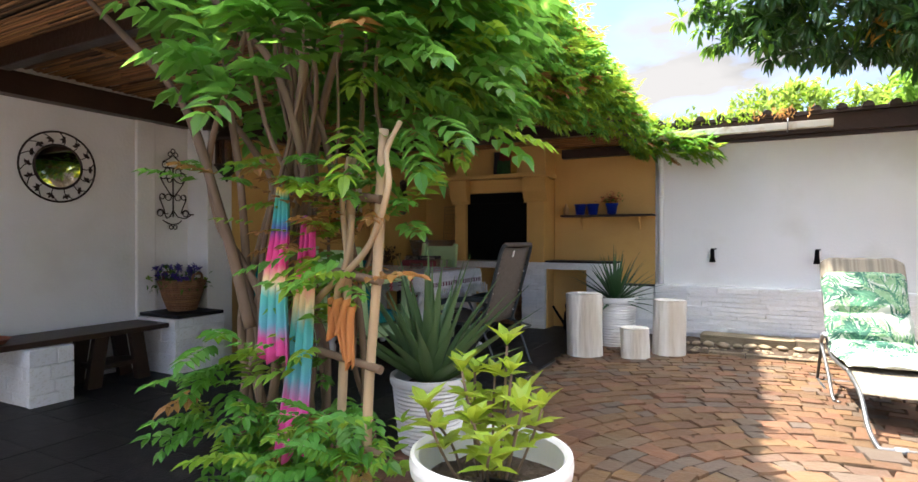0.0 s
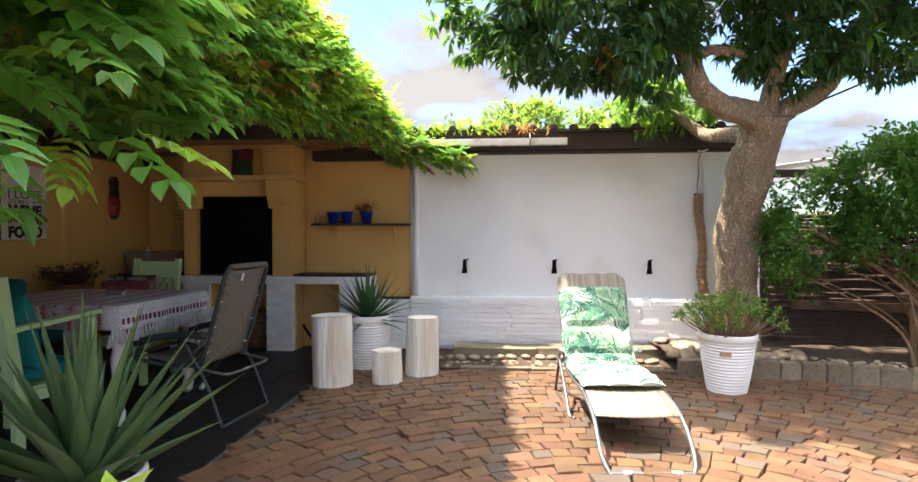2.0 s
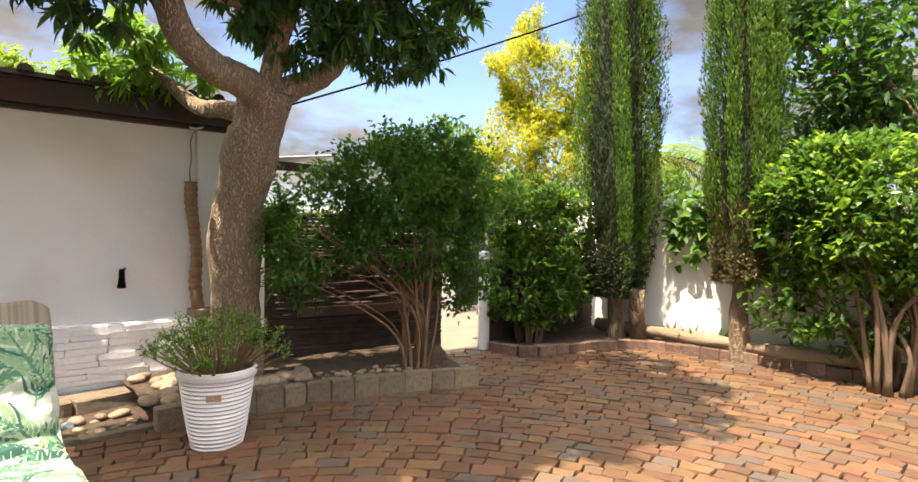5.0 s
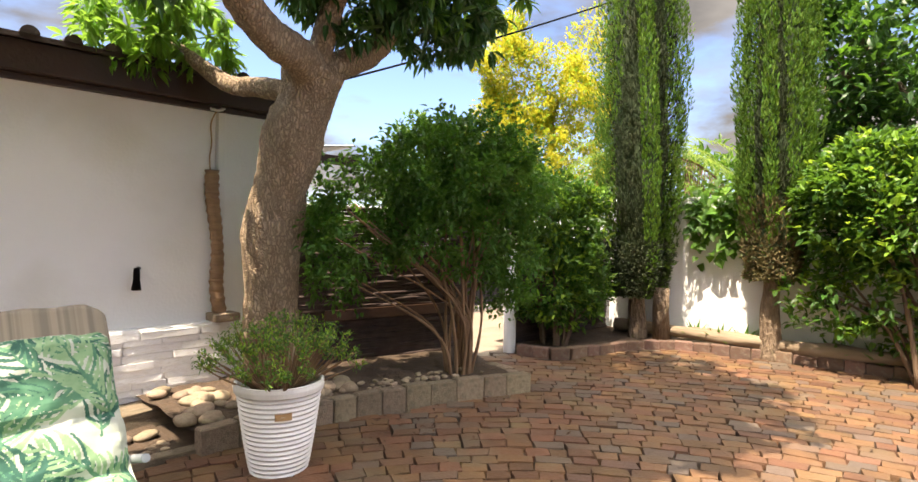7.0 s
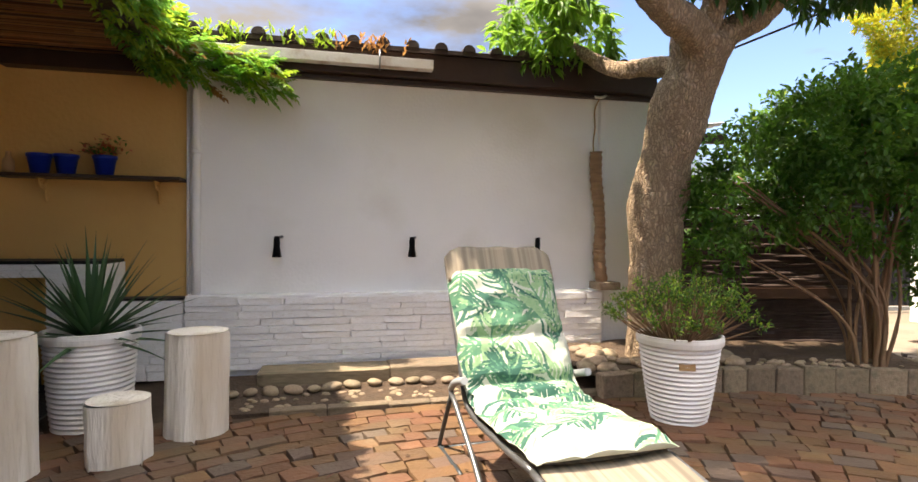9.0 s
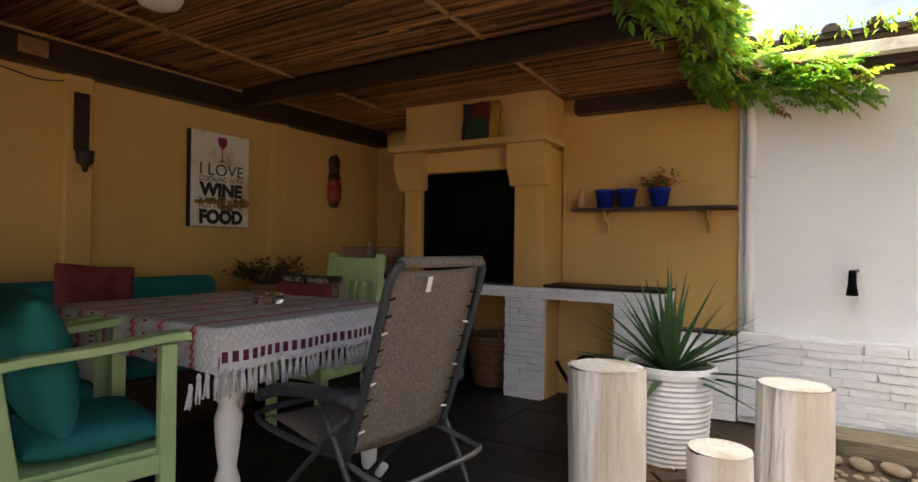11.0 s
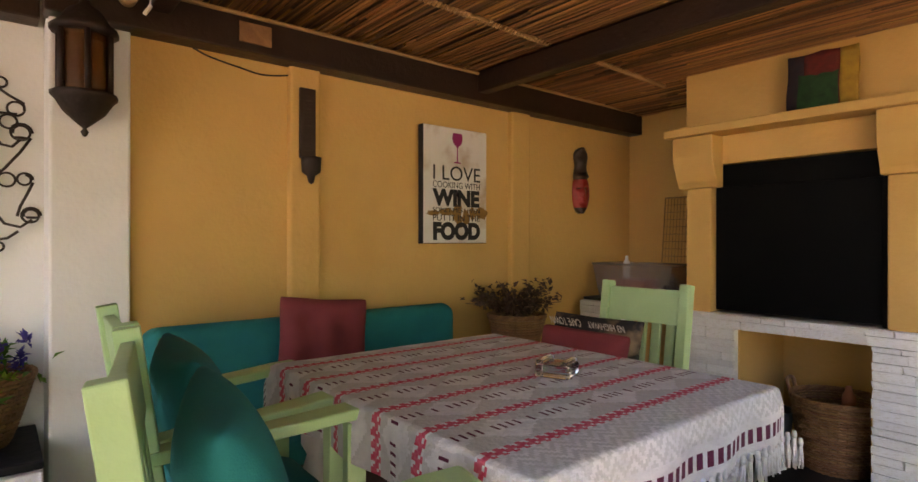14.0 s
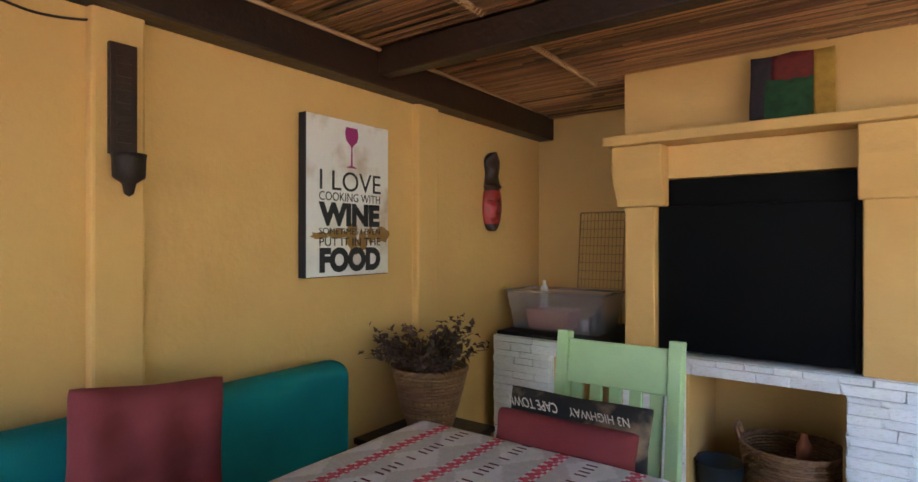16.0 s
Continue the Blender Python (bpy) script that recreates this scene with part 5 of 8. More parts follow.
CLOTHD = mat("plum_dashes", (0.10, 0.012, 0.045), (0.15, 0.022, 0.065), rough=0.9, scale=40, bump=0.4, bscale=160)
cloth = thing("tablecloth", (0, 0, 0), "white woven tablecloth with red stripes and a fringe", "tablecloth")
dx, dy, drop = 0.0085, 0.0085, 0.17
nx, ny = int((TX1 - TX0 + 2 * drop) / dx), int((TY1 - TY0 + 2 * drop) / dy)
cvv, cff, cmm = [], [], []


def hang(a, lo, hi):
    """Where a point of the cloth lies: along the table, then down its side."""
    if a < lo:
        return lo - 0.012 - 0.012 * min(1, (lo - a) / 0.05), lo - a
    if a > hi:
        return hi + 0.012 + 0.012 * min(1, (a - hi) / 0.05), a - hi
    return a, 0.0


for i in range(nx + 1):
    for j in range(ny + 1):
        a, b2 = TX0 - drop + (TX1 - TX0 + 2 * drop) * i / nx, TY0 - drop + (TY1 - TY0 + 2 * drop) * j / ny
        x, dxn = hang(a, TX0, TX1)
        yy, dyn = hang(b2, TY0, TY1)
        down = max(dxn, dyn) + 0.6 * min(dxn, dyn)
        wav = 0.010 * math.sin(b2 * 21 + a * 3) if dxn > dyn else 0.010 * math.sin(a * 19 + 1)
        sw = min(1, down / 0.08)
        x += (math.copysign(1, a - (TX0 + TX1) / 2) * wav * sw) if dxn else 0
        yy += (math.copysign(1, b2 - (TY0 + TY1) / 2) * wav * sw) if dyn else 0
        zz = TZ + 0.010 - down + (0.0025 * noise.noise(Vector((a * 5, b2 * 5, 0))) if not down else 0)
        if 0 < down < 0.02:
            zz += 0.004
        cvv.append((x, yy, zz))
bands = [0.03 + 0.215 * k for k in range(8)]
for i in range(nx):
    a = (i + 0.5) * dx
    for j in range(ny):
        k = i * (ny + 1) + j
        cff.append((k, k + ny + 1, k + ny + 2, k + 1))
        chev = (i + abs(j % 8 - 4)) % 4 < 2
        if a > 1.32:
            mi = 1 if chev and a < 1.545 else 0
        else:
            # white lozenges on the pale grey ground between the red bands
            w = (a - bands[0]) % 0.215
            mi = 4 if abs(w - 0.128) / 0.075 + abs(j % 26 - 13) / 13 > 1 else 0
        for bnd in bands[:-1]:
            q = int((a - bnd) / dx) if a >= bnd else -1
            if 0 <= q < 5:
                mi = 2 if (q in (0, 4) and j % 4 < 2) or (q in (1, 3) and (j + q) % 4 != 0) or q == 2 else 0
            if 0.095 <= a - bnd < 0.130 and a < 1.3 and j % 3 == 0 and (j // 3 * 7 + int(bnd * 40)) % 17 > 3:
                mi = 3
        if 1.575 < a < 1.612:
            mi = 3 if j % 5 < 3 else 0
        cmm.append(mi)
CLOTHL = mat("pale_grey_cotton", (0.62, 0.61, 0.63), (0.52, 0.51, 0.54), rough=0.9, scale=40, bump=0.7, bscale=60, dist=0.01)
cl_ob = raw("cloth", cvv, cff, [CLOTHW, CLOTHG, CLOTHR, CLOTHD, CLOTHL], cloth, mats=cmm, smooth=True)
rs = random.Random(31)
for k in range(40):
    # each tassel: a knot and five loose strands
    yy = TY0 - 0.13 + (TY1 - TY0 + 0.26) * k / 39
    x = TX1 + 0.026 + 0.010 * math.sin(yy * 21)
    z0 = TZ - 0.150 - (0.03 if k in (0, 39) else 0)
    b = bmesh.new()
    tube(b, [(x, yy, z0 + 0.004), (x, yy, z0 - 0.012), (x + 0.001, yy, z0 - 0.022)], [0.006, 0.0095, 0.007], 7)
    long, sway = rs.uniform(0.085, 0.115), rs.uniform(-0.012, 0.012)
    for q in range(5):
        ox, oy = 0.006 * math.cos(q * 1.26), 0.007 * math.sin(q * 1.26)
        tube(b, [(x + ox * 0.5, yy + oy * 0.5, z0 - 0.018), (x + ox, yy + oy + sway * 0.5, z0 - long * 0.55), (x + ox * 1.3 + rs.uniform(-.003, .005), yy + oy * 1.6 + sway, z0 - long * rs.uniform(0.92, 1.05))], [0.0045, 0.0042, 0.0034], 5)
    part("tassel", b, CLOTHW, cloth)
GLASS = bpy.data.materials.new("clear_glass")
GLASS.use_nodes = True
gb = GLASS.node_tree.nodes["Principled BSDF"]
gb.inputs["Roughness"].default_value, gb.inputs["Transmission Weight"].default_value, gb.inputs["IOR"].default_value = 0.03, 1.0, 1.47
ash = thing("ashtray", (-3.10, 5.46, TZ + 0.013), "square clear glass ashtray on the tablecloth", "ashtray", rz=20)
b = boxed((-0.06, -0.06, 0), (0.06, 0.06, 0.045), 0.008)
part("bowl", b, GLASS, ash)
part("rim", boxed((-0.055, -0.055, 0.0455), (-0.03, 0.055, 0.058), 0.004), GLASS, ash)
part("rim", boxed((0.03, -0.055, 0.0455), (0.055, 0.055, 0.058), 0.004), GLASS, ash)

# reclining garden chair
rec = thing("recliner_chair", (-2.085, 5.25, 0), "brown mesh reclining garden chair with charcoal tube frame", "chair", rz=-97)
RH = 0.27
back = [(0, 0.235, 1.135), (0, 0.185, 0.95), (0, 0.10, 0.66), (0, 0.03, 0.45)]
sling(back, RH - 0.03, SLING, rec, "back_sling")
sling([(0, 0.02, 0.44), (0, -0.15, 0.42), (0, -0.45, 0.47), (0, -0.55, 0.46)], RH - 0.03, SLING, rec, "seat_sling")
b = bmesh.new()
tube(b, smooth_path([(-RH, 0.02, 0.43), (-RH, 0.10, 0.66), (-RH, 0.205, 1.02), (-RH + 0.01, 0.237, 1.12), (-RH + 0.05, 0.247, 1.152), (0, 0.249, 1.157), (RH - 0.05, 0.247, 1.152), (RH - 0.01, 0.237, 1.12), (RH, 0.205, 1.02), (RH, 0.10, 0.66), (RH, 0.02, 0.43)], 5), 0.016, 10)
part("back_frame", b, DGREY, rec)
b = bmesh.new()
tube(b, [(-RH + 0.04, 0.249, 1.157), (RH - 0.04, 0.249, 1.157)], 0.021, 12)
part("head_roll", b, SLING, rec)
b = bmesh.new()
tube(b, smooth_path([(-RH, 0.02, 0.43), (-RH, -0.30, 0.43), (-RH, -0.56, 0.48), (0, -0.60, 0.48), (RH, -0.56, 0.48), (RH, -0.30, 0.43), (RH, 0.02, 0.43)], 5), 0.015, 10)
part("seat_frame", b, DGREY, rec)
for s in (-1, 1):
    x = s * (RH + 0.03)
    b = bmesh.new()
    tube(b, smooth_path([(x, 0.10, 0.66), (x, -0.10, 0.66), (x, -0.35, 0.63), (x, -0.50, 0.58)], 4), [0.027] * 13, 10)
    part("armrest", b, DGREY, rec)
    b = bmesh.new()
    tube(b, smooth_path([(x, -0.10, 0.64), (x, 0.10, 0.30), (x, 0.21, 0.03), (x * 0.96, 0.235, 0.015)], 4), 0.012, 8)
    part("rear_leg", b, DGREY, rec)
    b = bmesh.new()
    tube(b, smooth_path([(x, 0.06, 0.60), (x, -0.20, 0.35), (x, -0.52, 0.03), (x * 0.96, -0.55, 0.015)], 4), 0.012, 8)
    part("front_leg", b, DGREY, rec)
    b = bmesh.new()
    tube(b, [(x, -0.40, 0.09), (x, -0.36, 0.14)], 0.022, 8)
    part("foot_clamp", b, WHITE, rec, "white plastic foot")
    for k in range(9):
        t = k / 8
        yy, zz = 0.062 + 0.15 * t, 0.53 + 0.50 * t
        b = bmesh.new()
        tube(b, [(s * (RH - 0.05), yy - 0.004, zz), (s * (RH + 0.005), yy - 0.006, zz - 0.012)], 0.005, 5)
        part("lace", b, WHITE if k % 3 == 0 else BLACK, rec)
b = bmesh.new()
tube(b, smooth_path([(-RH, 0.0, 0.42), (-RH, 0.16, 0.39), (-RH + 0.03, 0.25, 0.38), (0, 0.262, 0.38), (RH - 0.03, 0.25, 0.38), (RH, 0.16, 0.39), (RH, 0.0, 0.42)], 5), 0.011, 8)
part("rear_bow", b, GALV, rec, "grey tube bow")
for yy in (0.235, -0.55):
    b = bmesh.new()
    tube(b, [(-RH * 1.04, yy, 0.015), (RH * 1.04, yy, 0.015)], 0.012, 8)
    part("foot_bar", b, DGREY, rec)
part("label_tag", boxed((-0.012, -0.003, -0.03), (0.012, 0.002, 0.03), 0.001, pose(0.08, 0.246, 1.075, -15)), WHITE, rec, "white cloth tag")

# sign on the ochre wall
SIGNW = mat("chipped_white_board", (0.72, 0.70, 0.66), (0.66, 0.63, 0.57), rough=0.7, scale=5, bump=0.3, stain=(0.42, 0.30, 0.18), stain_scale=6)
INK = mat("black_ink", (0.012, 0.012, 0.012), (0.02, 0.02, 0.02), rough=0.7, bump=0.05)
PURPLE = mat("plum_ink", (0.30, 0.02, 0.14), (0.26, 0.02, 0.12), rough=0.7, bump=0.05)
SPILL = mat("brown_spill", (0.30, 0.16, 0.035), (0.20, 0.10, 0.02), rough=0.6, scale=14, bump=0.1)
SY, SZ, SW, SH = 6.33, 1.715, 0.54, 0.76
sign = thing("wall_sign", (XL + 0.012, SY, SZ), "white wooden sign about cooking with wine, edges chipped", "sign")
sign.rotation_euler = (radians(90), 0, radians(90))
part("board", boxed((-SW / 2, -SH / 2, 0), (SW / 2, SH / 2, 0.05), 0.003), INK, sign, "black painted edge")
part("face", boxed((-SW / 2 + 0.004, -SH / 2 + 0.004, 0.0505), (SW / 2 - 0.002, SH / 2 - 0.002, 0.053), 0.001), SIGNW, sign, "chipped white face")


def line(words, top, bottom, width, bold):
    h = (bottom - top) * SH
    text_mesh(words, h / 0.70, INK, sign, pose(0.006, SH / 2 - bottom * SH, 0.0556), width=width, bold=bold)


line("I LOVE", 0.33, 0.455, 0.40, 0.0)
line("COOKING WITH", 0.468, 0.522, 0.40, 0.0)
line("WINE", 0.54, 0.67, 0.40, 0.008)
line("SOMETIMES I EVEN", 0.692, 0.732, 0.40, 0.0)
line("PUT IT IN THE", 0.752, 0.805, 0.40, 0.0)
line("FOOD", 0.825, 0.958, 0.40, 0.009)
b = bmesh.new()
gl = [(0.0, 0.0), (0.032, 0.0), (0.030, 0.004), (0.006, 0.012), (0.004, 0.10), (0.012, 0.112), (0.034, 0.13), (0.043, 0.155), (0.043, 0.175), (0.037, 0.198)]
vs = [b.verts.new((x + 0.0, yy, 0)) for x, yy in gl] + [b.verts.new((-x, yy, 0)) for x, yy in gl[::-1] if x > 0]
b.faces.new(vs)
g2 = part("wine_glass", b, PURPLE, sign, "plum coloured wine glass")
g2.matrix_basis = pose(0.008, SH / 2 - 0.305 * SH, 0.0556)
rs = random.Random(3)
for x, w, top, bot in ((-0.20, 0.10, -0.10, -0.135), (-0.09, 0.12, -0.085, -0.13), (0.0, 0.08, -0.055, -0.17), (0.07, 0.06, -0.09, -0.20), (0.13, 0.06, -0.08, -0.16), (0.21, 0.10, -0.07, -0.15), (0.02, 0.06, -0.16, -0.21)):
    b = bmesh.new()
    pts = []
    for k in range(18):
        a = 2 * math.pi * k / 18
        q = 1 + 0.25 * rs.uniform(-1, 1)
        pts.append(b.verts.new((x + w / 2 * math.cos(a) * q, (top + bot) / 2 + (top - bot) / 2 * math.sin(a) * q, 0.0)))
    b.faces.new(pts)
    o = part("spill", b, SPILL, sign, "brown painted wine stain")
    o.matrix_basis = pose(0.01, -0.065, 0.0542 + 0.0001 * rs.random())

# carved face mask: one plain shape, a dark head-dress over a red face
b = bmesh.new()
mw, mh = 20, 56
mv = []
for k in range(mh + 1):
    z = -0.27 + 0.535 * k / mh
    half = 0.072 * math.sqrt(max(0.0, 1 - ((z + 0.10) / 0.175) ** 2)) if z < 0.0 else 0.052 + 0.006 * math.sin(z * 40)
    if z > 0.20:
        half *= math.sqrt(max(0.02, 1 - ((z - 0.20) / 0.068) ** 2))
    row = []
    for c in range(mw + 1):
        u = -1 + 2 * c / mw
        x = 0.055 * math.sqrt(max(0.0, 1 - u * u))
        if z < 0.02:
            x += 0.030 * math.exp(-(u / 0.22) ** 2) * math.exp(-((z + 0.11) / 0.035) ** 2)
            x -= 0.016 * math.exp(-((abs(u) - 0.42) / 0.2) ** 2) * math.exp(-((z + 0.065) / 0.016) ** 2)
            x += 0.016 * math.exp(-(u / 0.35) ** 2) * math.exp(-((z + 0.175) / 0.014) ** 2)
            x -= 0.012 * math.exp(-(u / 0.4) ** 2) * math.exp(-((z + 0.195) / 0.008) ** 2)
        else:
            x += 0.012 * math.sin(z * 55) * (1 - u * u) + 0.02 * math.exp(-((z - 0.03) / 0.012) ** 2)
        row.append(b.verts.new((x - 0.012, u * 1.2 * max(half, 0.004), z)))
    mv.append(row)
for p, q in zip(mv, mv[1:]):
    for c in range(mw):
        b.faces.new((p[c], p[c + 1], q[c + 1], q[c]))
b.faces.new([r_[0] for r_ in mv] + [r_[-1] for r_ in mv[::-1]])
bmesh.ops.recalc_face_normals(b, faces=b.faces)
for f_ in b.faces:
    c_ = f_.calc_center_median()
    eye = abs(abs(c_.y) - 0.03) < 0.014 and abs(c_.z + 0.065) < 0.009
    f_.material_index = 1 if -0.225 < c_.z < 0.005 and not eye else 0
RED = mat("red_lacquer", (0.32, 0.018, 0.014), (0.24, 0.012, 0.01), rough=0.4, scale=8, stain=(0.02, 0.015, 0.012), stain_scale=14)
mask = new("carved_mask", mesh_of(b, "carved_mask", [DARKWOOD, RED], True))
mask.matrix_basis = pose(XL + 0.025, 7.67, 1.845, 0, 0, -22)
tagged(mask, "carved dark wooden mask with a red lacquered front", "mask")

# wooden wall sconce
sco = thing("wall_sconce", (XL + 0.047, 5.29, 0), "carved dark wooden wall sconce with a candle cup", "sconce")
part("backboard", boxed((0, -0.045, 1.80), (0.022, 0.045, 2.18), 0.004), DARKWOOD, sco)
for k in range(7):
    part("carving", boxed((0.0225, -0.025, 1.84 + 0.045 * k), (0.03, 0.025, 1.865 + 0.045 * k), 0.003), DARKWOOD, sco)
part("cup", lathe(bmesh.new(), [(0, 1.655), (0.015, 1.665), (0.022, 1.70), (0.05, 1.72), (0.052, 1.78), (0.055, 1.80), (0.045, 1.80), (0.04, 1.75), (0, 1.745)], 18, at=(0.06, 0, 0)), IRON, sco, "tarnished metal cup")

# wrought-iron candle holder
ir = thing("candle_holder", (XW + 0.035, 3.965, 1.305), "wrought-iron wall candle holder with scrolls", "candle holder")
K = 0.00219


def iron(pts, r=0.006, closed=False):
    b = bmesh.new()
    tube(b, [(dxo * K, u * K, v * K) for u, v, dxo in pts], r, 7, closed=closed)
    part("scroll", b, IRON, ir)


def ring(u, v, r, turns=1.0, out=0):
    n = int(16 * turns)
    iron([(u + r * (1 - 0.35 * k / n if turns > 1 else 1) * math.cos(2 * math.pi * turns * k / n), v + r * (1 - 0.35 * k / n if turns > 1 else 1) * math.sin(2 * math.pi * turns * k / n), out) for k in range(n)], 0.005, turns == 1.0)


ring(0, 352, 10)
iron([(0, 275, 0), (0, 55, 0)], 0.007)
iron([(-40, 276, 0), (40, 276, 0)])
iron([(-50, 40, 0), (-25, 26, 0), (0, 21, 0), (25, 26, 0), (42, 40, 0)])
for s in (-1, 1):
    ring(s * 14, 337, 10)
    iron([(s * 3, 330, 0), (s * 28, 312, 0), (s * 50, 300, 0), (s * 52, 285, 0)])
    ring(s * 38, 287, 14)
    ring(s * 26, 260, 14)
    ring(s * 46, 240, 19, 1.6)
    iron([(s * 62, 230, 0), (s * 45, 200, 0), (s * 20, 165, 0), (0, 145, 0)])
    iron([(0, 232, 0), (s * 15, 212, 6), (s * 32, 208, 14), (s * 44, 222, 22)])
    ring(s * 52, 145, 14, 1.3)
    ring(s * 23, 143, 14)
    iron([(s * 66, 140, 0), (s * 56, 115, 0), (s * 45, 90, 0), (s * 40, 70, 0)])
    ring(s * 62, 72, 17, 1.6)
    iron([(0, 85, 0), (s * 20, 55, 5), (s * 45, 48, 20), (s * 62, 62, 34)])
    ring(s * 10, 9, 9)
    for v_, o_ in ((222, 26), (64, 38)):
        b = bmesh.new()
        lathe(b, [(0, 0), (0.022, 0.002), (0.028, 0.01), (0.024, 0.011), (0, 0.006)], 14, at=(o_ * K, s * 46 * K if v_ > 100 else s * 64 * K, v_ * K))
        part("candle_cup", b, IRON, ir)

# round mirror with an iron leaf border
mir = thing("wall_mirror", (XW + 0.012, 2.94, 1.81), "round wall mirror with an iron leaf border", "mirror")
MIRROR = bpy.data.materials.new("mirror_glass")
MIRROR.use_nodes = True
mb = MIRROR.node_tree.nodes["Principled BSDF"]
mb.inputs["Base Color"].default_value, mb.inputs["Metallic"].default_value, mb.inputs["Roughness"].default_value = (0.85, 0.86, 0.86, 1), 1.0, 0.02
b = bmesh.new()
bmesh.ops.create_circle(b, cap_ends=True, radius=0.175, segments=48, matrix=pose(0.012, 0, 0, 0, 90, 0))
part("glass", b, MIRROR, mir)
for rad, th in ((0.18, 0.011), (0.29, 0.008)):
    b = bmesh.new()
    tube(b, [(0.01, rad * math.cos(2 * math.pi * k / 40), rad * math.sin(2 * math.pi * k / 40)) for k in range(40)], th, 8, closed=True)
    part("ring", b, IRON, mir)
lv = Leaves(2)
for k in range(14):
    a = 2 * math.pi * k / 14
    c = Vector((0.012, 0.235 * math.cos(a), 0.235 * math.sin(a)))
    for da in (-0.9, 0, 0.9):
        w = Vector((0, math.cos(a * 2.3 + da), math.sin(a * 2.3 + da)))
        lv.leaf(c, w, 0.042, 0.028, 0, up=(1, 0, 0))
    b = bmesh.new()
    tube(b, smooth_path([(0.01, 0.18 * math.cos(a), 0.18 * math.sin(a)), tuple(c), (0.01, 0.29 * math.cos(a + 0.2), 0.29 * math.sin(a + 0.2))], 4), 0.004, 5)
    part("stem", b, IRON, mir)
lv.put("leaves", IRON, mir)

# hanging lantern
AMBER = bpy.data.materials.new("amber_glass")
AMBER.use_nodes = True
q_ = AMBER.node_tree.nodes["Principled BSDF"]
q_.inputs["Base Color"].default_value, q_.inputs["Roughness"].default_value, q_.inputs["Transmission Weight"].default_value = (0.15, 0.06, 0.015, 1), 0.25, 0.5
lan = thing("lantern", (-4.58, 4.26, 0), "dark metal moroccan lantern with amber glass", "lantern")
b = lathe(bmesh.new(), [(0.075, 1.95), (0.075, 2.19)], 6)
part("glass", b, AMBER, lan)
for k in range(6):
    a = 2 * math.pi * k / 6
    b = bmesh.new()
    tube(b, [(0.08 * math.cos(a), 0.08 * math.sin(a), 1.93), (0.08 * math.cos(a), 0.08 * math.sin(a), 2.21)], 0.009, 6)
    part("corner_bar", b, IRON, lan)
part("lower_dome", lathe(bmesh.new(), [(0.0, 1.775), (0.006, 1.78), (0.012, 1.795), (0.005, 1.81), (0.02, 1.825), (0.06, 1.87), (0.085, 1.92), (0.098, 1.935), (0.098, 1.95), (0.07, 1.952)], 12), IRON, lan)
part("upper_dome", lathe(bmesh.new(), [(0.07, 2.19), (0.10, 2.195), (0.10, 2.215), (0.08, 2.235), (0.05, 2.29), (0.02, 2.315), (0.012, 2.34), (0.0, 2.345)], 12), IRON, lan)
b = bmesh.new()
tube(b, [(0, 0, 2.34), (0, 0, 2.43)], 0.004, 6)
part("chain", b, IRON, lan)
lan.scale = (1.22, 1.22, 1.0)
pl_ = thing("clothes_pulley", (-4.60, 4.42, 2.40), "small white and wooden pulley on the beam", "pulley")
b = bmesh.new()
tube(b, [(-0.035, 0, 0), (0.035, 0, 0)], 0.035, 14)
part("wheel", b, CANE, pl_)
b = bmesh.new()
tube(b, smooth_path([(0, 0.02, 0.05), (0, 0.07, 0.06), (0, 0.09, 0.0), (0, 0.06, -0.06)], 4), 0.009, 7)
part("hook", b, WHITE, pl_)
vent = thing("beam_plate", (XL + 0.132, 4.98, 2.38), "small woven reed plate nailed to the beam", "plate")
part("plate", boxed((0, -0.08, -0.05), (0.012, 0.08, 0.05), 0.002), WICKER, vent)
wcab = thing("wall_cable", (XL + 0.012, 0, 0), "thin dark cable sagging under the beam", "cable")
b = bmesh.new()
tube(b, smooth_path([(0, 4.72, 2.29), (0, 4.80, 2.262), (0.004, 4.95, 2.235), (0.004, 5.06, 2.222), (0.0, 5.19, 2.243), (0, 5.24, 2.27)], 5), 0.0045, 6)
part("cable", b, IRON, wcab)

# ceiling lamp
lamp = thing("ceiling_lamp", (-3.34, 4.98, 0), "round white glass ceiling lamp, switched off", "lamp")
part("shade", lathe(bmesh.new(), [(0, 2.335), (0.05, 2.34), (0.09, 2.36), (0.108, 2.39), (0.11, 2.42), (0.10, 2.445), (0.08, 2.455)], 32), POTW, lamp, "milky glass dome")
part("fitting", lathe(bmesh.new(), [(0.085, 2.452), (0.09, 2.50), (0, 2.50)], 24), WHITE, lamp)


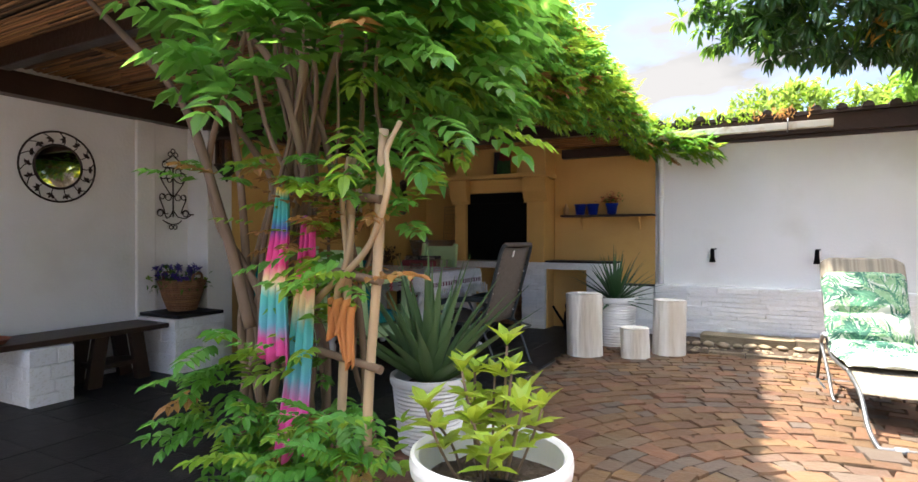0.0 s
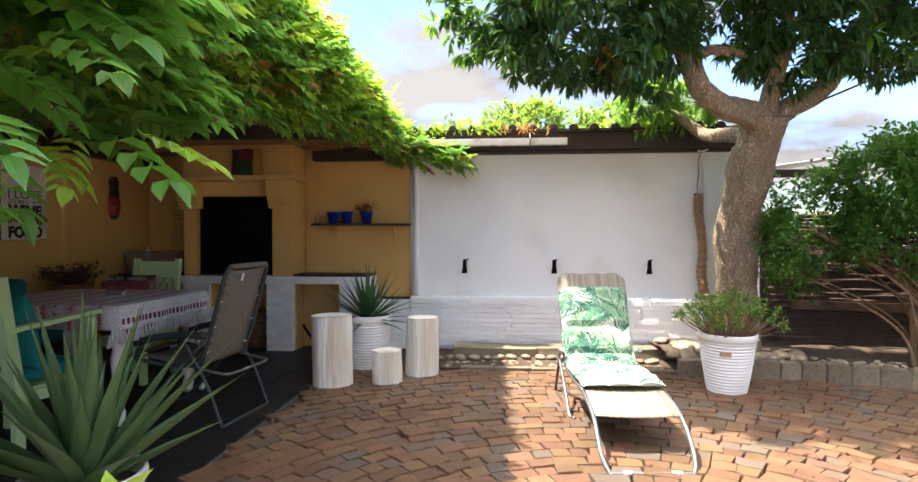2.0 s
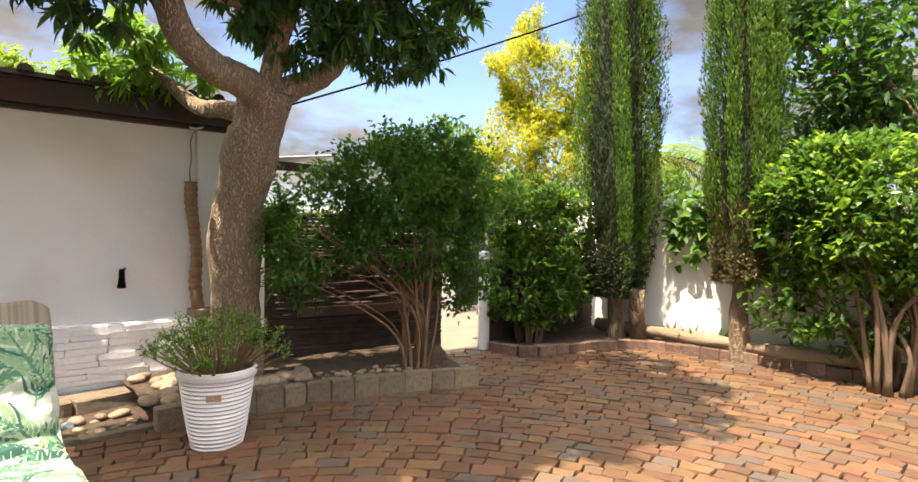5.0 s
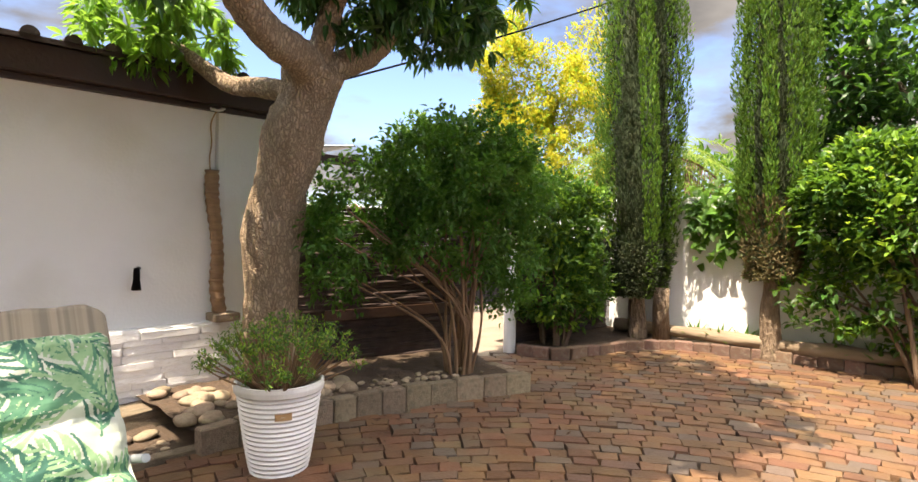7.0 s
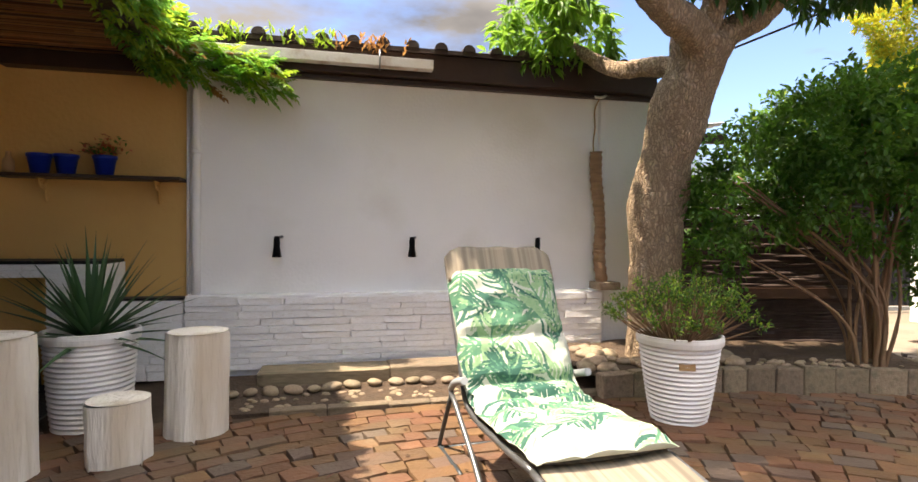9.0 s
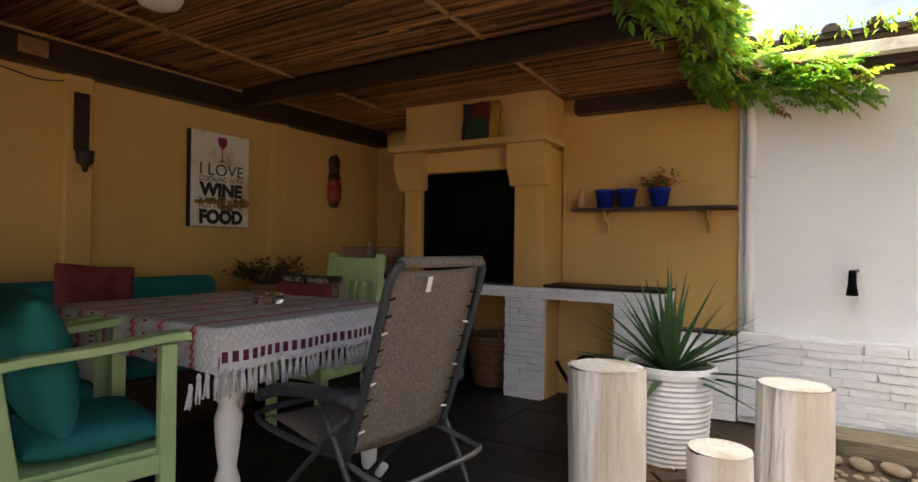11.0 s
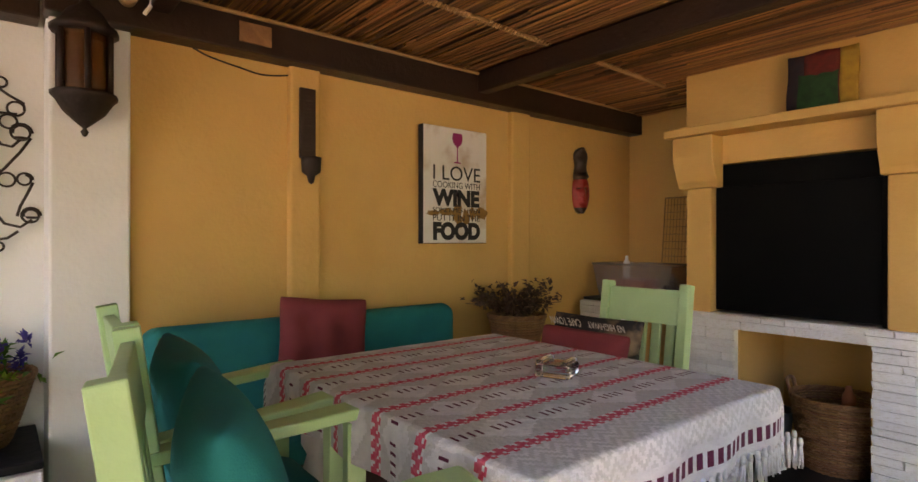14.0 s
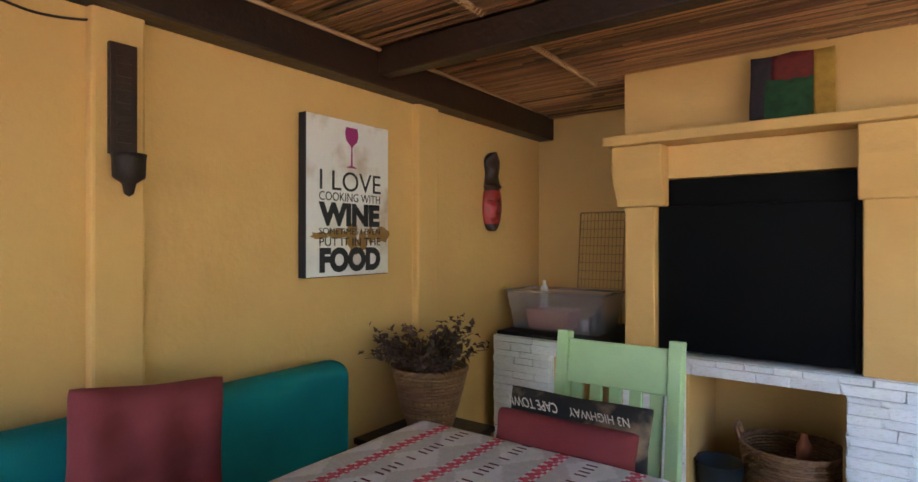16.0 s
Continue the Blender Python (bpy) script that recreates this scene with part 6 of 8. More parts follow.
# wicker baskets
def basket(at, h, r0, r1, label, rz=0, hoop=False):
    bk = thing("wicker_basket", at, label, "basket", rz=rz)
    rows, n = int(h / 0.016), 30
    v = bmesh.new()
    for k in range(rows):
        t = k / (rows - 1)
        r = r0 + (r1 - r0) * t ** 0.8
        pts = []
        for j in range(n * 2):
            a = 2 * math.pi * j / (n * 2)
            w = r + 0.006 * math.cos(math.pi * (j + k))
            pts.append((w * math.cos(a), w * math.sin(a), 0.008 + h * t))
        tube(v, pts, 0.0085, 4, closed=True)
    part("weave", v, WICKER, bk)
    for j in range(n):
        a = 2 * math.pi * j / n
        s = bmesh.new()
        tube(s, [(r0 * math.cos(a), r0 * math.sin(a), 0), ((r0 + r1) / 2 * 1.02 * math.cos(a), (r0 + r1) / 2 * 1.02 * math.sin(a), h * 0.48), (r1 * math.cos(a), r1 * math.sin(a), h)], 0.006, 4)
        part("stake", s, WICKER, bk)
    rm = bmesh.new()
    for sh in (0, math.pi):
        tube(rm, [(r1 * math.cos(2 * math.pi * j / 60) * (1 + 0.02 * math.cos(j * 1.5 + sh)), r1 * math.sin(2 * math.pi * j / 60) * (1 + 0.02 * math.cos(j * 1.5 + sh)), h + 0.01 * math.sin(j * 1.5 + sh)) for j in range(60)], 0.010, 5, closed=True)
    part("rim", rm, WICKER, bk)
    part("bottom", lathe(bmesh.new(), [(0, 0.004), (r0, 0.002)], 20), WICKER, bk)
    if hoop:
        for s_ in (-1, 1):
            hb = bmesh.new()
            tube(hb, smooth_path([(s_ * r1, -0.05, h), (s_ * (r1 + 0.02), -0.04, h + 0.07), (s_ * (r1 + 0.02), 0.04, h + 0.07), (s_ * r1, 0.05, h)], 5), 0.012, 6, wob=0.3)
            part("handle", hb, WICKER, bk)
    return bk


basket((-4.77, 3.90, 0.526), 0.28, 0.115, 0.205, "brown wicker basket on the brick plinth", hoop=True)
fl = thing("violet_flowers", (-4.78, 3.89, 0.70), "violet-blue artificial flowers in the basket", "flowers")
lv, rs = Leaves(17), random.Random(17)
for k in range(40):
    c = Vector((rs.gauss(0, 0.13), rs.gauss(0, 0.13), rs.uniform(0.10, 0.24)))
    c.x, c.y = max(-.2, min(.2, c.x)), max(-.2, min(.19, c.y))
    kind = 0 if rs.random() < 0.68 else (1 if rs.random() < 0.75 else 2)
    for j in range(16):
        lv.leaf(c + rnd_dir(rs) * 0.012, rnd_dir(rs, 0.5), rs.uniform(0.03, 0.05), rs.uniform(0.014, 0.024), kind)
for k in range(160):
    c = Vector((rs.gauss(0, 0.11), rs.gauss(0, 0.11), rs.uniform(0.02, 0.18)))
    lv.leaf(c, rnd_dir(rs, 0.3), rs.uniform(0.04, 0.08), rs.uniform(0.02, 0.03), 1)
bl_ = lv.put("flower_mass", [BLOOM_BLUE, LEAF_SHRUB, LEAF_YOUNG], fl)
bl_["kind"] = "stuff"
st = thing("side_table", (-4.46, 6.60, 0), "small dark wooden side table by the bench", "table")
part("top", boxed((-0.22, -0.28, 0.52), (0.24, 0.28, 0.55), 0.006), DARKWOOD, st)
for x in (-0.18, 0.20):
    for yy in (-0.24, 0.24):
        part("leg", boxed((x - 0.025, yy - 0.025, 0), (x + 0.025, yy + 0.025, 0.52), 0.004), DARKWOOD, st)
basket((-4.46, 6.64, 0.551), 0.31, 0.095, 0.185, "brown wicker basket on the side table")
dr = thing("dried_flowers", (-4.46, 6.62, 0.83), "dried brown leaf sprigs in the basket", "dried flowers")
lv, rs, tw = Leaves(19), random.Random(19), bmesh.new()
for k in range(48):
    az, ro = rs.uniform(0, 6.283), rs.uniform(0.1, 0.43)
    p2 = Vector((ro * math.cos(az) * 0.75, ro * math.sin(az), 0.04 + rs.uniform(0.0, 0.19) - 0.10 * (ro - 0.2)))
    tw = bmesh.new()
    tube(tw, [(0.05 * math.cos(az), 0.05 * math.sin(az), -0.02), tuple(p2 * 0.55 + Vector((0, 0, 0.04))), tuple(p2)], 0.003, 4)
    part("stem", tw, SHRUBW, dr)
    for j in range(20):
        q = p2 * rs.uniform(0.3, 1.05)
        lv.leaf(q + rnd_dir(rs) * 0.015 + Vector((0, 0, 0.03)), rnd_dir(rs, 0.2), rs.uniform(0.025, 0.05), rs.uniform(0.022, 0.04), 0)
dl_ = lv.put("leaves", [LEAF_DRY], dr)
dl_["kind"] = "stuff"
basket((-2.99, CF + 0.30, 0.0), 0.42, 0.17, 0.24, "tall wicker basket of firelighters under the hearth", hoop=True)
bkt = thing("bucket", (-3.32, CF + 0.20, 0.0), "dark grey enamel bucket under the hearth", "bucket")
part("body", lathe(bmesh.new(), [(0, 0.005), (0.09, 0), (0.125, 0.30), (0.132, 0.305), (0.12, 0.30), (0.088, 0.02), (0, 0.02)], 28), DGREY, bkt)
bt = thing("spray_bottle", (-2.93, CF + 0.30, 0.30), "brown bottle standing in the wicker basket", "bottle")
part("body", lathe(bmesh.new(), [(0, 0), (0.035, 0), (0.037, 0.14), (0.02, 0.17), (0.015, 0.20), (0, 0.2)], 16), TERRA, bt)

# plastic box of kitchen things and grill rack on the worktop
CLEAR = bpy.data.materials.new("milky_plastic")
CLEAR.use_nodes = True
q_ = CLEAR.node_tree.nodes["Principled BSDF"]
q_.inputs["Base Color"].default_value, q_.inputs["Roughness"].default_value, q_.inputs["Transmission Weight"].default_value = (0.86, 0.84, 0.83, 1), 0.2, 0.9
tub = thing("storage_box", (-4.31, 7.88, 0.913), "clear plastic storage box of kitchen things", "box")
b = bmesh.new()
w0, w1, d0, d1, hh = 0.30, 0.345, 0.15, 0.18, 0.26
lo = [b.verts.new((sx_ * w0, sy_ * d0, 0.004)) for sx_, sy_ in ((-1, -1), (1, -1), (1, 1), (-1, 1))]
hi = [b.verts.new((sx_ * w1, sy_ * d1, hh)) for sx_, sy_ in ((-1, -1), (1, -1), (1, 1), (-1, 1))]
b.faces.new(lo)
for k in range(4):
    b.faces.new((lo[k], lo[(k + 1) % 4], hi[(k + 1) % 4], hi[k]))
sol = part("body", b, CLEAR, tub)
md = sol.modifiers.new("thick", "SOLIDIFY")
md.thickness = 0.003
b = bmesh.new()
tube(b, [(-w1, -d1, hh), (w1, -d1, hh), (w1, d1, hh), (-w1, d1, hh)], 0.008, 6, closed=True)
part("rim", b, CLEAR, tub)
PINK = mat("pink_plastic", (0.62, 0.22, 0.20), (0.58, 0.20, 0.18), rough=0.4, bump=0.05)
tray = thing("pink_tray", (-4.38, 7.86, 0.922), "pink plastic tray inside the storage box", "tray")
b = boxed((-0.16, -0.10, 0), (0.16, 0.10, 0.13), 0.01)
for v in b.verts:
    if v.co.z < 0.06:
        v.co.x *= 0.85
part("body", b, PINK, tray)
for x, h_, m_ in ((-4.11, 0.10, BLACK), (-4.06, 0.16, IRON), (-4.16, 0.07, WHITE)):
    uo = thing("jar", (x, 7.88, 0.922), "small dark kitchen jar in the storage box", "jar")
    part("body", lathe(bmesh.new(), [(0, 0), (0.025, 0), (0.026, h_ * 0.8), (0.015, h_), (0, h_)], 12), m_, uo)
br = thing("bottle", (-4.47, 7.90, 1.055), "small bottle with a white cap in the box", "bottle")
part("body", lathe(bmesh.new(), [(0, 0), (0.026, 0), (0.026, 0.13), (0.012, 0.15), (0.012, 0.18), (0, 0.181)], 12), POTW, br)
rack = thing("grill_rack", (-4.25, YB - 0.06, 0.913), "brass wire grill rack leaning on the wall", "rack")
for k in range(13):
    x = -0.17 + 0.34 * k / 12
    b = bmesh.new()
    tube(b, [(x, -0.03, 0.0), (x, 0.05, 0.80)], 0.0022 if k not in (0, 12) else 0.005, 4)
    part("bar", b, BRASS, rack)
for k in range(27):
    if k % 2 == 0:
        t = k / 26
        b = bmesh.new()
        tube(b, [(-0.17, -0.033 + 0.08 * t, 0.80 * t + 0.005), (0.17, -0.033 + 0.08 * t, 0.80 * t + 0.005)], 0.0024 if k not in (0, 26) else 0.005, 4)
        part("wire", b, BRASS, rack)

# painted bag on the mantel
pic = thing("painted_canvas", (-2.95, YF - 0.06, 2.086), "soft canvas painted red, green, yellow and black", "canvas")
cols = [((-0.185, -0.09), mat("black_paint", (0.02, 0.018, 0.03), (0.05, 0.025, 0.03), rough=0.8, scale=18)), ((-0.09, 0.085), mat("red_paint", (0.18, 0.018, 0.014), (0.09, 0.014, 0.011), rough=0.8, scale=22)), ((0.085, 0.17), mat("yellow_paint", (0.38, 0.22, 0.025), (0.26, 0.14, 0.02), rough=0.8, scale=25))]
for (x0, x1), m_ in cols:
    b = bmesh.new()
    bmesh.ops.create_grid(b, x_segments=6, y_segments=8, size=0.5)
    for v in b.verts:
        x, z_ = x0 + (x1 - x0) * (v.co.x + 0.5), 0.32 * (v.co.y + 0.5)
        v.co = Vector((x * (1 - 0.06 * z_), -0.03 + 0.06 * z_ - 0.03 * math.cos(x * 8) + 0.008 * math.sin(z_ * 25 + x * 20), z_ - 0.01 * abs(math.sin(x * 16)) * (z_ > 0.3)))
    o = part("panel", b, m_, pic, smooth=True)
    md = o.modifiers.new("thick", "SOLIDIFY")
    md.thickness = 0.02
gp2 = mat("green_paint", (0.015, 0.07, 0.02), (0.008, 0.03, 0.01), rough=0.8, scale=25)
b = bmesh.new()
bmesh.ops.create_grid(b, x_segments=8, y_segments=8, size=0.5)
for v in b.verts:
    x, z_ = -0.115 + 0.20 * (v.co.x + 0.5), (0.185 + 0.02 * noise.noise(v.co * 9)) * (v.co.y + 0.5)
    v.co = Vector((x, -0.038 + 0.06 * z_ - 0.03 * math.cos(x * 8) + 0.008 * math.sin(z_ * 25 + x * 20) - 0.012, z_))
part("panel", b, gp2, pic)

# terracotta trays at the end of the bench
tr = thing("plant_saucer", (-4.72, 2.30, 0.463), "stacked orange terracotta saucers on the bench", "saucer")
part("dish", lathe(bmesh.new(), [(0, 0.002), (0.13, 0.0), (0.16, 0.035), (0.165, 0.036), (0.15, 0.03), (0, 0.008)], 28), TERRA, tr)
tp = thing("flower_pot", (-4.74, 2.16, 0.50), "small plain terracotta flower pot on the saucer", "plant pot")
part("body", lathe(bmesh.new(), [(0, 0), (0.07, 0), (0.095, 0.12), (0.105, 0.122), (0.106, 0.15), (0.09, 0.15), (0.085, 0.1), (0, 0.09)], 24), TERRA, tp)

# ---- vine over the pergola ----
vine = thing("wisteria_vine", (-0.17, 0, 0), "old wisteria with twisted stems climbing over the pergola", "vine")
rs = random.Random(41)
stems = [
    [(-1.62, 2.05, 0.0), (-1.63, 2.04, 0.19), (-1.6, 2.04, 0.59), (-1.5, 2.03, 0.79), (-1.57, 2.03, 1.05), (-1.6, 2.02, 1.47), (-1.65, 2.02, 1.71), (-1.68, 2.01, 1.99), (-1.74, 2.01, 2.23), (-1.79, 2.0, 2.39)],
    [(-1.47, 2.1, 0.01), (-1.5, 2.1, 0.19), (-1.63, 2.1, 0.49), (-1.69, 2.1, 0.87), (-1.59, 2.1, 1.16), (-1.5, 2.1, 1.44), (-1.63, 2.1, 1.62), (-1.77, 2.1, 1.78), (-1.88, 2.1, 2.08), (-2.0, 2.1, 2.45)],
    [(-1.48, 2.0, 0.06), (-1.44, 1.99, 0.4), (-1.37, 1.99, 0.69), (-1.42, 1.98, 0.96), (-1.55, 1.98, 1.13), (-1.67, 1.97, 1.28), (-1.73, 1.97, 1.51), (-1.66, 1.96, 1.72), (-1.5, 1.96, 2.03), (-1.42, 1.95, 2.28)],
    [(-1.44, 2.15, 0.0), (-1.45, 2.13, 0.4), (-1.38, 2.11, 0.85), (-1.44, 2.09, 1.24), (-1.35, 2.06, 1.59), (-1.27, 2.04, 1.93), (-1.39, 2.02, 2.08), (-1.5, 2.0, 2.23)],
    [(-1.5, 2.08, 0.01), (-1.46, 2.07, 0.32), (-1.58, 2.06, 0.75), (-1.47, 2.04, 1.07), (-1.26, 2.03, 1.4), (-1.31, 2.02, 1.7), (-1.42, 2.0, 1.94), (-1.57, 1.99, 2.07), (-1.77, 1.98, 2.28)],
    [(-1.42, 2.2, 0.0), (-1.39, 2.2, 0.49), (-1.49, 2.2, 1.04), (-1.38, 2.2, 1.49), (-1.29, 2.2, 1.85), (-1.16, 2.2, 2.14), (-1.07, 2.2, 2.31)],
    [(-1.46, 1.95, 0.87), (-1.56, 1.94, 1.17), (-1.77, 1.93, 1.68), (-1.94, 1.92, 1.9), (-2.27, 1.91, 2.17), (-2.48, 1.9, 2.34)],
]
for k, s in enumerate(stems):
    b = bmesh.new()
    p = smooth_path(s, 8)
    r0 = rs.uniform(0.016, 0.024)
    tube(b, p, [r0 * (1.15 - 0.55 * i / len(p)) for i in range(len(p))], 9, wob=0.35)
    part("stem", b, VINEW, vine)
for k in range(15):
    x, yy = rs.uniform(-1.46, -1.1), rs.uniform(1.92, 2.25)
    s = [(x, yy, rs.uniform(0, 0.5))]
    while s[-1][2] < 2.5:
        s.append((s[-1][0] + rs.uniform(-0.13, 0.09), s[-1][1] + rs.uniform(-0.06, 0.06), s[-1][2] + rs.uniform(0.25, 0.45)))
    b = bmesh.new()
    p = smooth_path(s, 5)
    r0 = rs.uniform(0.006, 0.016)
    tube(b, p, [r0 * (1.1 - 0.5 * i / len(p)) for i in range(len(p))], 6, wob=0.3)
    part("stem", b, VINEW, vine)
# limbs that reach out under the leaves towards the yard
for s, r0 in (([(-1.0, 1.95, 0.85), (-0.98, 1.9, 1.05), (-0.83, 1.88, 1.2), (-0.74, 1.86, 1.38), (-0.76, 1.88, 1.5), (-0.72, 1.9, 1.6)], 0.0115),
              ([(-1.0, 1.93, 1.02), (-0.94, 1.9, 1.15), (-0.96, 1.9, 1.35), (-0.93, 1.9, 1.5)], 0.012),
              ([(-1.25, 1.98, 0.85), (-1.1, 1.93, 1.0), (-0.95, 1.9, 1.12), (-0.9, 1.88, 1.3)], 0.013),
              ([(-1.3, 1.7, 2.5), (-1.0, 1.75, 2.3), (-0.9, 1.8, 2.0)], 0.012)):
    b = bmesh.new()
    p = smooth_path(s, 6)
    tube(b, p, [r0 * (1.1 - 0.4 * i / len(p)) for i in range(len(p))], 8, wob=0.25)
    part("stem", b, POLE, vine)

lv = Leaves(43)
rs = random.Random(43)


def vine_spray(at, way, scale=1.0, young=0.2, rust=0.02):
    q = rs.random()
    mi = 2 if q < rust else (1 if q < rust + young else 0)
    lv.pinnate(at, way, rs.uniform(0.22, 0.34) * scale, rs.randint(4, 6), rs.uniform(0.075, 0.105) * scale, rs.uniform(0.040, 0.052) * scale, mi, up=(rs.uniform(-.25, .25), rs.uniform(-.25, .25), 1), droop=rs.uniform(0.1, 0.55), broad=True)


# the mass at the corner by the ladder: an uneven mound
for k in range(820):
    a, e = rs.uniform(0, 6.283), rs.gauss(0, 0.55)
    rad = rs.uniform(0.55, 1.0) ** 0.5
    c = Vector((-1.15 + 0.52 * rad * math.cos(a) * math.cos(e), 2.35 + 0.75 * rad * math.sin(a) * math.cos(e), 2.12 + 0.62 * rad * math.sin(e)))
    c += Vector((noise.noise(c * 2.1), noise.noise(c * 2.1 + Vector((7, 0, 0))), noise.noise(c * 2.1 + Vector((0, 9, 0))))) * 0.25
    if c.z < 1.78 + 0.25 * noise.noise(c * 3) or (c.x > -0.55 and c.y < 1.6) or (c.x < -1.12 and c.y < 2.3 and rs.random() < 0.84):
        continue
    out = Vector((math.cos(a), math.sin(a), rs.uniform(-0.2, 0.5)))
    vine_spray(c, out + rnd_dir(rs) * 0.4, 1.12, 0.10)
# along the pergola's open edge and over its top
for k in range(3500):
    yy = rs.uniform(2.2, 8.1)
    t = (yy - 2.2) / 5.9
    top = 3.15 - 0.55 * t + 0.22 * noise.noise(Vector((yy * 1.6, 0, 3)))
    low = min(2.38, 1.96 + 0.13 * (yy - 3.2)) + 0.13 * noise.noise(Vector((yy * 2.3, 4, 0)))
    z = rs.uniform(low, top)
    bulge = 0.34 * math.sin(math.pi * min(1, max(0, (z - low) / max(0.05, top - low))) ** 0.8) * (1 - 0.45 * t)
    x = -1.14 + bulge * rs.uniform(0.1, 0.9) + 0.12 * noise.noise(Vector((yy * 2, z * 2, 0)))
    vine_spray((x, yy, z), Vector((rs.uniform(0.1, 1.0), rs.uniform(-0.7, 0.7), rs.uniform(-0.5, 0.7))), rs.uniform(0.6, 0.85), 0.45 + 0.2 * t, 0.03 + 0.05 * t)
for k in range(1300):
    x, yy = rs.uniform(-4.6, -1.2), rs.uniform(1.6, 8.2)
    vine_spray((x, yy, 2.92 + 0.25 * rs.random() + 0.15 * noise.noise(Vector((x, yy, 0)))), rnd_dir(rs, 0.5), 0.95, 0.35)
# thick unseen cover above the corner, added to shade the leaves below
for k in range(330):
    x, yy = rs.uniform(-2.7, -0.85), rs.uniform(1.2, 3.0)
    if (x + 0.85) ** 2 + (yy - 1.2) ** 2 < 0.2:
        continue
    vine_spray((x, yy, 2.80 + 0.30 * rs.random() + 0.1 * noise.noise(Vector((x * 2, yy * 2, 0)))), rnd_dir(rs, 0.3), 1.0, 0.3)
# shoots over the gutter
for k in range(260):
    t = rs.random()
    x = -1.15 + 0.95 * t ** 1.4
    z = 2.50 - 0.20 * t + rs.uniform(-0.20, 0.16) * (1 - 0.5 * t)
    vine_spray((x, YW - rs.uniform(0.10, 0.40), z), Vector((rs.uniform(0.2, 1), rs.uniform(-0.6, 0.2), rs.uniform(-0.7, 0.6))), rs.uniform(0.45, 0.7), 0.5, 0.03)
for k in range(46):
    x = rs.uniform(-1.1, 0.2) if k < 34 else rs.uniform(0.2, 0.8)
    for j in range(5):
        lv.leaf((x + rs.gauss(0, .02), YW - 0.20 + rs.gauss(0, .02), 2.56 + 0.025 * j), (rs.uniform(-1, 1), rs.uniform(-1, .5), rs.uniform(0.6, 1.6)), rs.uniform(0.05, 0.08), rs.uniform(0.02, 0.03), 1 if k < 34 else 2)
# low leaves about the stems and ladder
for k in range(640):
    c = Vector((rs.uniform(-1.52, -0.75), rs.uniform(1.72, 2.1), rs.uniform(0.05, 1.5)))
    if noise.noise(c * 2.4) < -0.05 and c.z > 0.45:
        continue
    if (-1.35 < c.x < -1.1 and 0.45 < c.z < 1.4 and c.y < 1.93) or (-1.08 < c.x < -0.72 and 0.66 < c.z < 1.06):
        continue
    vine_spray(c, Vector((rs.uniform(-0.8, 1), rs.uniform(-1, 0.1), rs.uniform(-0.2, 0.4))), rs.uniform(0.55, 0.8), 0.35, 0.10 if c.z > 0.9 else 0.03)
for k in range(26):
    c = Vector((rs.uniform(-1.3, -0.95), rs.uniform(1.82, 2.0), rs.uniform(1.15, 1.42)))
    vine_spray(c, Vector((rs.uniform(-0.8, 0.8), rs.uniform(-1, 0.1), rs.uniform(-0.3, 0.3))), 0.55, 0.2, 0.75)
# hanging fronds beside the ladder
for k in range(26):
    c = Vector((rs.uniform(-1.0, -0.6), rs.uniform(1.85, 2.4), rs.uniform(1.5, 1.9)))
    vine_spray(c, Vector((rs.uniform(0.2, 1), rs.uniform(-.6, .8), rs.uniform(-0.6, 0.1))), rs.uniform(0.8, 1.05), 0.35, 0.0)
lv.put("foliage", [LEAF_VINE, LEAF_YOUNG, LEAF_RUST], vine, "green feather leaves with yellow young tips")

# pole ladder the vine climbs on
lad = thing("pole_ladder", (-0.155, 0, 0), "rustic ladder of peeled poles among the vine", "ladder")
for pts, r in (([(-0.86, 1.9, 0.0), (-0.87, 1.9, 0.6), (-0.83, 1.9, 1.1), (-0.80, 1.9, 1.58)], 0.0175), ([(-1.03, 1.93, 0.0), (-1.0, 1.93, 0.7), (-0.97, 1.93, 1.2), (-0.955, 1.93, 1.5)], 0.0165)):
    b = bmesh.new()
    tube(b, smooth_path(pts, 8), r, 10, wob=0.25)
    part("pole", b, POLE, lad)
for z in (0.22, 0.52, 0.80, 1.09, 1.36):
    b = bmesh.new()
    tube(b, smooth_path([(-1.13, 1.905, z + 0.03), (-1.0, 1.90, z + 0.015), (-0.80, 1.885, z - 0.01)], 4), 0.0145, 8, wob=0.3)
    part("rung", b, VINEW, lad, "brown round rung")

# tie-dyed scarf and orange cloth
TIE = bpy.data.materials.new("tie_dye_cotton")
TIE.use_nodes = True
tn, tl = TIE.node_tree.nodes, TIE.node_tree.links
tuv = tn.new("ShaderNodeTexCoord")
tsep = tn.new("ShaderNodeSeparateXYZ")
tns = tn.new("ShaderNodeTexNoise")
tns.inputs["Scale"].default_value = 9.0
tad = tn.new("ShaderNodeMath")
tad.operation = "MULTIPLY_ADD"
tad.inputs[1].default_value = 0.10
trm = tn.new("ShaderNodeValToRGB")
tl.new(tuv.outputs["UV"], tsep.inputs[0]); tl.new(tuv.outputs["UV"], tns.inputs["Vector"])
tl.new(tns.outputs["Fac"], tad.inputs[0]); tl.new(tsep.outputs[1], tad.inputs[2]); tl.new(tad.outputs[0], trm.inputs[0])
els = trm.color_ramp.elements
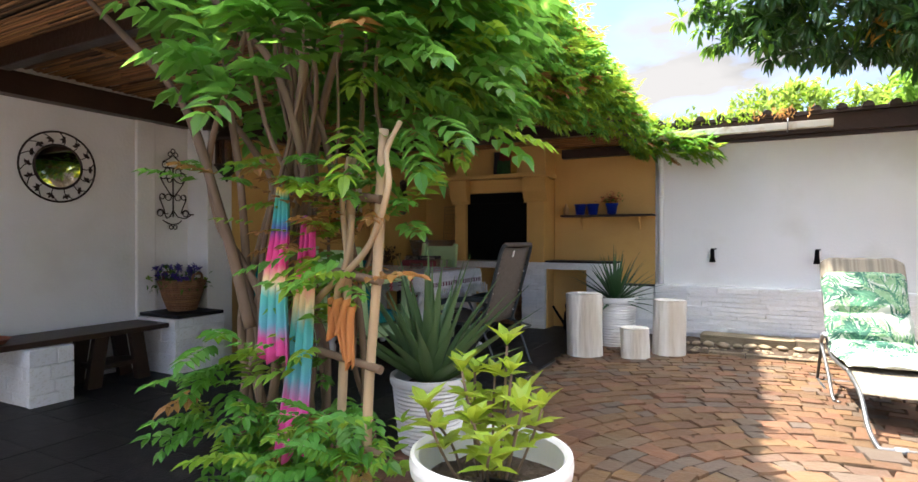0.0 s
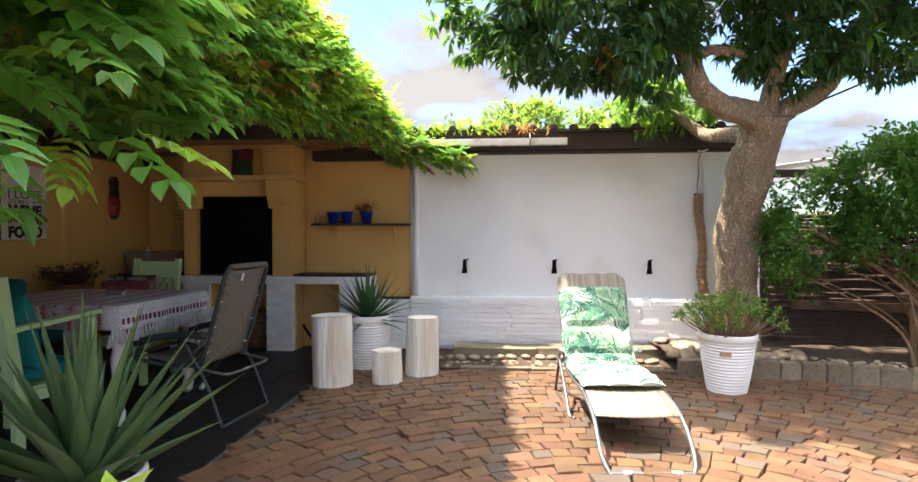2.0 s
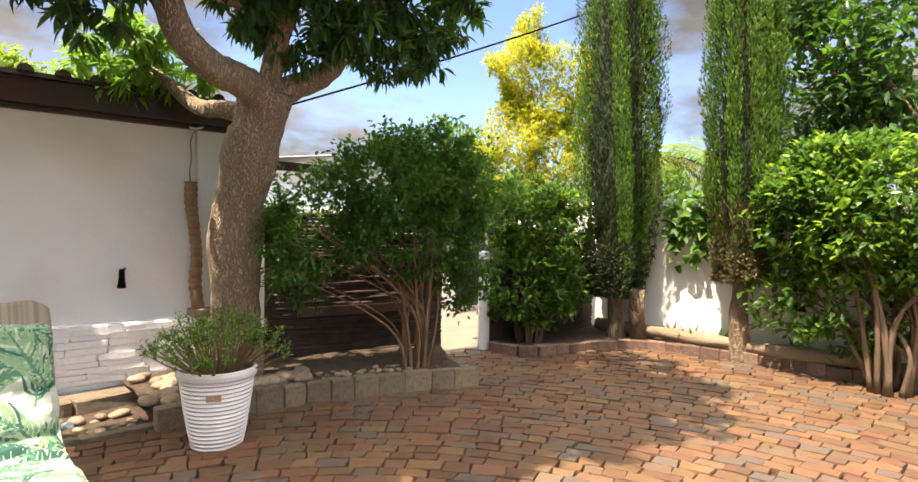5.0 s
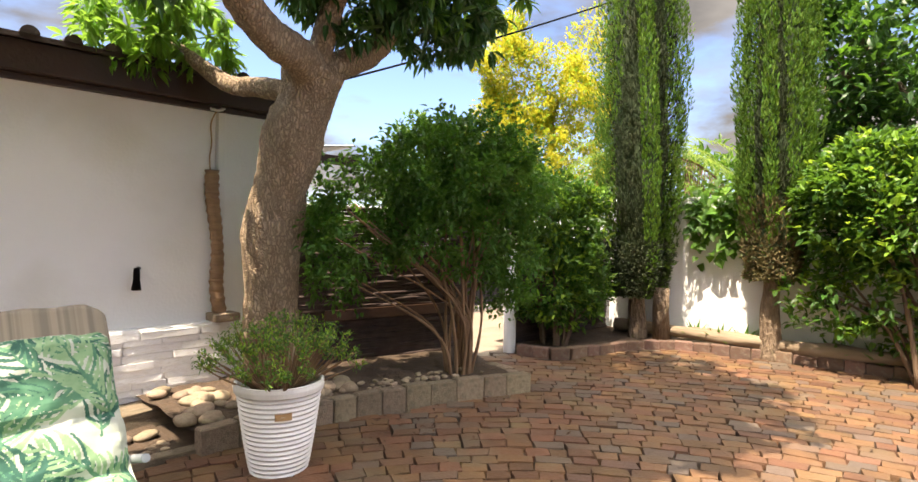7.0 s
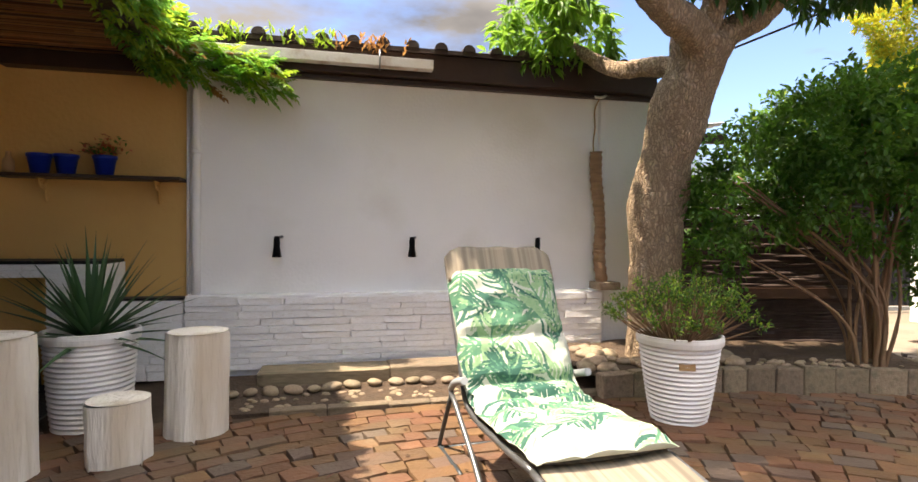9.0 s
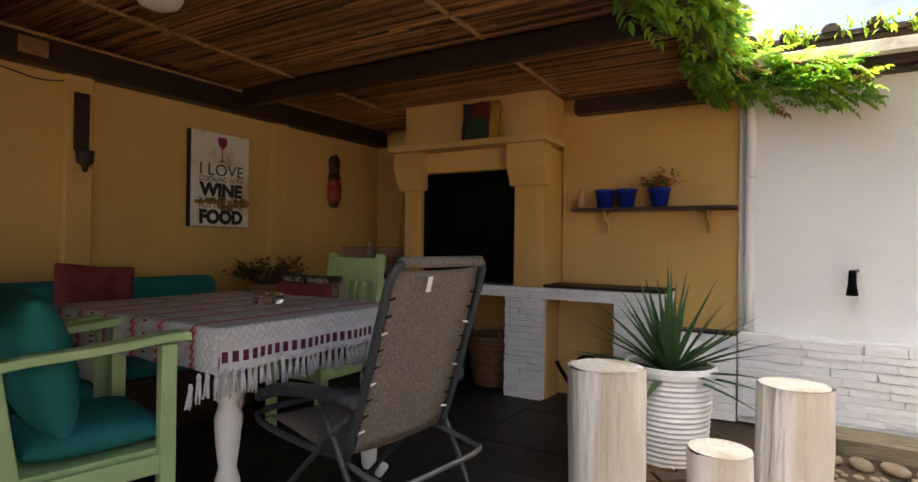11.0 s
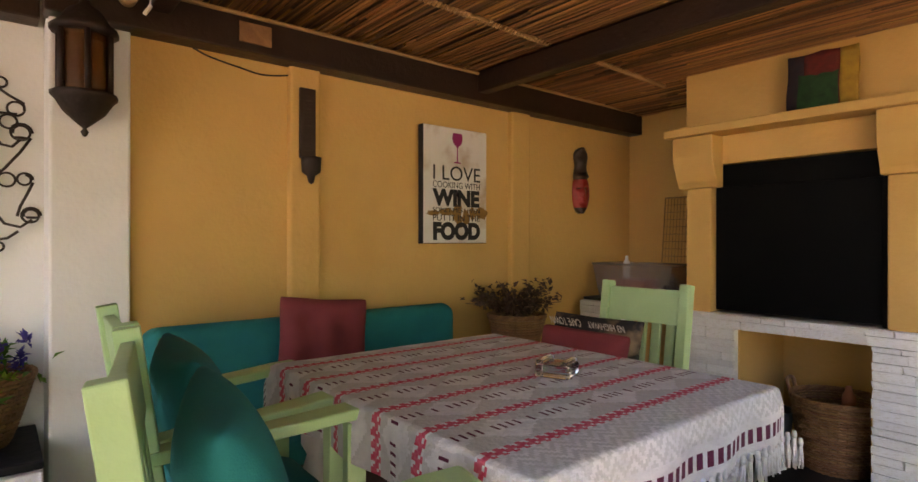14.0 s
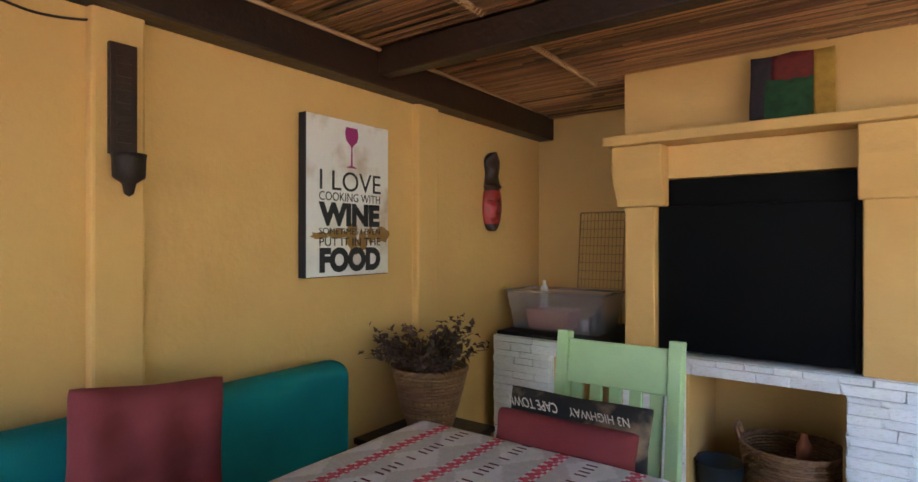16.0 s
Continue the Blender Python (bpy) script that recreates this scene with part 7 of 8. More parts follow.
stops = [(0.06, (0.80, 0.55, 0.08)), (0.14, (0.10, 0.50, 0.42)), (0.30, (0.05, 0.38, 0.40)), (0.38, (0.10, 0.12, 0.38)), (0.45, (0.62, 0.05, 0.24)), (0.60, (0.68, 0.06, 0.22)), (0.69, (0.78, 0.62, 0.35)), (0.76, (0.08, 0.42, 0.38)), (0.90, (0.10, 0.36, 0.45)), (0.97, (0.55, 0.06, 0.25))]
els[0].position, els[0].color = stops[0][0], (*stops[0][1], 1)
els[1].position, els[1].color = stops[-1][0], (*stops[-1][1], 1)
for p, c in stops[1:-1]:
    e = els.new(p)
    e.color = (*c, 1)
tl.new(trm.outputs[0], tn["Principled BSDF"].inputs["Base Color"])
tn["Principled BSDF"].inputs["Roughness"].default_value = 0.9


def drape(name, parent, path, w0, w1, material, folds=5, depth=0.014, v0=0.0, v1=1.0, n=40):
    p = smooth_path(path, 10)
    v, f, uv, m = [], [], [], 21
    for k, q in enumerate(p):
        t = k / (len(p) - 1)
        w = w0 + (w1 - w0) * t
        for j in range(m):
            u = -1 + 2 * j / (m - 1)
            v.append(q + Vector((u * w / 2, depth * math.sin(u * folds * 1.7 + 1.3 * t) * (0.6 + 0.4 * t) - 0.01, 0.004 * math.sin(u * 7 + t * 9) + (0.02 * math.sin(u * 4) if k == len(p) - 1 else 0))))
            uv.append((j / (m - 1), v0 + (v1 - v0) * t))
    for k in range(len(p) - 1):
        for j in range(m - 1):
            i = k * m + j
            f.append((i, i + 1, i + m + 1, i + m))
    o = raw(name, v, f, material, parent, smooth=True)
    ul = o.data.uv_layers.new(name="UVMap")
    for lp in o.data.loops:
        ul.data[lp.index].uv = uv[lp.vertex_index]
    md = o.modifiers.new("thick", "SOLIDIFY")
    md.thickness = 0.003
    return o


sc = thing("tie_dye_scarf", (-0.13, 0, 0), "rainbow tie-dyed cotton scarf hanging in the vine", "scarf")
drape("scarf_end", sc, [(-1.225, 1.86, 1.40), (-1.23, 1.855, 1.25), (-1.25, 1.85, 1.05), (-1.255, 1.85, 0.79)], 0.045, 0.155, TIE, folds=6, depth=0.018)
drape("scarf_end", sc, [(-1.14, 1.90, 1.30), (-1.15, 1.89, 1.05), (-1.175, 1.885, 0.75), (-1.215, 1.88, 0.43)], 0.05, 0.14, TIE, v0=0.36, v1=1.06)
ORANGE = mat("orange_cloth", (0.52, 0.21, 0.07), (0.42, 0.16, 0.05), rough=0.9, scale=8, bump=0.4, bscale=180)
oc = thing("orange_rag", (-0.155, 0, 0), "crumpled orange rag hung over a ladder rung", "cloth")
drape("fold", oc, [(-0.955, 1.868, 1.02), (-0.95, 1.855, 0.98), (-0.955, 1.85, 0.93), (-0.96, 1.85, 0.90)], 0.09, 0.07, ORANGE, folds=4, depth=0.018)
drape("fold", oc, [(-0.925, 1.862, 1.00), (-0.915, 1.85, 0.95), (-0.905, 1.85, 0.88), (-0.895, 1.85, 0.81)], 0.09, 0.03, ORANGE, folds=5, depth=0.014)

# ---- the tree by the yard wall ----
tree = thing("garden_tree", (-0.10, -0.08, 0), "stout tree with rough bark and dark glossy leaves", "tree")
b = bmesh.new()
tp_ = smooth_path([(2.63, 7.30, -0.05), (2.64, 7.30, 0.35), (2.63, 7.28, 0.9), (2.61, 7.22, 1.4), (2.63, 7.08, 1.9), (2.69, 6.92, 2.3), (2.70, 6.84, 2.55)], 16)


def knobble(b, amp):
    """Uneven corky relief on a trunk or limb."""
    b.normal_update()
    for v in b.verts:
        q = Vector((v.co.x * 16, v.co.y * 16, v.co.z * 8))
        v.co += v.normal * amp * (noise.noise(q) + 0.6 * noise.noise(q * 2.3))


tube(b, tp_, [0.25 - 0.05 * min(1, i / 18) - 0.012 * math.sin(i * 0.25) for i in range(len(tp_))], 44, wob=0.14)
knobble(b, 0.014)
part("trunk", b, BARK_OLD, tree)
limbs = [
    ([(2.70, 6.86, 2.45), (2.50, 6.68, 2.52), (2.22, 6.52, 2.56), (1.98, 6.45, 2.72), (1.86, 6.42, 2.95), (1.72, 6.38, 3.16), (1.50, 6.3, 3.15), (1.25, 6.2, 3.3)], 0.125, 0.05),
    ([(1.72, 6.38, 3.16), (1.66, 6.4, 3.35), (1.6, 6.4, 3.7)], 0.06, 0.03),
    ([(1.88, 6.42, 2.98), (2.1, 6.5, 3.08), (2.4, 6.55, 3.05)], 0.06, 0.035),
    ([(2.70, 6.86, 2.48), (2.95, 6.86, 2.62), (3.20, 6.84, 2.76), (3.42, 6.84, 3.05), (3.55, 6.86, 3.35), (3.85, 6.9, 3.6), (4.2, 6.95, 3.75)], 0.115, 0.045),
    ([(2.66, 6.95, 2.35), (2.52, 7.2, 2.42), (2.38, 7.5, 2.48), (2.2, 7.9, 2.75), (2.05, 8.3, 3.0)], 0.085, 0.035),
    ([(2.70, 6.84, 2.5), (2.75, 6.7, 2.9), (2.8, 6.6, 3.3), (2.7, 6.5, 3.8)], 0.09, 0.05),
    ([(2.75, 6.55, 3.6), (2.9, 6.1, 4.1), (3.1, 5.7, 4.35), (3.5, 5.5, 4.5)], 0.05, 0.02),
    ([(3.55, 6.86, 3.35), (4.0, 6.8, 3.9), (4.5, 6.7, 4.3), (4.9, 6.6, 4.45)], 0.045, 0.02),
]
for s, r0, r1 in limbs:
    b = bmesh.new()
    p = smooth_path(s, 12)
    tube(b, p, [r0 + (r1 - r0) * i / len(p) for i in range(len(p))], 24, wob=0.2)
    knobble(b, 0.009)
    part("limb", b, BARK_OLD, tree)
lv = Leaves(51)
rs = random.Random(51)


def whorl(c, n, size, mi=0):
    """A bunch of long leaves about a twig's end."""
    ax = rnd_dir(rs, -0.1)
    for k in range(n):
        d = (rnd_dir(rs) * 0.9 + ax * 0.6 + Vector((0, 0, -0.35))).normalized()
        lv.leaf(c + d * 0.02, d, size * rs.uniform(0.75, 1.15), size * rs.uniform(0.26, 0.34), mi, up=(rs.uniform(-.5, .5), rs.uniform(-.5, .5), 1), droop=0.25, broad=True)


clumps = [((0.95, 6.35, 3.25), (1.05, 0.85, 0.48), 330, 0), ((1.9, 6.2, 3.75), (0.95, 0.9, 0.5), 250, 0), ((0.1, 6.5, 3.55), (0.6, 0.6, 0.42), 110, 3),
          ((1.35, 6.1, 2.98), (0.45, 0.45, 0.34), 110, 0), ((0.9, 6.3, 4.0), (1.2, 1.0, 0.5), 200, 0),
          ((2.85, 6.6, 3.25), (0.60, 0.5, 0.50), 230, 0), ((3.3, 6.6, 3.85), (0.9, 0.8, 0.45), 210, 0), ((3.85, 6.85, 3.2), (0.5, 0.45, 0.36), 120, 0), ((4.3, 6.9, 3.6), (0.6, 0.6, 0.42), 150, 3),
          ((2.05, 8.1, 2.95), (0.62, 0.55, 0.40), 170, 2), ((2.4, 6.4, 4.5), (1.6, 1.3, 0.5), 240, 0),
          # unseen clumps high overhead, added to cast shade on the paving
          ((2.4, 5.3, 4.6), (0.9, 0.7, 0.32), 150, 0), ((3.5, 5.2, 4.7), (0.85, 0.75, 0.34), 170, 0), ((2.9, 4.6, 4.8), (0.7, 0.45, 0.28), 90, 0), ((0.4, 6.4, 4.7), (0.9, 0.5, 0.3), 200, 0), ((0.3, 5.7, 4.8), (0.8, 0.9, 0.3), 320, 0), ((1.3, 5.3, 4.9), (0.9, 0.8, 0.3), 330, 0), ((2.2, 4.9, 4.95), (0.8, 0.6, 0.3), 220, 0), ((1.5, 6.0, 4.9), (1.1, 0.8, 0.35), 340, 0), ((2.6, 5.4, 5.0), (1.1, 0.9, 0.35), 360, 0), ((3.5, 4.9, 5.0), (0.7, 0.6, 0.3), 170, 0), ((3.6, 6.0, 5.0), (0.8, 0.7, 0.3), 200, 0), ((4.3, 5.6, 4.6), (0.6, 0.6, 0.3), 90, 0), ((4.0, 7.0, 4.4), (0.8, 0.7, 0.35), 140, 0), ((4.9, 6.6, 4.45), (0.62, 0.62, 0.32), 70, 0), ((3.2, 6.5, 4.6), (0.8, 0.8, 0.35), 130, 0)]
for c, rad, n, mi in clumps:
    for k in range(n):
        d = rnd_dir(rs)
        q = rs.uniform(0.35, 1.0) ** 0.45
        p = Vector(c) + Vector((d.x * rad[0], d.y * rad[1], d.z * rad[2])) * q
        p += Vector((noise.noise(p * 2.5), noise.noise(p * 2.5 + Vector((5, 0, 0))), noise.noise(p * 2.5 + Vector((0, 5, 0))))) * 0.22
        m_ = mi if mi < 3 else (2 if rs.random() < 0.45 else 0)
        whorl(p, rs.randint(9, 13), 0.145, m_ if rs.random() > 0.06 else 2)
whorl(Vector((1.05, 6.0, 2.92)), 9, 0.15, 1)
whorl(Vector((1.12, 6.0, 2.84)), 7, 0.14, 1)
lv.put("crown", [LEAF_TREE, BLOOM_YEL, LEAF_LIGHT], tree, "hanging bunches of long dark leaves")

# ---- shrubs, hedge and conifers ----
def shrub(name, at, label, stems_to, clump_list, leaf_len, leaf_w, mats_, seed, per=1.0, stem_m=VINEW, stem_r=0.02, pinn=False, base_spread=0.14):
    t = thing(name, (at[0], at[1], at[2]), label, "shrub")
    r = random.Random(seed)
    for k in range(stems_to):
        az = r.uniform(0, 6.283)
        c, rad = r.choice(clump_list)[:2]
        p0 = Vector((base_spread * math.cos(az), base_spread * math.sin(az), -0.08))
        p2 = Vector(c) + Vector((r.uniform(-.6, .6) * rad[0], r.uniform(-.6, .6) * rad[1], r.uniform(-.3, .5) * rad[2]))
        p1 = Vector((p0.x * 1.4 + p2.x * 0.14, p0.y * 1.4 + p2.y * 0.14, p2.z * 0.45)) + Vector((r.uniform(-.06, .06), r.uniform(-.06, .06), 0))
        b = bmesh.new()
        p = smooth_path([p0, p1, p2], 6)
        tube(b, p, [stem_r * r.uniform(0.8, 1.2) * (1.1 - 0.75 * i / len(p)) for i in range(len(p))], 7, wob=0.2)
        part("stem", b, stem_m, t)
    l = Leaves(seed)
    for c, rad, n in clump_list:
        if pinn:
            # twigs that end in loose tufts of small rounded leaves, with gaps between the tufts
            for k in range(int(n * per / 5.5)):
                d = rnd_dir(r, 0.15)
                p = Vector(c) + Vector((d.x * rad[0], d.y * rad[1], d.z * rad[2])) * r.uniform(0.35, 1.06) ** 0.5
                p += Vector((noise.noise(p * 3), noise.noise(p * 3 + Vector((5, 0, 0))), noise.noise(p * 3 + Vector((0, 5, 0))))) * 0.20
                way = (d + rnd_dir(r, 0.25) * 0.7).normalized()
                size, mi = r.uniform(0.07, 0.13), 0 if r.random() < 0.72 or len(mats_) == 1 else 1
                for q in range(r.randint(20, 30)):
                    o = rnd_dir(r)
                    l.leaf(p + way * r.uniform(-0.5, 1.1) * size + o * r.uniform(0.2, 1.0) * size * 0.8, way * 0.4 + o + Vector((0, 0, -0.15)), leaf_len * r.uniform(0.7, 1.25), leaf_w * r.uniform(0.8, 1.2), mi, up=(r.uniform(-.5, .5), r.uniform(-.5, .5), 1), broad=True)
            continue
        for k in range(int(n * per)):
            d = rnd_dir(r)
            p = Vector(c) + Vector((d.x * rad[0], d.y * rad[1], d.z * rad[2])) * r.uniform(0.25, 1.0) ** 0.4
            p += Vector((noise.noise(p * 3), noise.noise(p * 3 + Vector((5, 0, 0))), noise.noise(p * 3 + Vector((0, 5, 0))))) * 0.16
            mi = 0 if r.random() < 0.8 or len(mats_) == 1 else 1
            for q in range(3):
                l.leaf(p + rnd_dir(r) * leaf_len * 0.4, d * 0.5 + rnd_dir(r, 0.3), leaf_len * r.uniform(0.7, 1.2), leaf_w * r.uniform(0.8, 1.2), mi, broad=leaf_len > 0.08)
    l.put("foliage", mats_, t)
    return t


shrub("garden_shrub", (4.05, 6.70, 0.12), "large multi-stemmed shrub with small dark leaves in the bed", 26,
      [((-0.25, 0, 1.75), (0.75, 0.6, 0.40), 760), ((0.35, -0.05, 1.70), (0.6, 0.55, 0.45), 620), ((-0.95, 0.25, 1.30), (0.50, 0.5, 0.42), 480), ((0.0, -0.05, 1.30), (0.75, 0.5, 0.40), 560),
       ((0.55, -0.05, 1.15), (0.36, 0.4, 0.5), 330), ((-1.0, 0.4, 0.95), (0.3, 0.3, 0.18), 90), ((0.1, 0, 2.08), (0.45, 0.4, 0.2), 200), ((0.5, 0, 0.72), (0.2, 0.3, 0.3), 80)],
      0.054, 0.034, [LEAF_SHRUB, LEAF_LAUREL], 61, per=1.7, pinn=True, stem_r=0.015, stem_m=SHRUBW, base_spread=0.10)
shrub("laurel_bush", (6.05, 7.05, 0.10), "dense green laurel bush beside the white post", 14,
      [((0, 0, 0.75), (0.55, 0.5, 0.60), 1250), ((0.1, 0, 1.35), (0.6, 0.5, 0.50), 1150), ((0.45, -0.1, 0.7), (0.4, 0.4, 0.5), 480), ((-0.2, 0, 1.75), (0.35, 0.35, 0.28), 330), ((0.5, 0, 1.7), (0.35, 0.35, 0.3), 330)],
      0.095, 0.042, [LEAF_LAUREL, LEAF_YOUNG], 62, stem_r=0.016)
shrub("hedge", (7.15, 3.65, 0.10), "broad bright green leafy hedge against the boundary wall", 16,
      [((0, 0.2, 1.55), (0.5, 1.05, 0.75), 1700), ((0, -1.3, 1.5), (0.6, 1.2, 0.85), 1400), ((0.0, 0.6, 1.8), (0.45, 0.5, 0.5), 520), ((0.15, 0.4, 0.7), (0.4, 0.9, 0.5), 420)],
      0.095, 0.05, [LEAF_LAUREL, LEAF_YOUNG], 63, per=1.35, stem_r=0.025, base_spread=0.15)
shrub("dark_tree", (9.6, 3.6, 0.0), "tall dark leafy tree behind the boundary wall", 8,
      [((0, 0, 3.6), (1.2, 1.5, 1.3), 1300), ((0.4, 1.0, 2.8), (0.9, 0.8, 0.9), 600), ((0, -1.6, 3.6), (1.4, 1.4, 1.6), 700), ((0, 1.5, 3.5), (0.8, 0.9, 1.3), 800), ((0, 1.7, 5.2), (0.9, 0.8, 1.2), 600)],
      0.16, 0.07, [LEAF_TREE, LEAF_SHRUB], 64, stem_r=0.07, stem_m=BARK)

lv_iv = thing("ivy", (7.60, 5.72, 1.45), "broad-leaved creeper spilling over the boundary wall", "creeper")
l = Leaves(66)
r = random.Random(66)
for k in range(420):
    yy = r.uniform(-0.80, 0.34)
    z = r.gauss(0.16, 0.20) - 0.22 * max(0, 0.2 - yy) * (r.random() < 0.5)
    if z < -0.45 - 0.3 * noise.noise(Vector((yy * 3, 0, 0))):
        continue
    l.leaf((r.uniform(-0.09, 0.06) if z < 0.45 else r.uniform(-0.2, 0.4), yy, z), (r.uniform(-1, 0.1), r.uniform(-.6, .6), r.uniform(-1, 0.3)), r.uniform(0.10, 0.17), r.uniform(0.09, 0.14), 0 if r.random() < 0.7 else 1, up=(-1, 0, 0.6))
l.put("foliage", [LEAF_LAUREL, LEAF_LIGHT], lv_iv)


LEAF_TWIG = leaf_mat("brown_cypress_twig", (0.10, 0.085, 0.03), (0.16, 0.12, 0.05), (0.14, 0.12, 0.04), rand=0.4, rough=0.8, trans=0.2)


def cypress(at, h, rad, seed, label, dead=False):
    t = thing("cypress", (at[0], at[1], 0.05), label, "conifer", "column cypresses by the boundary wall")
    r = random.Random(seed)
    b = bmesh.new()
    tube(b, smooth_path([(0, 0, -0.1), (0.03, 0.02, 0.5), (0, 0, 1.2), (0, 0, h * 0.7)], 5), [0.14, 0.125, 0.12, 0.115, 0.11, 0.105, 0.10, 0.09, 0.085, 0.08, 0.075, 0.07, 0.06, 0.05, 0.04, 0.03], 12, wob=0.2)
    part("trunk", b, BARK, t)
    # solid core, added to block the sky; its dark colour is inner shade
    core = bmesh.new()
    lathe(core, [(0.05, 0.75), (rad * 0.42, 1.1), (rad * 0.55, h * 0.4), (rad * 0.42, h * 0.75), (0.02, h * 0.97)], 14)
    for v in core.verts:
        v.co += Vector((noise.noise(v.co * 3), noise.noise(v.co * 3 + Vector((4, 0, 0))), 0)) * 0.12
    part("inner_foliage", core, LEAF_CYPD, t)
    l = Leaves(seed)
    ridges = [(r.uniform(0, 6.283), r.uniform(-0.25, 0.25)) for _ in range(15)]
    for k in range(38000):
        z = 0.55 + (h - 0.55) * r.random() ** 1.15
        a = r.uniform(0, 6.283)
        tz = (z - 0.5) / (h - 0.5)
        env = rad * (0.50 + 0.50 * math.sin(min(1, tz * 2.4) * math.pi / 2)) * (1 - max(0, tz - 0.45) ** 2 * 1.5)
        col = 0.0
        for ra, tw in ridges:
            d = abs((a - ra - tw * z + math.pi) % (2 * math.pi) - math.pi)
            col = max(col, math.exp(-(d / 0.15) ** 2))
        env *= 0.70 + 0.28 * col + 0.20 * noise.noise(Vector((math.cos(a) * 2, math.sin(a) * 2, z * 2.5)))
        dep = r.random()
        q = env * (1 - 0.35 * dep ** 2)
        low = z < 1.25
        if dead and z < 1.75 and r.random() < (0.85 if z < 1.3 else 0.45):
            mi_dead = True
        else:
            mi_dead = False
        if dead and z < 0.85:
            continue
        # depth and furrow shade put into the colour; most low sprays dark too
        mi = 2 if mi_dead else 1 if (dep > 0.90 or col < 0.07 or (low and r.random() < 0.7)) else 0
        c = Vector((q * math.cos(a), q * math.sin(a), z))
        d = Vector((0.45 * math.cos(a), 0.45 * math.sin(a), 1.0 if not low else 0.3)) + rnd_dir(r) * 0.45
        s = r.uniform(0.040, 0.078)
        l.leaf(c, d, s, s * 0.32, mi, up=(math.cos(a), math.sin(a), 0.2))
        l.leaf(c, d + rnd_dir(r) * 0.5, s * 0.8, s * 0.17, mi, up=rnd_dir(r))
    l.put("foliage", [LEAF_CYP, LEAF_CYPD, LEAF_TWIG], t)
    return t


cypress((7.22, 6.58), 6.0, 0.64, 71, "tall bright green cypress with a fluted column")
cypress((7.40, 5.08), 6.2, 0.44, 72, "tall green cypress with dead brown twigs below", True)
st_ = thing("cut_stump", (7.20, 6.32, 0.05), "sawn leaning trunk stub beside the cypress", "tree stump")
b = bmesh.new()
tube(b, [(0.1, -0.02, 0), (0.02, -0.05, 0.4), (-0.03, -0.08, 0.68)], [0.11, 0.10, 0.095], 12, wob=0.2)
part("trunk", b, BARK, st_)

def far_tree(name, at, h, label, clump_list, mats_, seed, size=0.3, trunk=0.18):
    t = thing(name, (*at, -0.06), label, "tree")
    r = random.Random(seed)
    b = bmesh.new()
    tube(b, [(0, 0, 0), (0.05, 0.05, h * 0.4), (0, 0, h * 0.75)], [trunk, trunk * 0.8, trunk * 0.35], 10)
    part("trunk", b, BARK, t)
    l = Leaves(seed)
    for c, rad, n in clump_list:
        for k in range(n):
            d = rnd_dir(r)
            p = Vector(c) + Vector((d.x * rad[0], d.y * rad[1], d.z * rad[2])) * r.uniform(0.2, 1.0) ** 0.4
            p += Vector((noise.noise(p * 1.1), noise.noise(p * 1.1 + Vector((5, 0, 0))), noise.noise(p * 1.1 + Vector((0, 5, 0))))) * 0.6
            for q in range(4):
                l.leaf(p + rnd_dir(r) * size * 0.5, d * 0.7 + rnd_dir(r, 0.3), size * r.uniform(0.6, 1.1), size * 0.35, 0 if r.random() < 0.75 or len(mats_) == 1 else 1)
    l.put("crown", mats_, t)
    return t


far_tree("golden_conifer", (12.2, 12.6), 7.0, "golden yellow conifer beyond the boundary", [((0, 0, 3.6), (1.3, 1.3, 1.8), 2600), ((-0.1, 0.1, 5.5), (0.95, 0.95, 1.6), 2000), ((-0.5, 0, 2.4), (1.0, 1.0, 1.0), 700), ((1.6, -1.1, 4.2), (1.1, 1.0, 1.8), 2000), ((1.9, -1.1, 6.2), (0.8, 0.8, 1.2), 600)], [LEAF_GOLD, LEAF_YOUNG], 81, 0.16)
far_tree("broadleaf_tree", (1.0, 24.0), 6.0, "light green tree top behind the roof", [((-3.0, 0, 4.9), (1.8, 1.5, 1.0), 380), ((0, 0, 5.5), (2.0, 1.5, 1.1), 520), ((3.0, 0, 5.2), (1.6, 1.4, 1.0), 330), ((6.0, 0, 4.9), (1.4, 1.4, 0.9), 260)], [LEAF_FAR, LEAF_YOUNG], 82, 0.42, 0.25)
far_tree("olive_tree", (11.8, 15.5), 5.0, "grey-green tree beyond the gate", [((0, 0, 3.6), (1.1, 1.0, 1.2), 420), ((-0.6, 0, 2.4), (1.0, 1.0, 0.9), 280), ((1.2, 0, 2.6), (1.0, 1.0, 1.2), 300)], [LEAF_LAUREL, LEAF_FAR], 83, 0.26)
far_tree("broadleaf_tree", (16.0, 9.5), 5.0, "mixed green trees behind the boundary wall", [((0, 0, 2.4), (1.6, 2.0, 1.3), 620), ((-1.0, -2.5, 2.2), (1.4, 1.6, 1.2), 460), ((1, 2.5, 2.6), (1.5, 1.5, 1.4), 420)], [LEAF_LAUREL, LEAF_FAR], 84, 0.3)
palm = thing("palm_tree", (11.2, 8.4, -0.06), "feather palm with drooping straw-coloured fronds", "palm")
b = bmesh.new()
tube(b, [(0, 0, 0), (0, 0, 1.5), (0.02, 0, 3.0)], [0.17, 0.15, 0.13], 12)
part("trunk", b, BARK, palm)
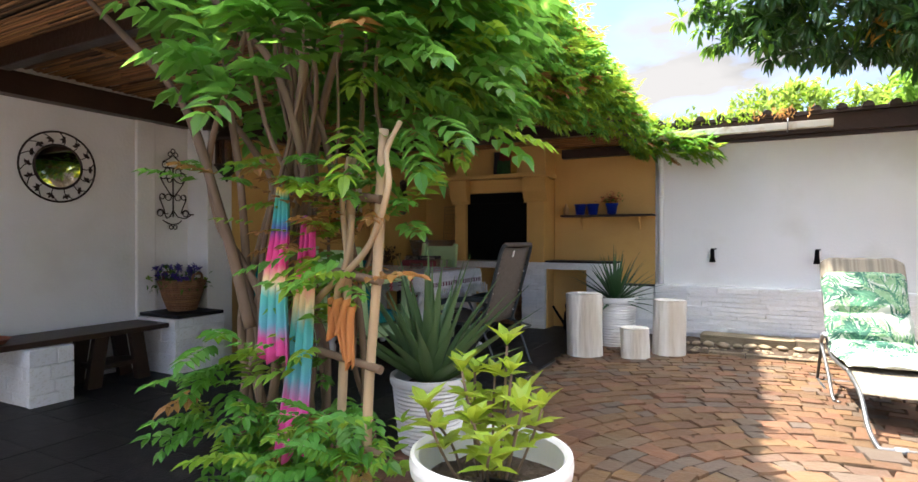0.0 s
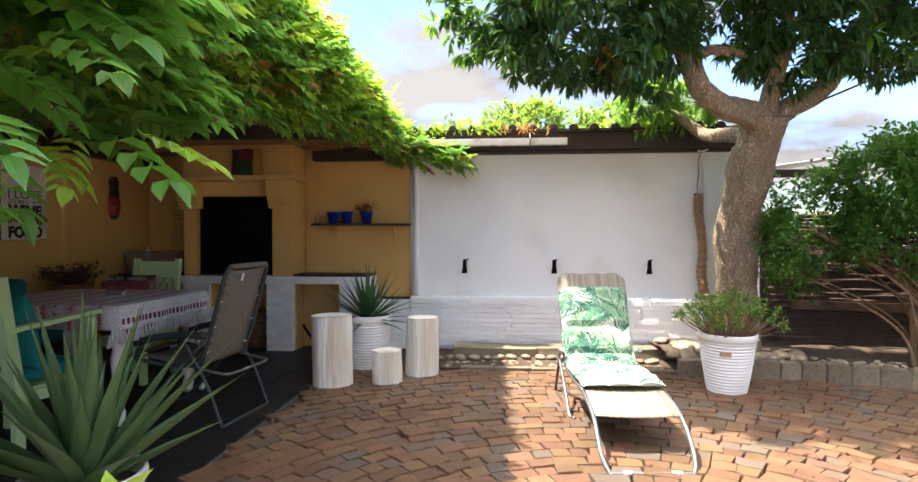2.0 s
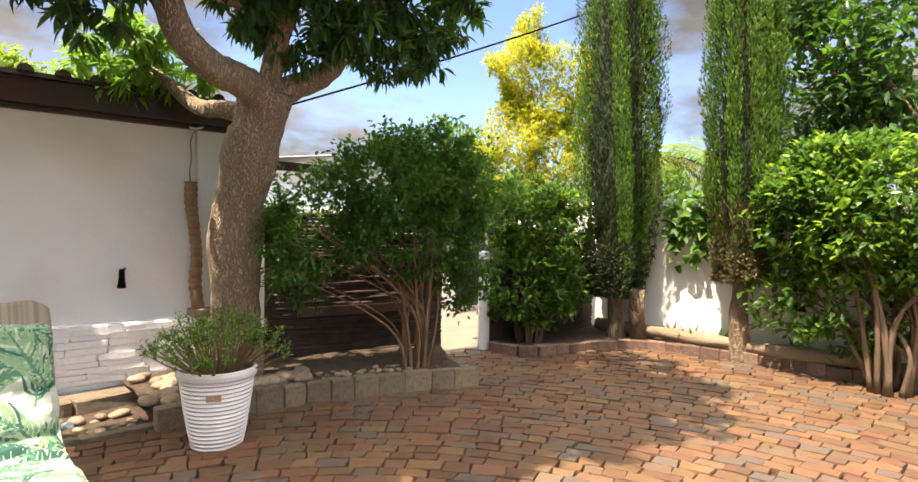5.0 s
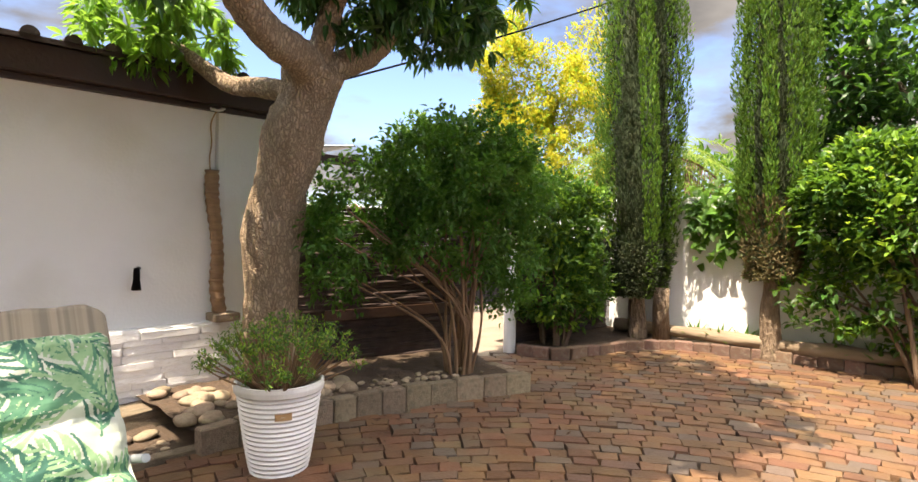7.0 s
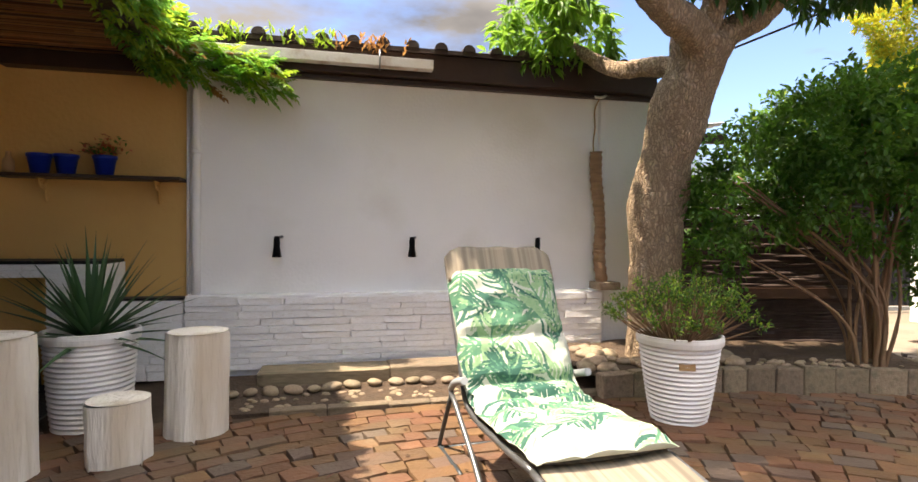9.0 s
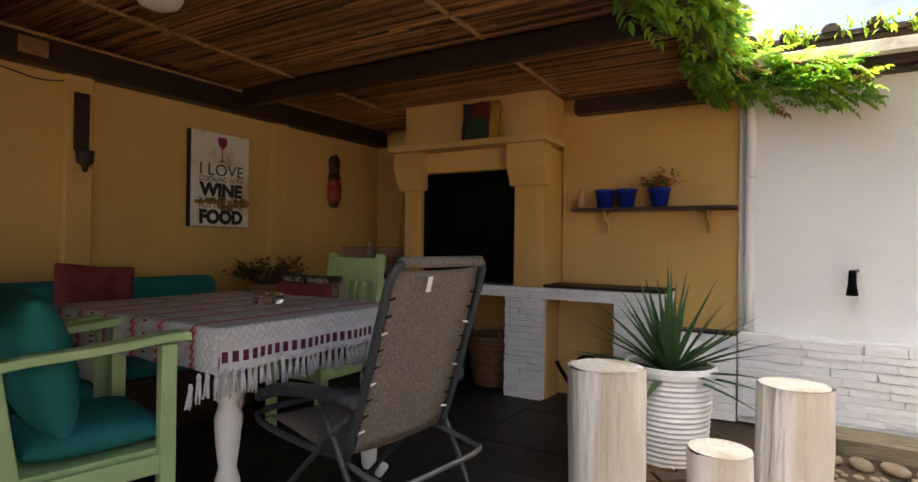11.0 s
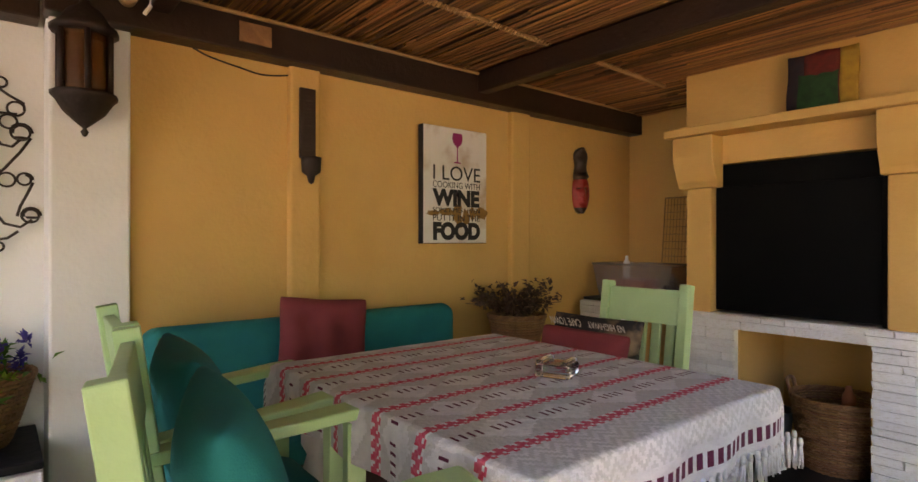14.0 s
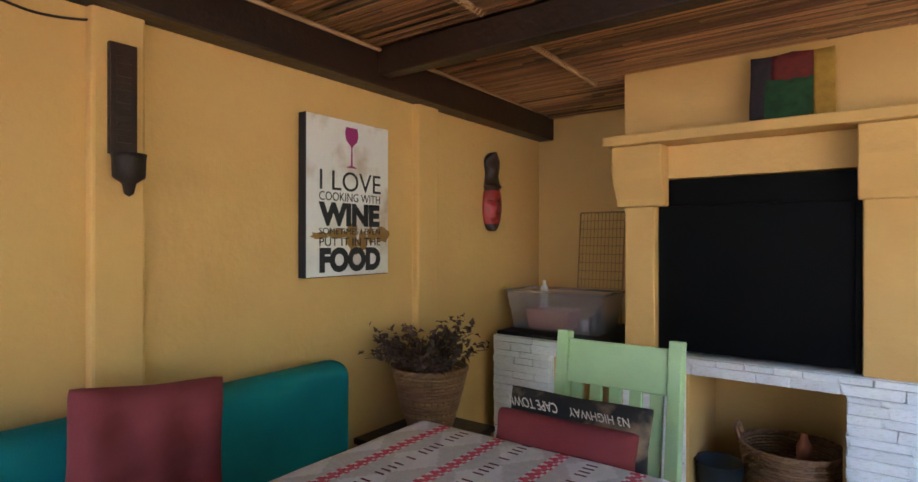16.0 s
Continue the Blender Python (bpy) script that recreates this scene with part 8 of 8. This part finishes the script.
l = Leaves(86)
r = random.Random(86)
for k in range(20):
    az = k * 2.4
    d = Vector((math.cos(az), math.sin(az), 0.9 - 0.05 * k))
    l.pinnate((0, 0, 3.0), d, 1.9, 30, 0.36, 0.03, 0 if k < 15 else 1, droop=1.3)
l.put("fronds", [LEAF_FAR, LEAF_DRY], palm)
ag = thing("agave_plants", (7.50, 5.8, 0.08), "small green agaves at the foot of the wall", "plant", kind="stuff")
l = Leaves(88)
for k, (x, yy) in enumerate(((0, 0.15), (-0.05, -0.15), (0.05, -0.4), (0.0, -1.3), (-0.05, -1.7))):
    blades(l, (x, yy, 0.03), 14, 0.28, 0.05, 90 + k, (20, 75), curve=0.3)
l.put("rosettes", LEAF_LAUREL, ag)

# ---- beds, kerbs, fence, gate ----
def strip_bed(name, front, back, z, material, label):
    """A bed between two lines of plan points, one quad strip for each pair."""
    v, f, n = [], [], 12
    fl, bl = smooth_path([(x, y, 0) for x, y in front], 6), smooth_path([(x, y, 0) for x, y in back], 6)
    for p, q in zip(fl, bl):
        for k in range(n + 1):
            c = p.lerp(q, k / n)
            v.append((c.x, c.y, z + 0.03 * noise.noise(Vector((c.x * 4, c.y * 4, 0)))))
    for i in range(len(fl) - 1):
        for k in range(n):
            j = i * (n + 1) + k
            f.append((j, j + n + 1, j + n + 2, j + 1))
    ob = raw(name, v, f, material)
    if ob.data.polygons[0].normal.z < 0:
        ob.data.flip_normals()
    return tagged(ob, label, "soil bed", kind="structure")


strip_bed("ground_bed_tree", [(1.80, 6.74), (2.35, 6.76), (2.95, 6.66), (3.6, 6.50), (4.30, 6.24), (4.44, 6.6)], [(1.78, 7.86), (2.4, 7.86), (3.0, 7.9), (3.7, 7.72), (4.5, 7.55), (4.95, 7.45)], 0.15, SOIL, "raised earth bed round the tree")
strip_bed("ground_bed_east", [(5.52, 7.2), (5.70, 6.76), (6.68, 6.46), (7.10, 6.10), (7.33, 5.5), (7.41, 4.9), (7.43, 3.8), (7.43, 0.0)], [(5.6, 7.6), (6.2, 7.5), (7.0, 7.4), (7.68, 7.3), (7.68, 6.2), (7.68, 4.9), (7.68, 3.8), (7.68, 0.0)], 0.09, SOIL, "earth bed along the boundary wall")
stone_cols = [stone_mesh(60 + k, KERB, 0.04) for k in range(4)]
RKERB = mat("red_brick_kerb", (0.20, 0.105, 0.07), (0.15, 0.105, 0.08), rough=0.85, scale=8, bump=0.7, bscale=30, rand=0.3, dist=0.02, stain=(0.24, 0.19, 0.14), stain_scale=5)
red_cols = [stone_mesh(70 + k, RKERB, 0.04) for k in range(4)]


def kerb(name, pts, w, h, length, meshes, label, z0=-0.03, seed=1):
    t = tagged(new(name), label, "kerb", kind="structure")
    r = random.Random(seed)
    p = smooth_path([(x, y, 0) for x, y in pts], 10)
    acc, i = [0.0], 0
    for a, b in zip(p, p[1:]):
        acc.append(acc[-1] + (b - a).length)
    s = 0.0

    def at(s):
        s = max(0, min(acc[-1], s))
        for k in range(len(p) - 1):
            if acc[k + 1] >= s:
                u = (s - acc[k]) / max(1e-6, acc[k + 1] - acc[k])
                return p[k].lerp(p[k + 1], u), (p[k + 1] - p[k]).normalized()
        return p[-1], (p[-1] - p[-2]).normalized()

    while s < acc[-1]:
        l = length * r.uniform(0.8, 1.15)
        c, d = at(s + l / 2)
        o = new("kerb_stone", r.choice(meshes))
        o.parent = t
        hh = h * r.uniform(0.93, 1.05)
        o.matrix_basis = Matrix.Translation((c.x, c.y, z0 + hh / 2)) @ Matrix.Rotation(math.atan2(d.y, d.x) + r.uniform(-.02, .02), 4, "Z") @ Matrix.Diagonal((l - 0.008, w * r.uniform(0.95, 1.05), hh, 1))
        s += l
    return t


kerb("kerb_bed", [(1.80, 6.72), (2.35, 6.74), (2.95, 6.64), (3.6, 6.48), (4.30, 6.22)], 0.10, 0.22, 0.22, stone_cols, "grey-brown stone edging of the tree bed", seed=2)
kerb("kerb_bed_end", [(4.33, 6.25), (4.42, 6.42), (4.46, 6.62)], 0.10, 0.20, 0.2, stone_cols, "grey-brown stone edging of the tree bed", seed=3)
kerb("kerb_east", [(5.50, 7.16), (5.66, 6.72), (6.1, 6.58), (6.66, 6.42), (7.08, 6.08), (7.30, 5.5), (7.38, 4.9), (7.40, 3.8), (7.40, 0.5)], 0.11, 0.16, 0.22, red_cols, "red and grey brick edging of the boundary bed", seed=4)
kerb("kerb_wall", [(-0.35, 6.80), (0.4, 6.82), (1.1, 6.84), (1.76, 6.80)], 0.09, 0.07, 0.34, stone_cols, "sunken stone edging before the pebble strip", z0=-0.03, seed=5)
kerb("kerb_wall_back", [(-0.5, 7.62), (0.5, 7.60), (1.4, 7.62), (1.9, 7.7)], 0.30, 0.135, 0.9, stone_cols, "worn concrete step below the plinth", z0=-0.03, seed=6)

# pebbles
def pebble_mesh(seed):
    r = random.Random(seed)
    b = bmesh.new()
    bmesh.ops.create_icosphere(b, subdivisions=2, radius=0.5)
    for v in b.verts:
        v.co *= 1 + 0.16 * noise.noise(v.co * 2.2 + Vector((seed * 3.1, 0, 0)))
        v.co.z *= 0.62
    me = mesh_of(b, "pebble", STONE, True)
    return me


PEB = [pebble_mesh(k) for k in range(5)]
strip = tagged(part("ground_pebble_strip", boxed((-0.75, 6.86, -0.03), (1.80, 7.84, 0.006)), SOIL), "earth strip with river pebbles below the wall", "pebble strip", kind="structure")
r = random.Random(91)


def pebble(x, y, z, s, parent):
    o = new("pebble", r.choice(PEB))
    o.parent = parent
    o.matrix_basis = Matrix.Translation((x, y, z)) @ Euler((r.uniform(-.2, .2), r.uniform(-.2, .2), r.uniform(0, 6.28))).to_matrix().to_4x4() @ Matrix.Diagonal((s * r.uniform(1, 1.45), s, s * r.uniform(0.8, 1), 1))


x = -0.62
while x < 1.75:
    s = r.uniform(0.085, 0.125)
    pebble(x, 7.30 + 0.05 * math.sin(x * 3) + r.uniform(-0.02, 0.02), 0.03, s, strip)
    x += s * r.uniform(1.15, 1.45)
for k in range(70):
    pebble(r.uniform(-0.6, 1.75), r.uniform(6.92, 7.25), 0.006, r.uniform(0.03, 0.06), strip)
bed2 = bpy.data.objects["ground_bed_tree"]
for k in range(75):
    x = r.uniform(1.80, 3.1)
    pebble(x, r.uniform(6.82, 7.75 if x < 2.2 else 7.05), 0.165 + r.uniform(0, 0.02), r.uniform(0.08, 0.15), bed2)
for k in range(45):
    x = 2.9 + r.random() * 1.3
    pebble(x, 6.78 - 0.24 * (x - 2.9) + r.uniform(0, 0.25), 0.16, r.uniform(0.03, 0.06), bed2)

# long log on the east kerb
lg = thing("edging_log", (0, 0, 0), "long weathered log lying along the bed", "log")
b = bmesh.new()
p = smooth_path([(7.34, 6.95, 0.20), (7.36, 6.0, 0.20), (7.40, 5.0, 0.19), (7.42, 4.0, 0.19), (7.42, 2.6, 0.19)], 8)
tube(b, p, [0.075 + 0.012 * math.sin(i * 0.7) for i in range(len(p))], 14, wob=0.25)
part("trunk", b, mat("weathered_log", (0.28, 0.215, 0.145), (0.18, 0.13, 0.085), rough=0.9, scale=8, bump=0.8, bscale=24, stretch=(1, 0.2, 1), dist=0.02), lg)

# fence of dark laths, gate post and gate
def lath_fence(name, a, bb, h, label, seed):
    t = thing(name, (0, 0, 0), label, "fence")
    r = random.Random(seed)
    a, bb = Vector((*a, 0)), Vector((*bb, 0))
    z, out = 0.10, (bb - a).normalized().cross(Z)
    while z < h:
        rad = r.uniform(0.010, 0.019)
        pts = []
        for k in range(9):
            q = a.lerp(bb, k / 8)
            pts.append(q + Vector((0, 0, z + r.uniform(-0.007, 0.007))) + out * r.uniform(-0.012, 0.012))
        b = bmesh.new()
        tube(b, pts, [rad * r.uniform(0.8, 1.15) for _ in pts], 6)
        part("lath", b, LATTE, t)
        z += rad * (1.02 if z < h - 0.42 else 1.6)
    # board added behind the laths, stops light showing through their gaps
    mid, ang = (a + bb) / 2 - out * 0.035, math.degrees(math.atan2(bb.y - a.y, bb.x - a.x))
    part("backing", boxed((-(bb - a).length / 2, -0.006, 0.06), ((bb - a).length / 2, 0.006, h - 0.40), 0.0, pose(mid.x, mid.y, 0, 0, 0, ang)), LATTE, t)
    for k in range(4):
        q = a.lerp(bb, (k + 0.1) / 3.4) - out * 0.08
        b = bmesh.new()
        tube(b, [q, q + Vector((0, 0, h + 0.03))], 0.03, 8)
        part("post", b, LATTE, t)
    return t


lath_fence("lath_fence", (3.02, 7.80), (4.95, 7.42), 1.62, "dark weathered lath fence behind the shrub", 5)
lath_fence("lath_fence", (5.64, 7.36), (7.6, 7.25), 1.45, "dark weathered lath fence behind the laurel", 6)
part_b = part("rail", boxed((-0.75, -0.02, -0.05), (0.75, 0.02, 0.05), 0.004, pose(4.05, 7.555, 0.60, 0, 0, -11.1)), DARKWOOD, bpy.data.objects["lath_fence"], "broad dark board")
post = thing("gate_post", (5.52, 7.30, 0), "round white painted gate post", "post")
part("shaft", lathe(bmesh.new(), [(0, 0), (0.072, 0), (0.07, 0.02), (0.07, 1.17), (0.06, 1.20), (0, 1.21)], 20), WHITE, post)
path = tagged(part("pavement_path", boxed((4.95, 7.42, -0.045), (9.2, 13.5, -0.008)), mat("pale_concrete", (0.22, 0.18, 0.13), (0.17, 0.135, 0.10), rough=0.9, scale=3, bump=0.4, stain=(0.25, 0.2, 0.15))), "pale sunlit concrete drive beyond the fence", "path", kind="structure")
gate = thing("metal_gate", (0, 0, 0), "tall dark grey corrugated metal gate", "gate")
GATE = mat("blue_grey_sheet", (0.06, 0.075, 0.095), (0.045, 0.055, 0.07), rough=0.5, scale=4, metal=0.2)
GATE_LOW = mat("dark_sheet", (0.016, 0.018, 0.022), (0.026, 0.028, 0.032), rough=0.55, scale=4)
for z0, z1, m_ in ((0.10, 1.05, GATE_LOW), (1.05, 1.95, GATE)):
    gv, gf = [], []
    for k in range(91):
        x = 7.27 + 0.03 * k
        yy = 9.9 + 0.012 * (1 if k % 4 < 2 else -1)
        gv += [(x, yy, z0), (x, yy, z1)]
    for k in range(90):
        gf.append((2 * k, 2 * k + 2, 2 * k + 3, 2 * k + 1))
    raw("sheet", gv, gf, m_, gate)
for z in (0.06, 1.05, 1.95):
    part("gate_rail", boxed((7.26, 9.84, z - 0.03), (9.98, 9.885, z + 0.03), 0.003), GREYP if z < 0.5 else GATE, gate)
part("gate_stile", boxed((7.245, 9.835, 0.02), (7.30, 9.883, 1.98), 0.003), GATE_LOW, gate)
wall("wall_far_white", (3.05, 9.85, -0.05), (7.24, 10.05, 1.75), WHITE, "white wall beyond the lath fence")
shed = thing("lean_to_roof", (0, 0, 0), "grey corrugated lean-to roof edge beyond the wall", "roof")
sv, sf = [], []
for k in range(81):
    yy = 8.45 + 0.03 * k
    dz = 0.012 * math.sin(k * 1.57)
    sv += [(3.05, yy, 2.20 + dz), (4.15, yy, 2.34 + dz)]
for k in range(80):
    sf.append((2 * k, 2 * k + 1, 2 * k + 3, 2 * k + 2))
o = raw("sheet", sv, sf, TIN, shed)
md = o.modifiers.new("thick", "SOLIDIFY")
md.thickness = 0.012
part("edge_beam", boxed((3.05, 8.40, 2.10), (4.15, 8.46, 2.20), 0.004), DARKWOOD, shed)
part("support", boxed((3.05, 8.55, 0.0), (3.15, 8.65, 2.12), 0.004), WHITE, shed)
wire = thing("overhead_wire", (0, 0, 0), "black overhead service cable crossing the sky", "cable")
b = bmesh.new()
wa, wb = Vector((2.97, 9.08, 2.63)), Vector((9.85, 7.46, 5.7))
tube(b, [wa.lerp(wb, k / 14) - Vector((0, 0, 0.08 * math.sin(math.pi * k / 14))) for k in range(15)], 0.014, 6)
part("cable", b, BLACK, wire)
part("anchor", boxed((2.93, 9.04, 2.636), (3.0, 9.12, 2.69), 0.004), GALV, wire)
wl_ = thing("wall_lamp", (7.62, 4.55, 0.62), "small rusty lamp on the boundary wall", "lamp")
part("shade", lathe(bmesh.new(), [(0, 0.10), (0.03, 0.095), (0.07, 0.0), (0.06, 0.0), (0, 0.08)], 16), IRON, wl_)
part("arm", boxed((0, -0.012, 0.08), (0.06, 0.012, 0.10), 0.002), IRON, wl_)

# litter of dry leaves on the paving
lt = thing("fallen_leaves", (0, 0, 0), "scattered dry leaves on the paving", "leaves", kind="stuff")
l = Leaves(95)
r = random.Random(95)
for k in range(150):
    x, yy = (r.uniform(-1.4, 7.2), r.uniform(3.5, 6.6)) if k < 90 else (r.uniform(2.6, 4.6), r.uniform(6.0, 6.5))
    a = r.uniform(0, 6.28)
    l.leaf((x, yy, 0.026), (math.cos(a), math.sin(a), 0.05), r.uniform(0.03, 0.07), r.uniform(0.012, 0.028), 0, up=(0, 0, 1), droop=-0.1)
l.put("leaves", LEAF_DRY, lt)

# ---- paving and tiles, piece by piece ----
def cobble_mesh(seed, material):
    r = random.Random(seed)
    b = bmesh.new()
    n = 6
    ring, low = [], []
    base = [(-0.5, -0.5), (0.0, -0.5), (0.5, -0.5), (0.5, 0.5), (0.0, 0.5), (-0.5, 0.5)]
    pts = [(x + r.uniform(-.06, .06), y + r.uniform(-.09, .09)) for x, y in base]
    top = [b.verts.new((x * 0.96, y * 0.95, 0.5 + r.uniform(-.10, .10))) for x, y in pts]
    mid = [b.verts.new((x * 0.99, y * 0.99, 0.25)) for x, y in pts]
    low = [b.verts.new((x, y, -0.5)) for x, y in pts]
    b.faces.new(top)
    for p, q in ((top, mid), (mid, low)):
        for k in range(n):
            b.faces.new((p[(k + 1) % n], p[k], q[k], q[(k + 1) % n]))
    bmesh.ops.recalc_face_normals(b, faces=b.faces)
    return mesh_of(b, "paver", material)


COB = [cobble_mesh(k, PAVER) for k in range(8)]
COBV = [([v.co.copy() for v in m.vertices], [tuple(p.vertices) for p in m.polygons]) for m in COB]
r = random.Random(101)
centre = Vector((0.75, 3.05))
near, rest = [], []
rad = 0.10
while rad < 9.5:
    w = r.uniform(0.105, 0.14)
    circ = 2 * math.pi * (rad + w / 2)
    cnt = max(4, int(circ / 0.175))
    off = r.uniform(0, 6.28)
    a = off
    while a < off + 2 * math.pi - 0.02:
        l_ = r.uniform(0.11, 0.23)
        da = l_ / (rad + w / 2)
        if a + da > off + 2 * math.pi:
            da = off + 2 * math.pi - a
            l_ = da * (rad + w / 2)
        am = a + da / 2
        x, yy = centre.x + (rad + w / 2) * math.cos(am), centre.y + (rad + w / 2) * math.sin(am)
        a += da
        if l_ < 0.04 or x < -1.62 or x > 7.34 or yy < -3.15 or yy > 7.35:
            continue
        if yy > 6.74 and x < 1.8:
            continue
        if 1.75 < x < 4.35 and yy > 6.70 - 0.10 * (x - 1.75) - (0.08 if x > 3 else 0):
            continue
        if x > 5.62 and yy > 6.66 - max(0, (x - 6.6)) * 0.9:
            continue
        if x > 7.2 and yy > 5.2:
            continue
        m = Matrix.Translation((x, yy, 0.0 + r.uniform(-0.005, 0.006))) @ Matrix.Rotation(am + math.pi / 2 + r.uniform(-.04, .04), 4, "Z") @ Matrix.Rotation(r.uniform(-.03, .03), 4, "X") @ Matrix.Diagonal((l_ - 0.003, w - 0.003, 0.04, 1))
        ((near if (-1.3 < x < 1.4 and 3.9 < yy < 5.6) else rest).append((r.randrange(8), m)))
    rad += w
for i, m in near[:300]:
    o = new("paver", COB[i])
    o.parent = paving
    o.matrix_basis = m
pv, pf = [], []
for i, m in near[300:] + rest:
    vs, fs = COBV[i]
    k = len(pv)
    pv += [m @ v for v in vs]
    pf += [tuple(q + k for q in f_) for f_ in fs]
o = raw("pavers", pv, pf, PAVER_I, paving, "many more clay pavers in curved rows")
o["kind"] = "stuff"

bt_ = bmesh.new()
bmesh.ops.create_cube(bt_, size=1)
bmesh.ops.bevel(bt_, geom=bt_.edges[:], offset=0.006, segments=1, affect="EDGES")
slate_mesh = mesh_of(bt_, "slate_tile", SLATE)
for i in range(9):
    for j in range(31):
        x0, y0 = -5.03 + 0.372 * i, -3.132 + 0.372 * j
        if y0 > 8.3 or x0 > -1.75:
            continue
        o = new("slate_tile", slate_mesh)
        o.parent = floor
        o.matrix_basis = Matrix.Translation((x0 + 0.186, y0 + 0.186, -0.006 + r.uniform(-.001, .001))) @ Matrix.Rotation(r.uniform(-.003, .003), 4, "X") @ Matrix.Diagonal((0.365, 0.365, 0.018, 1))
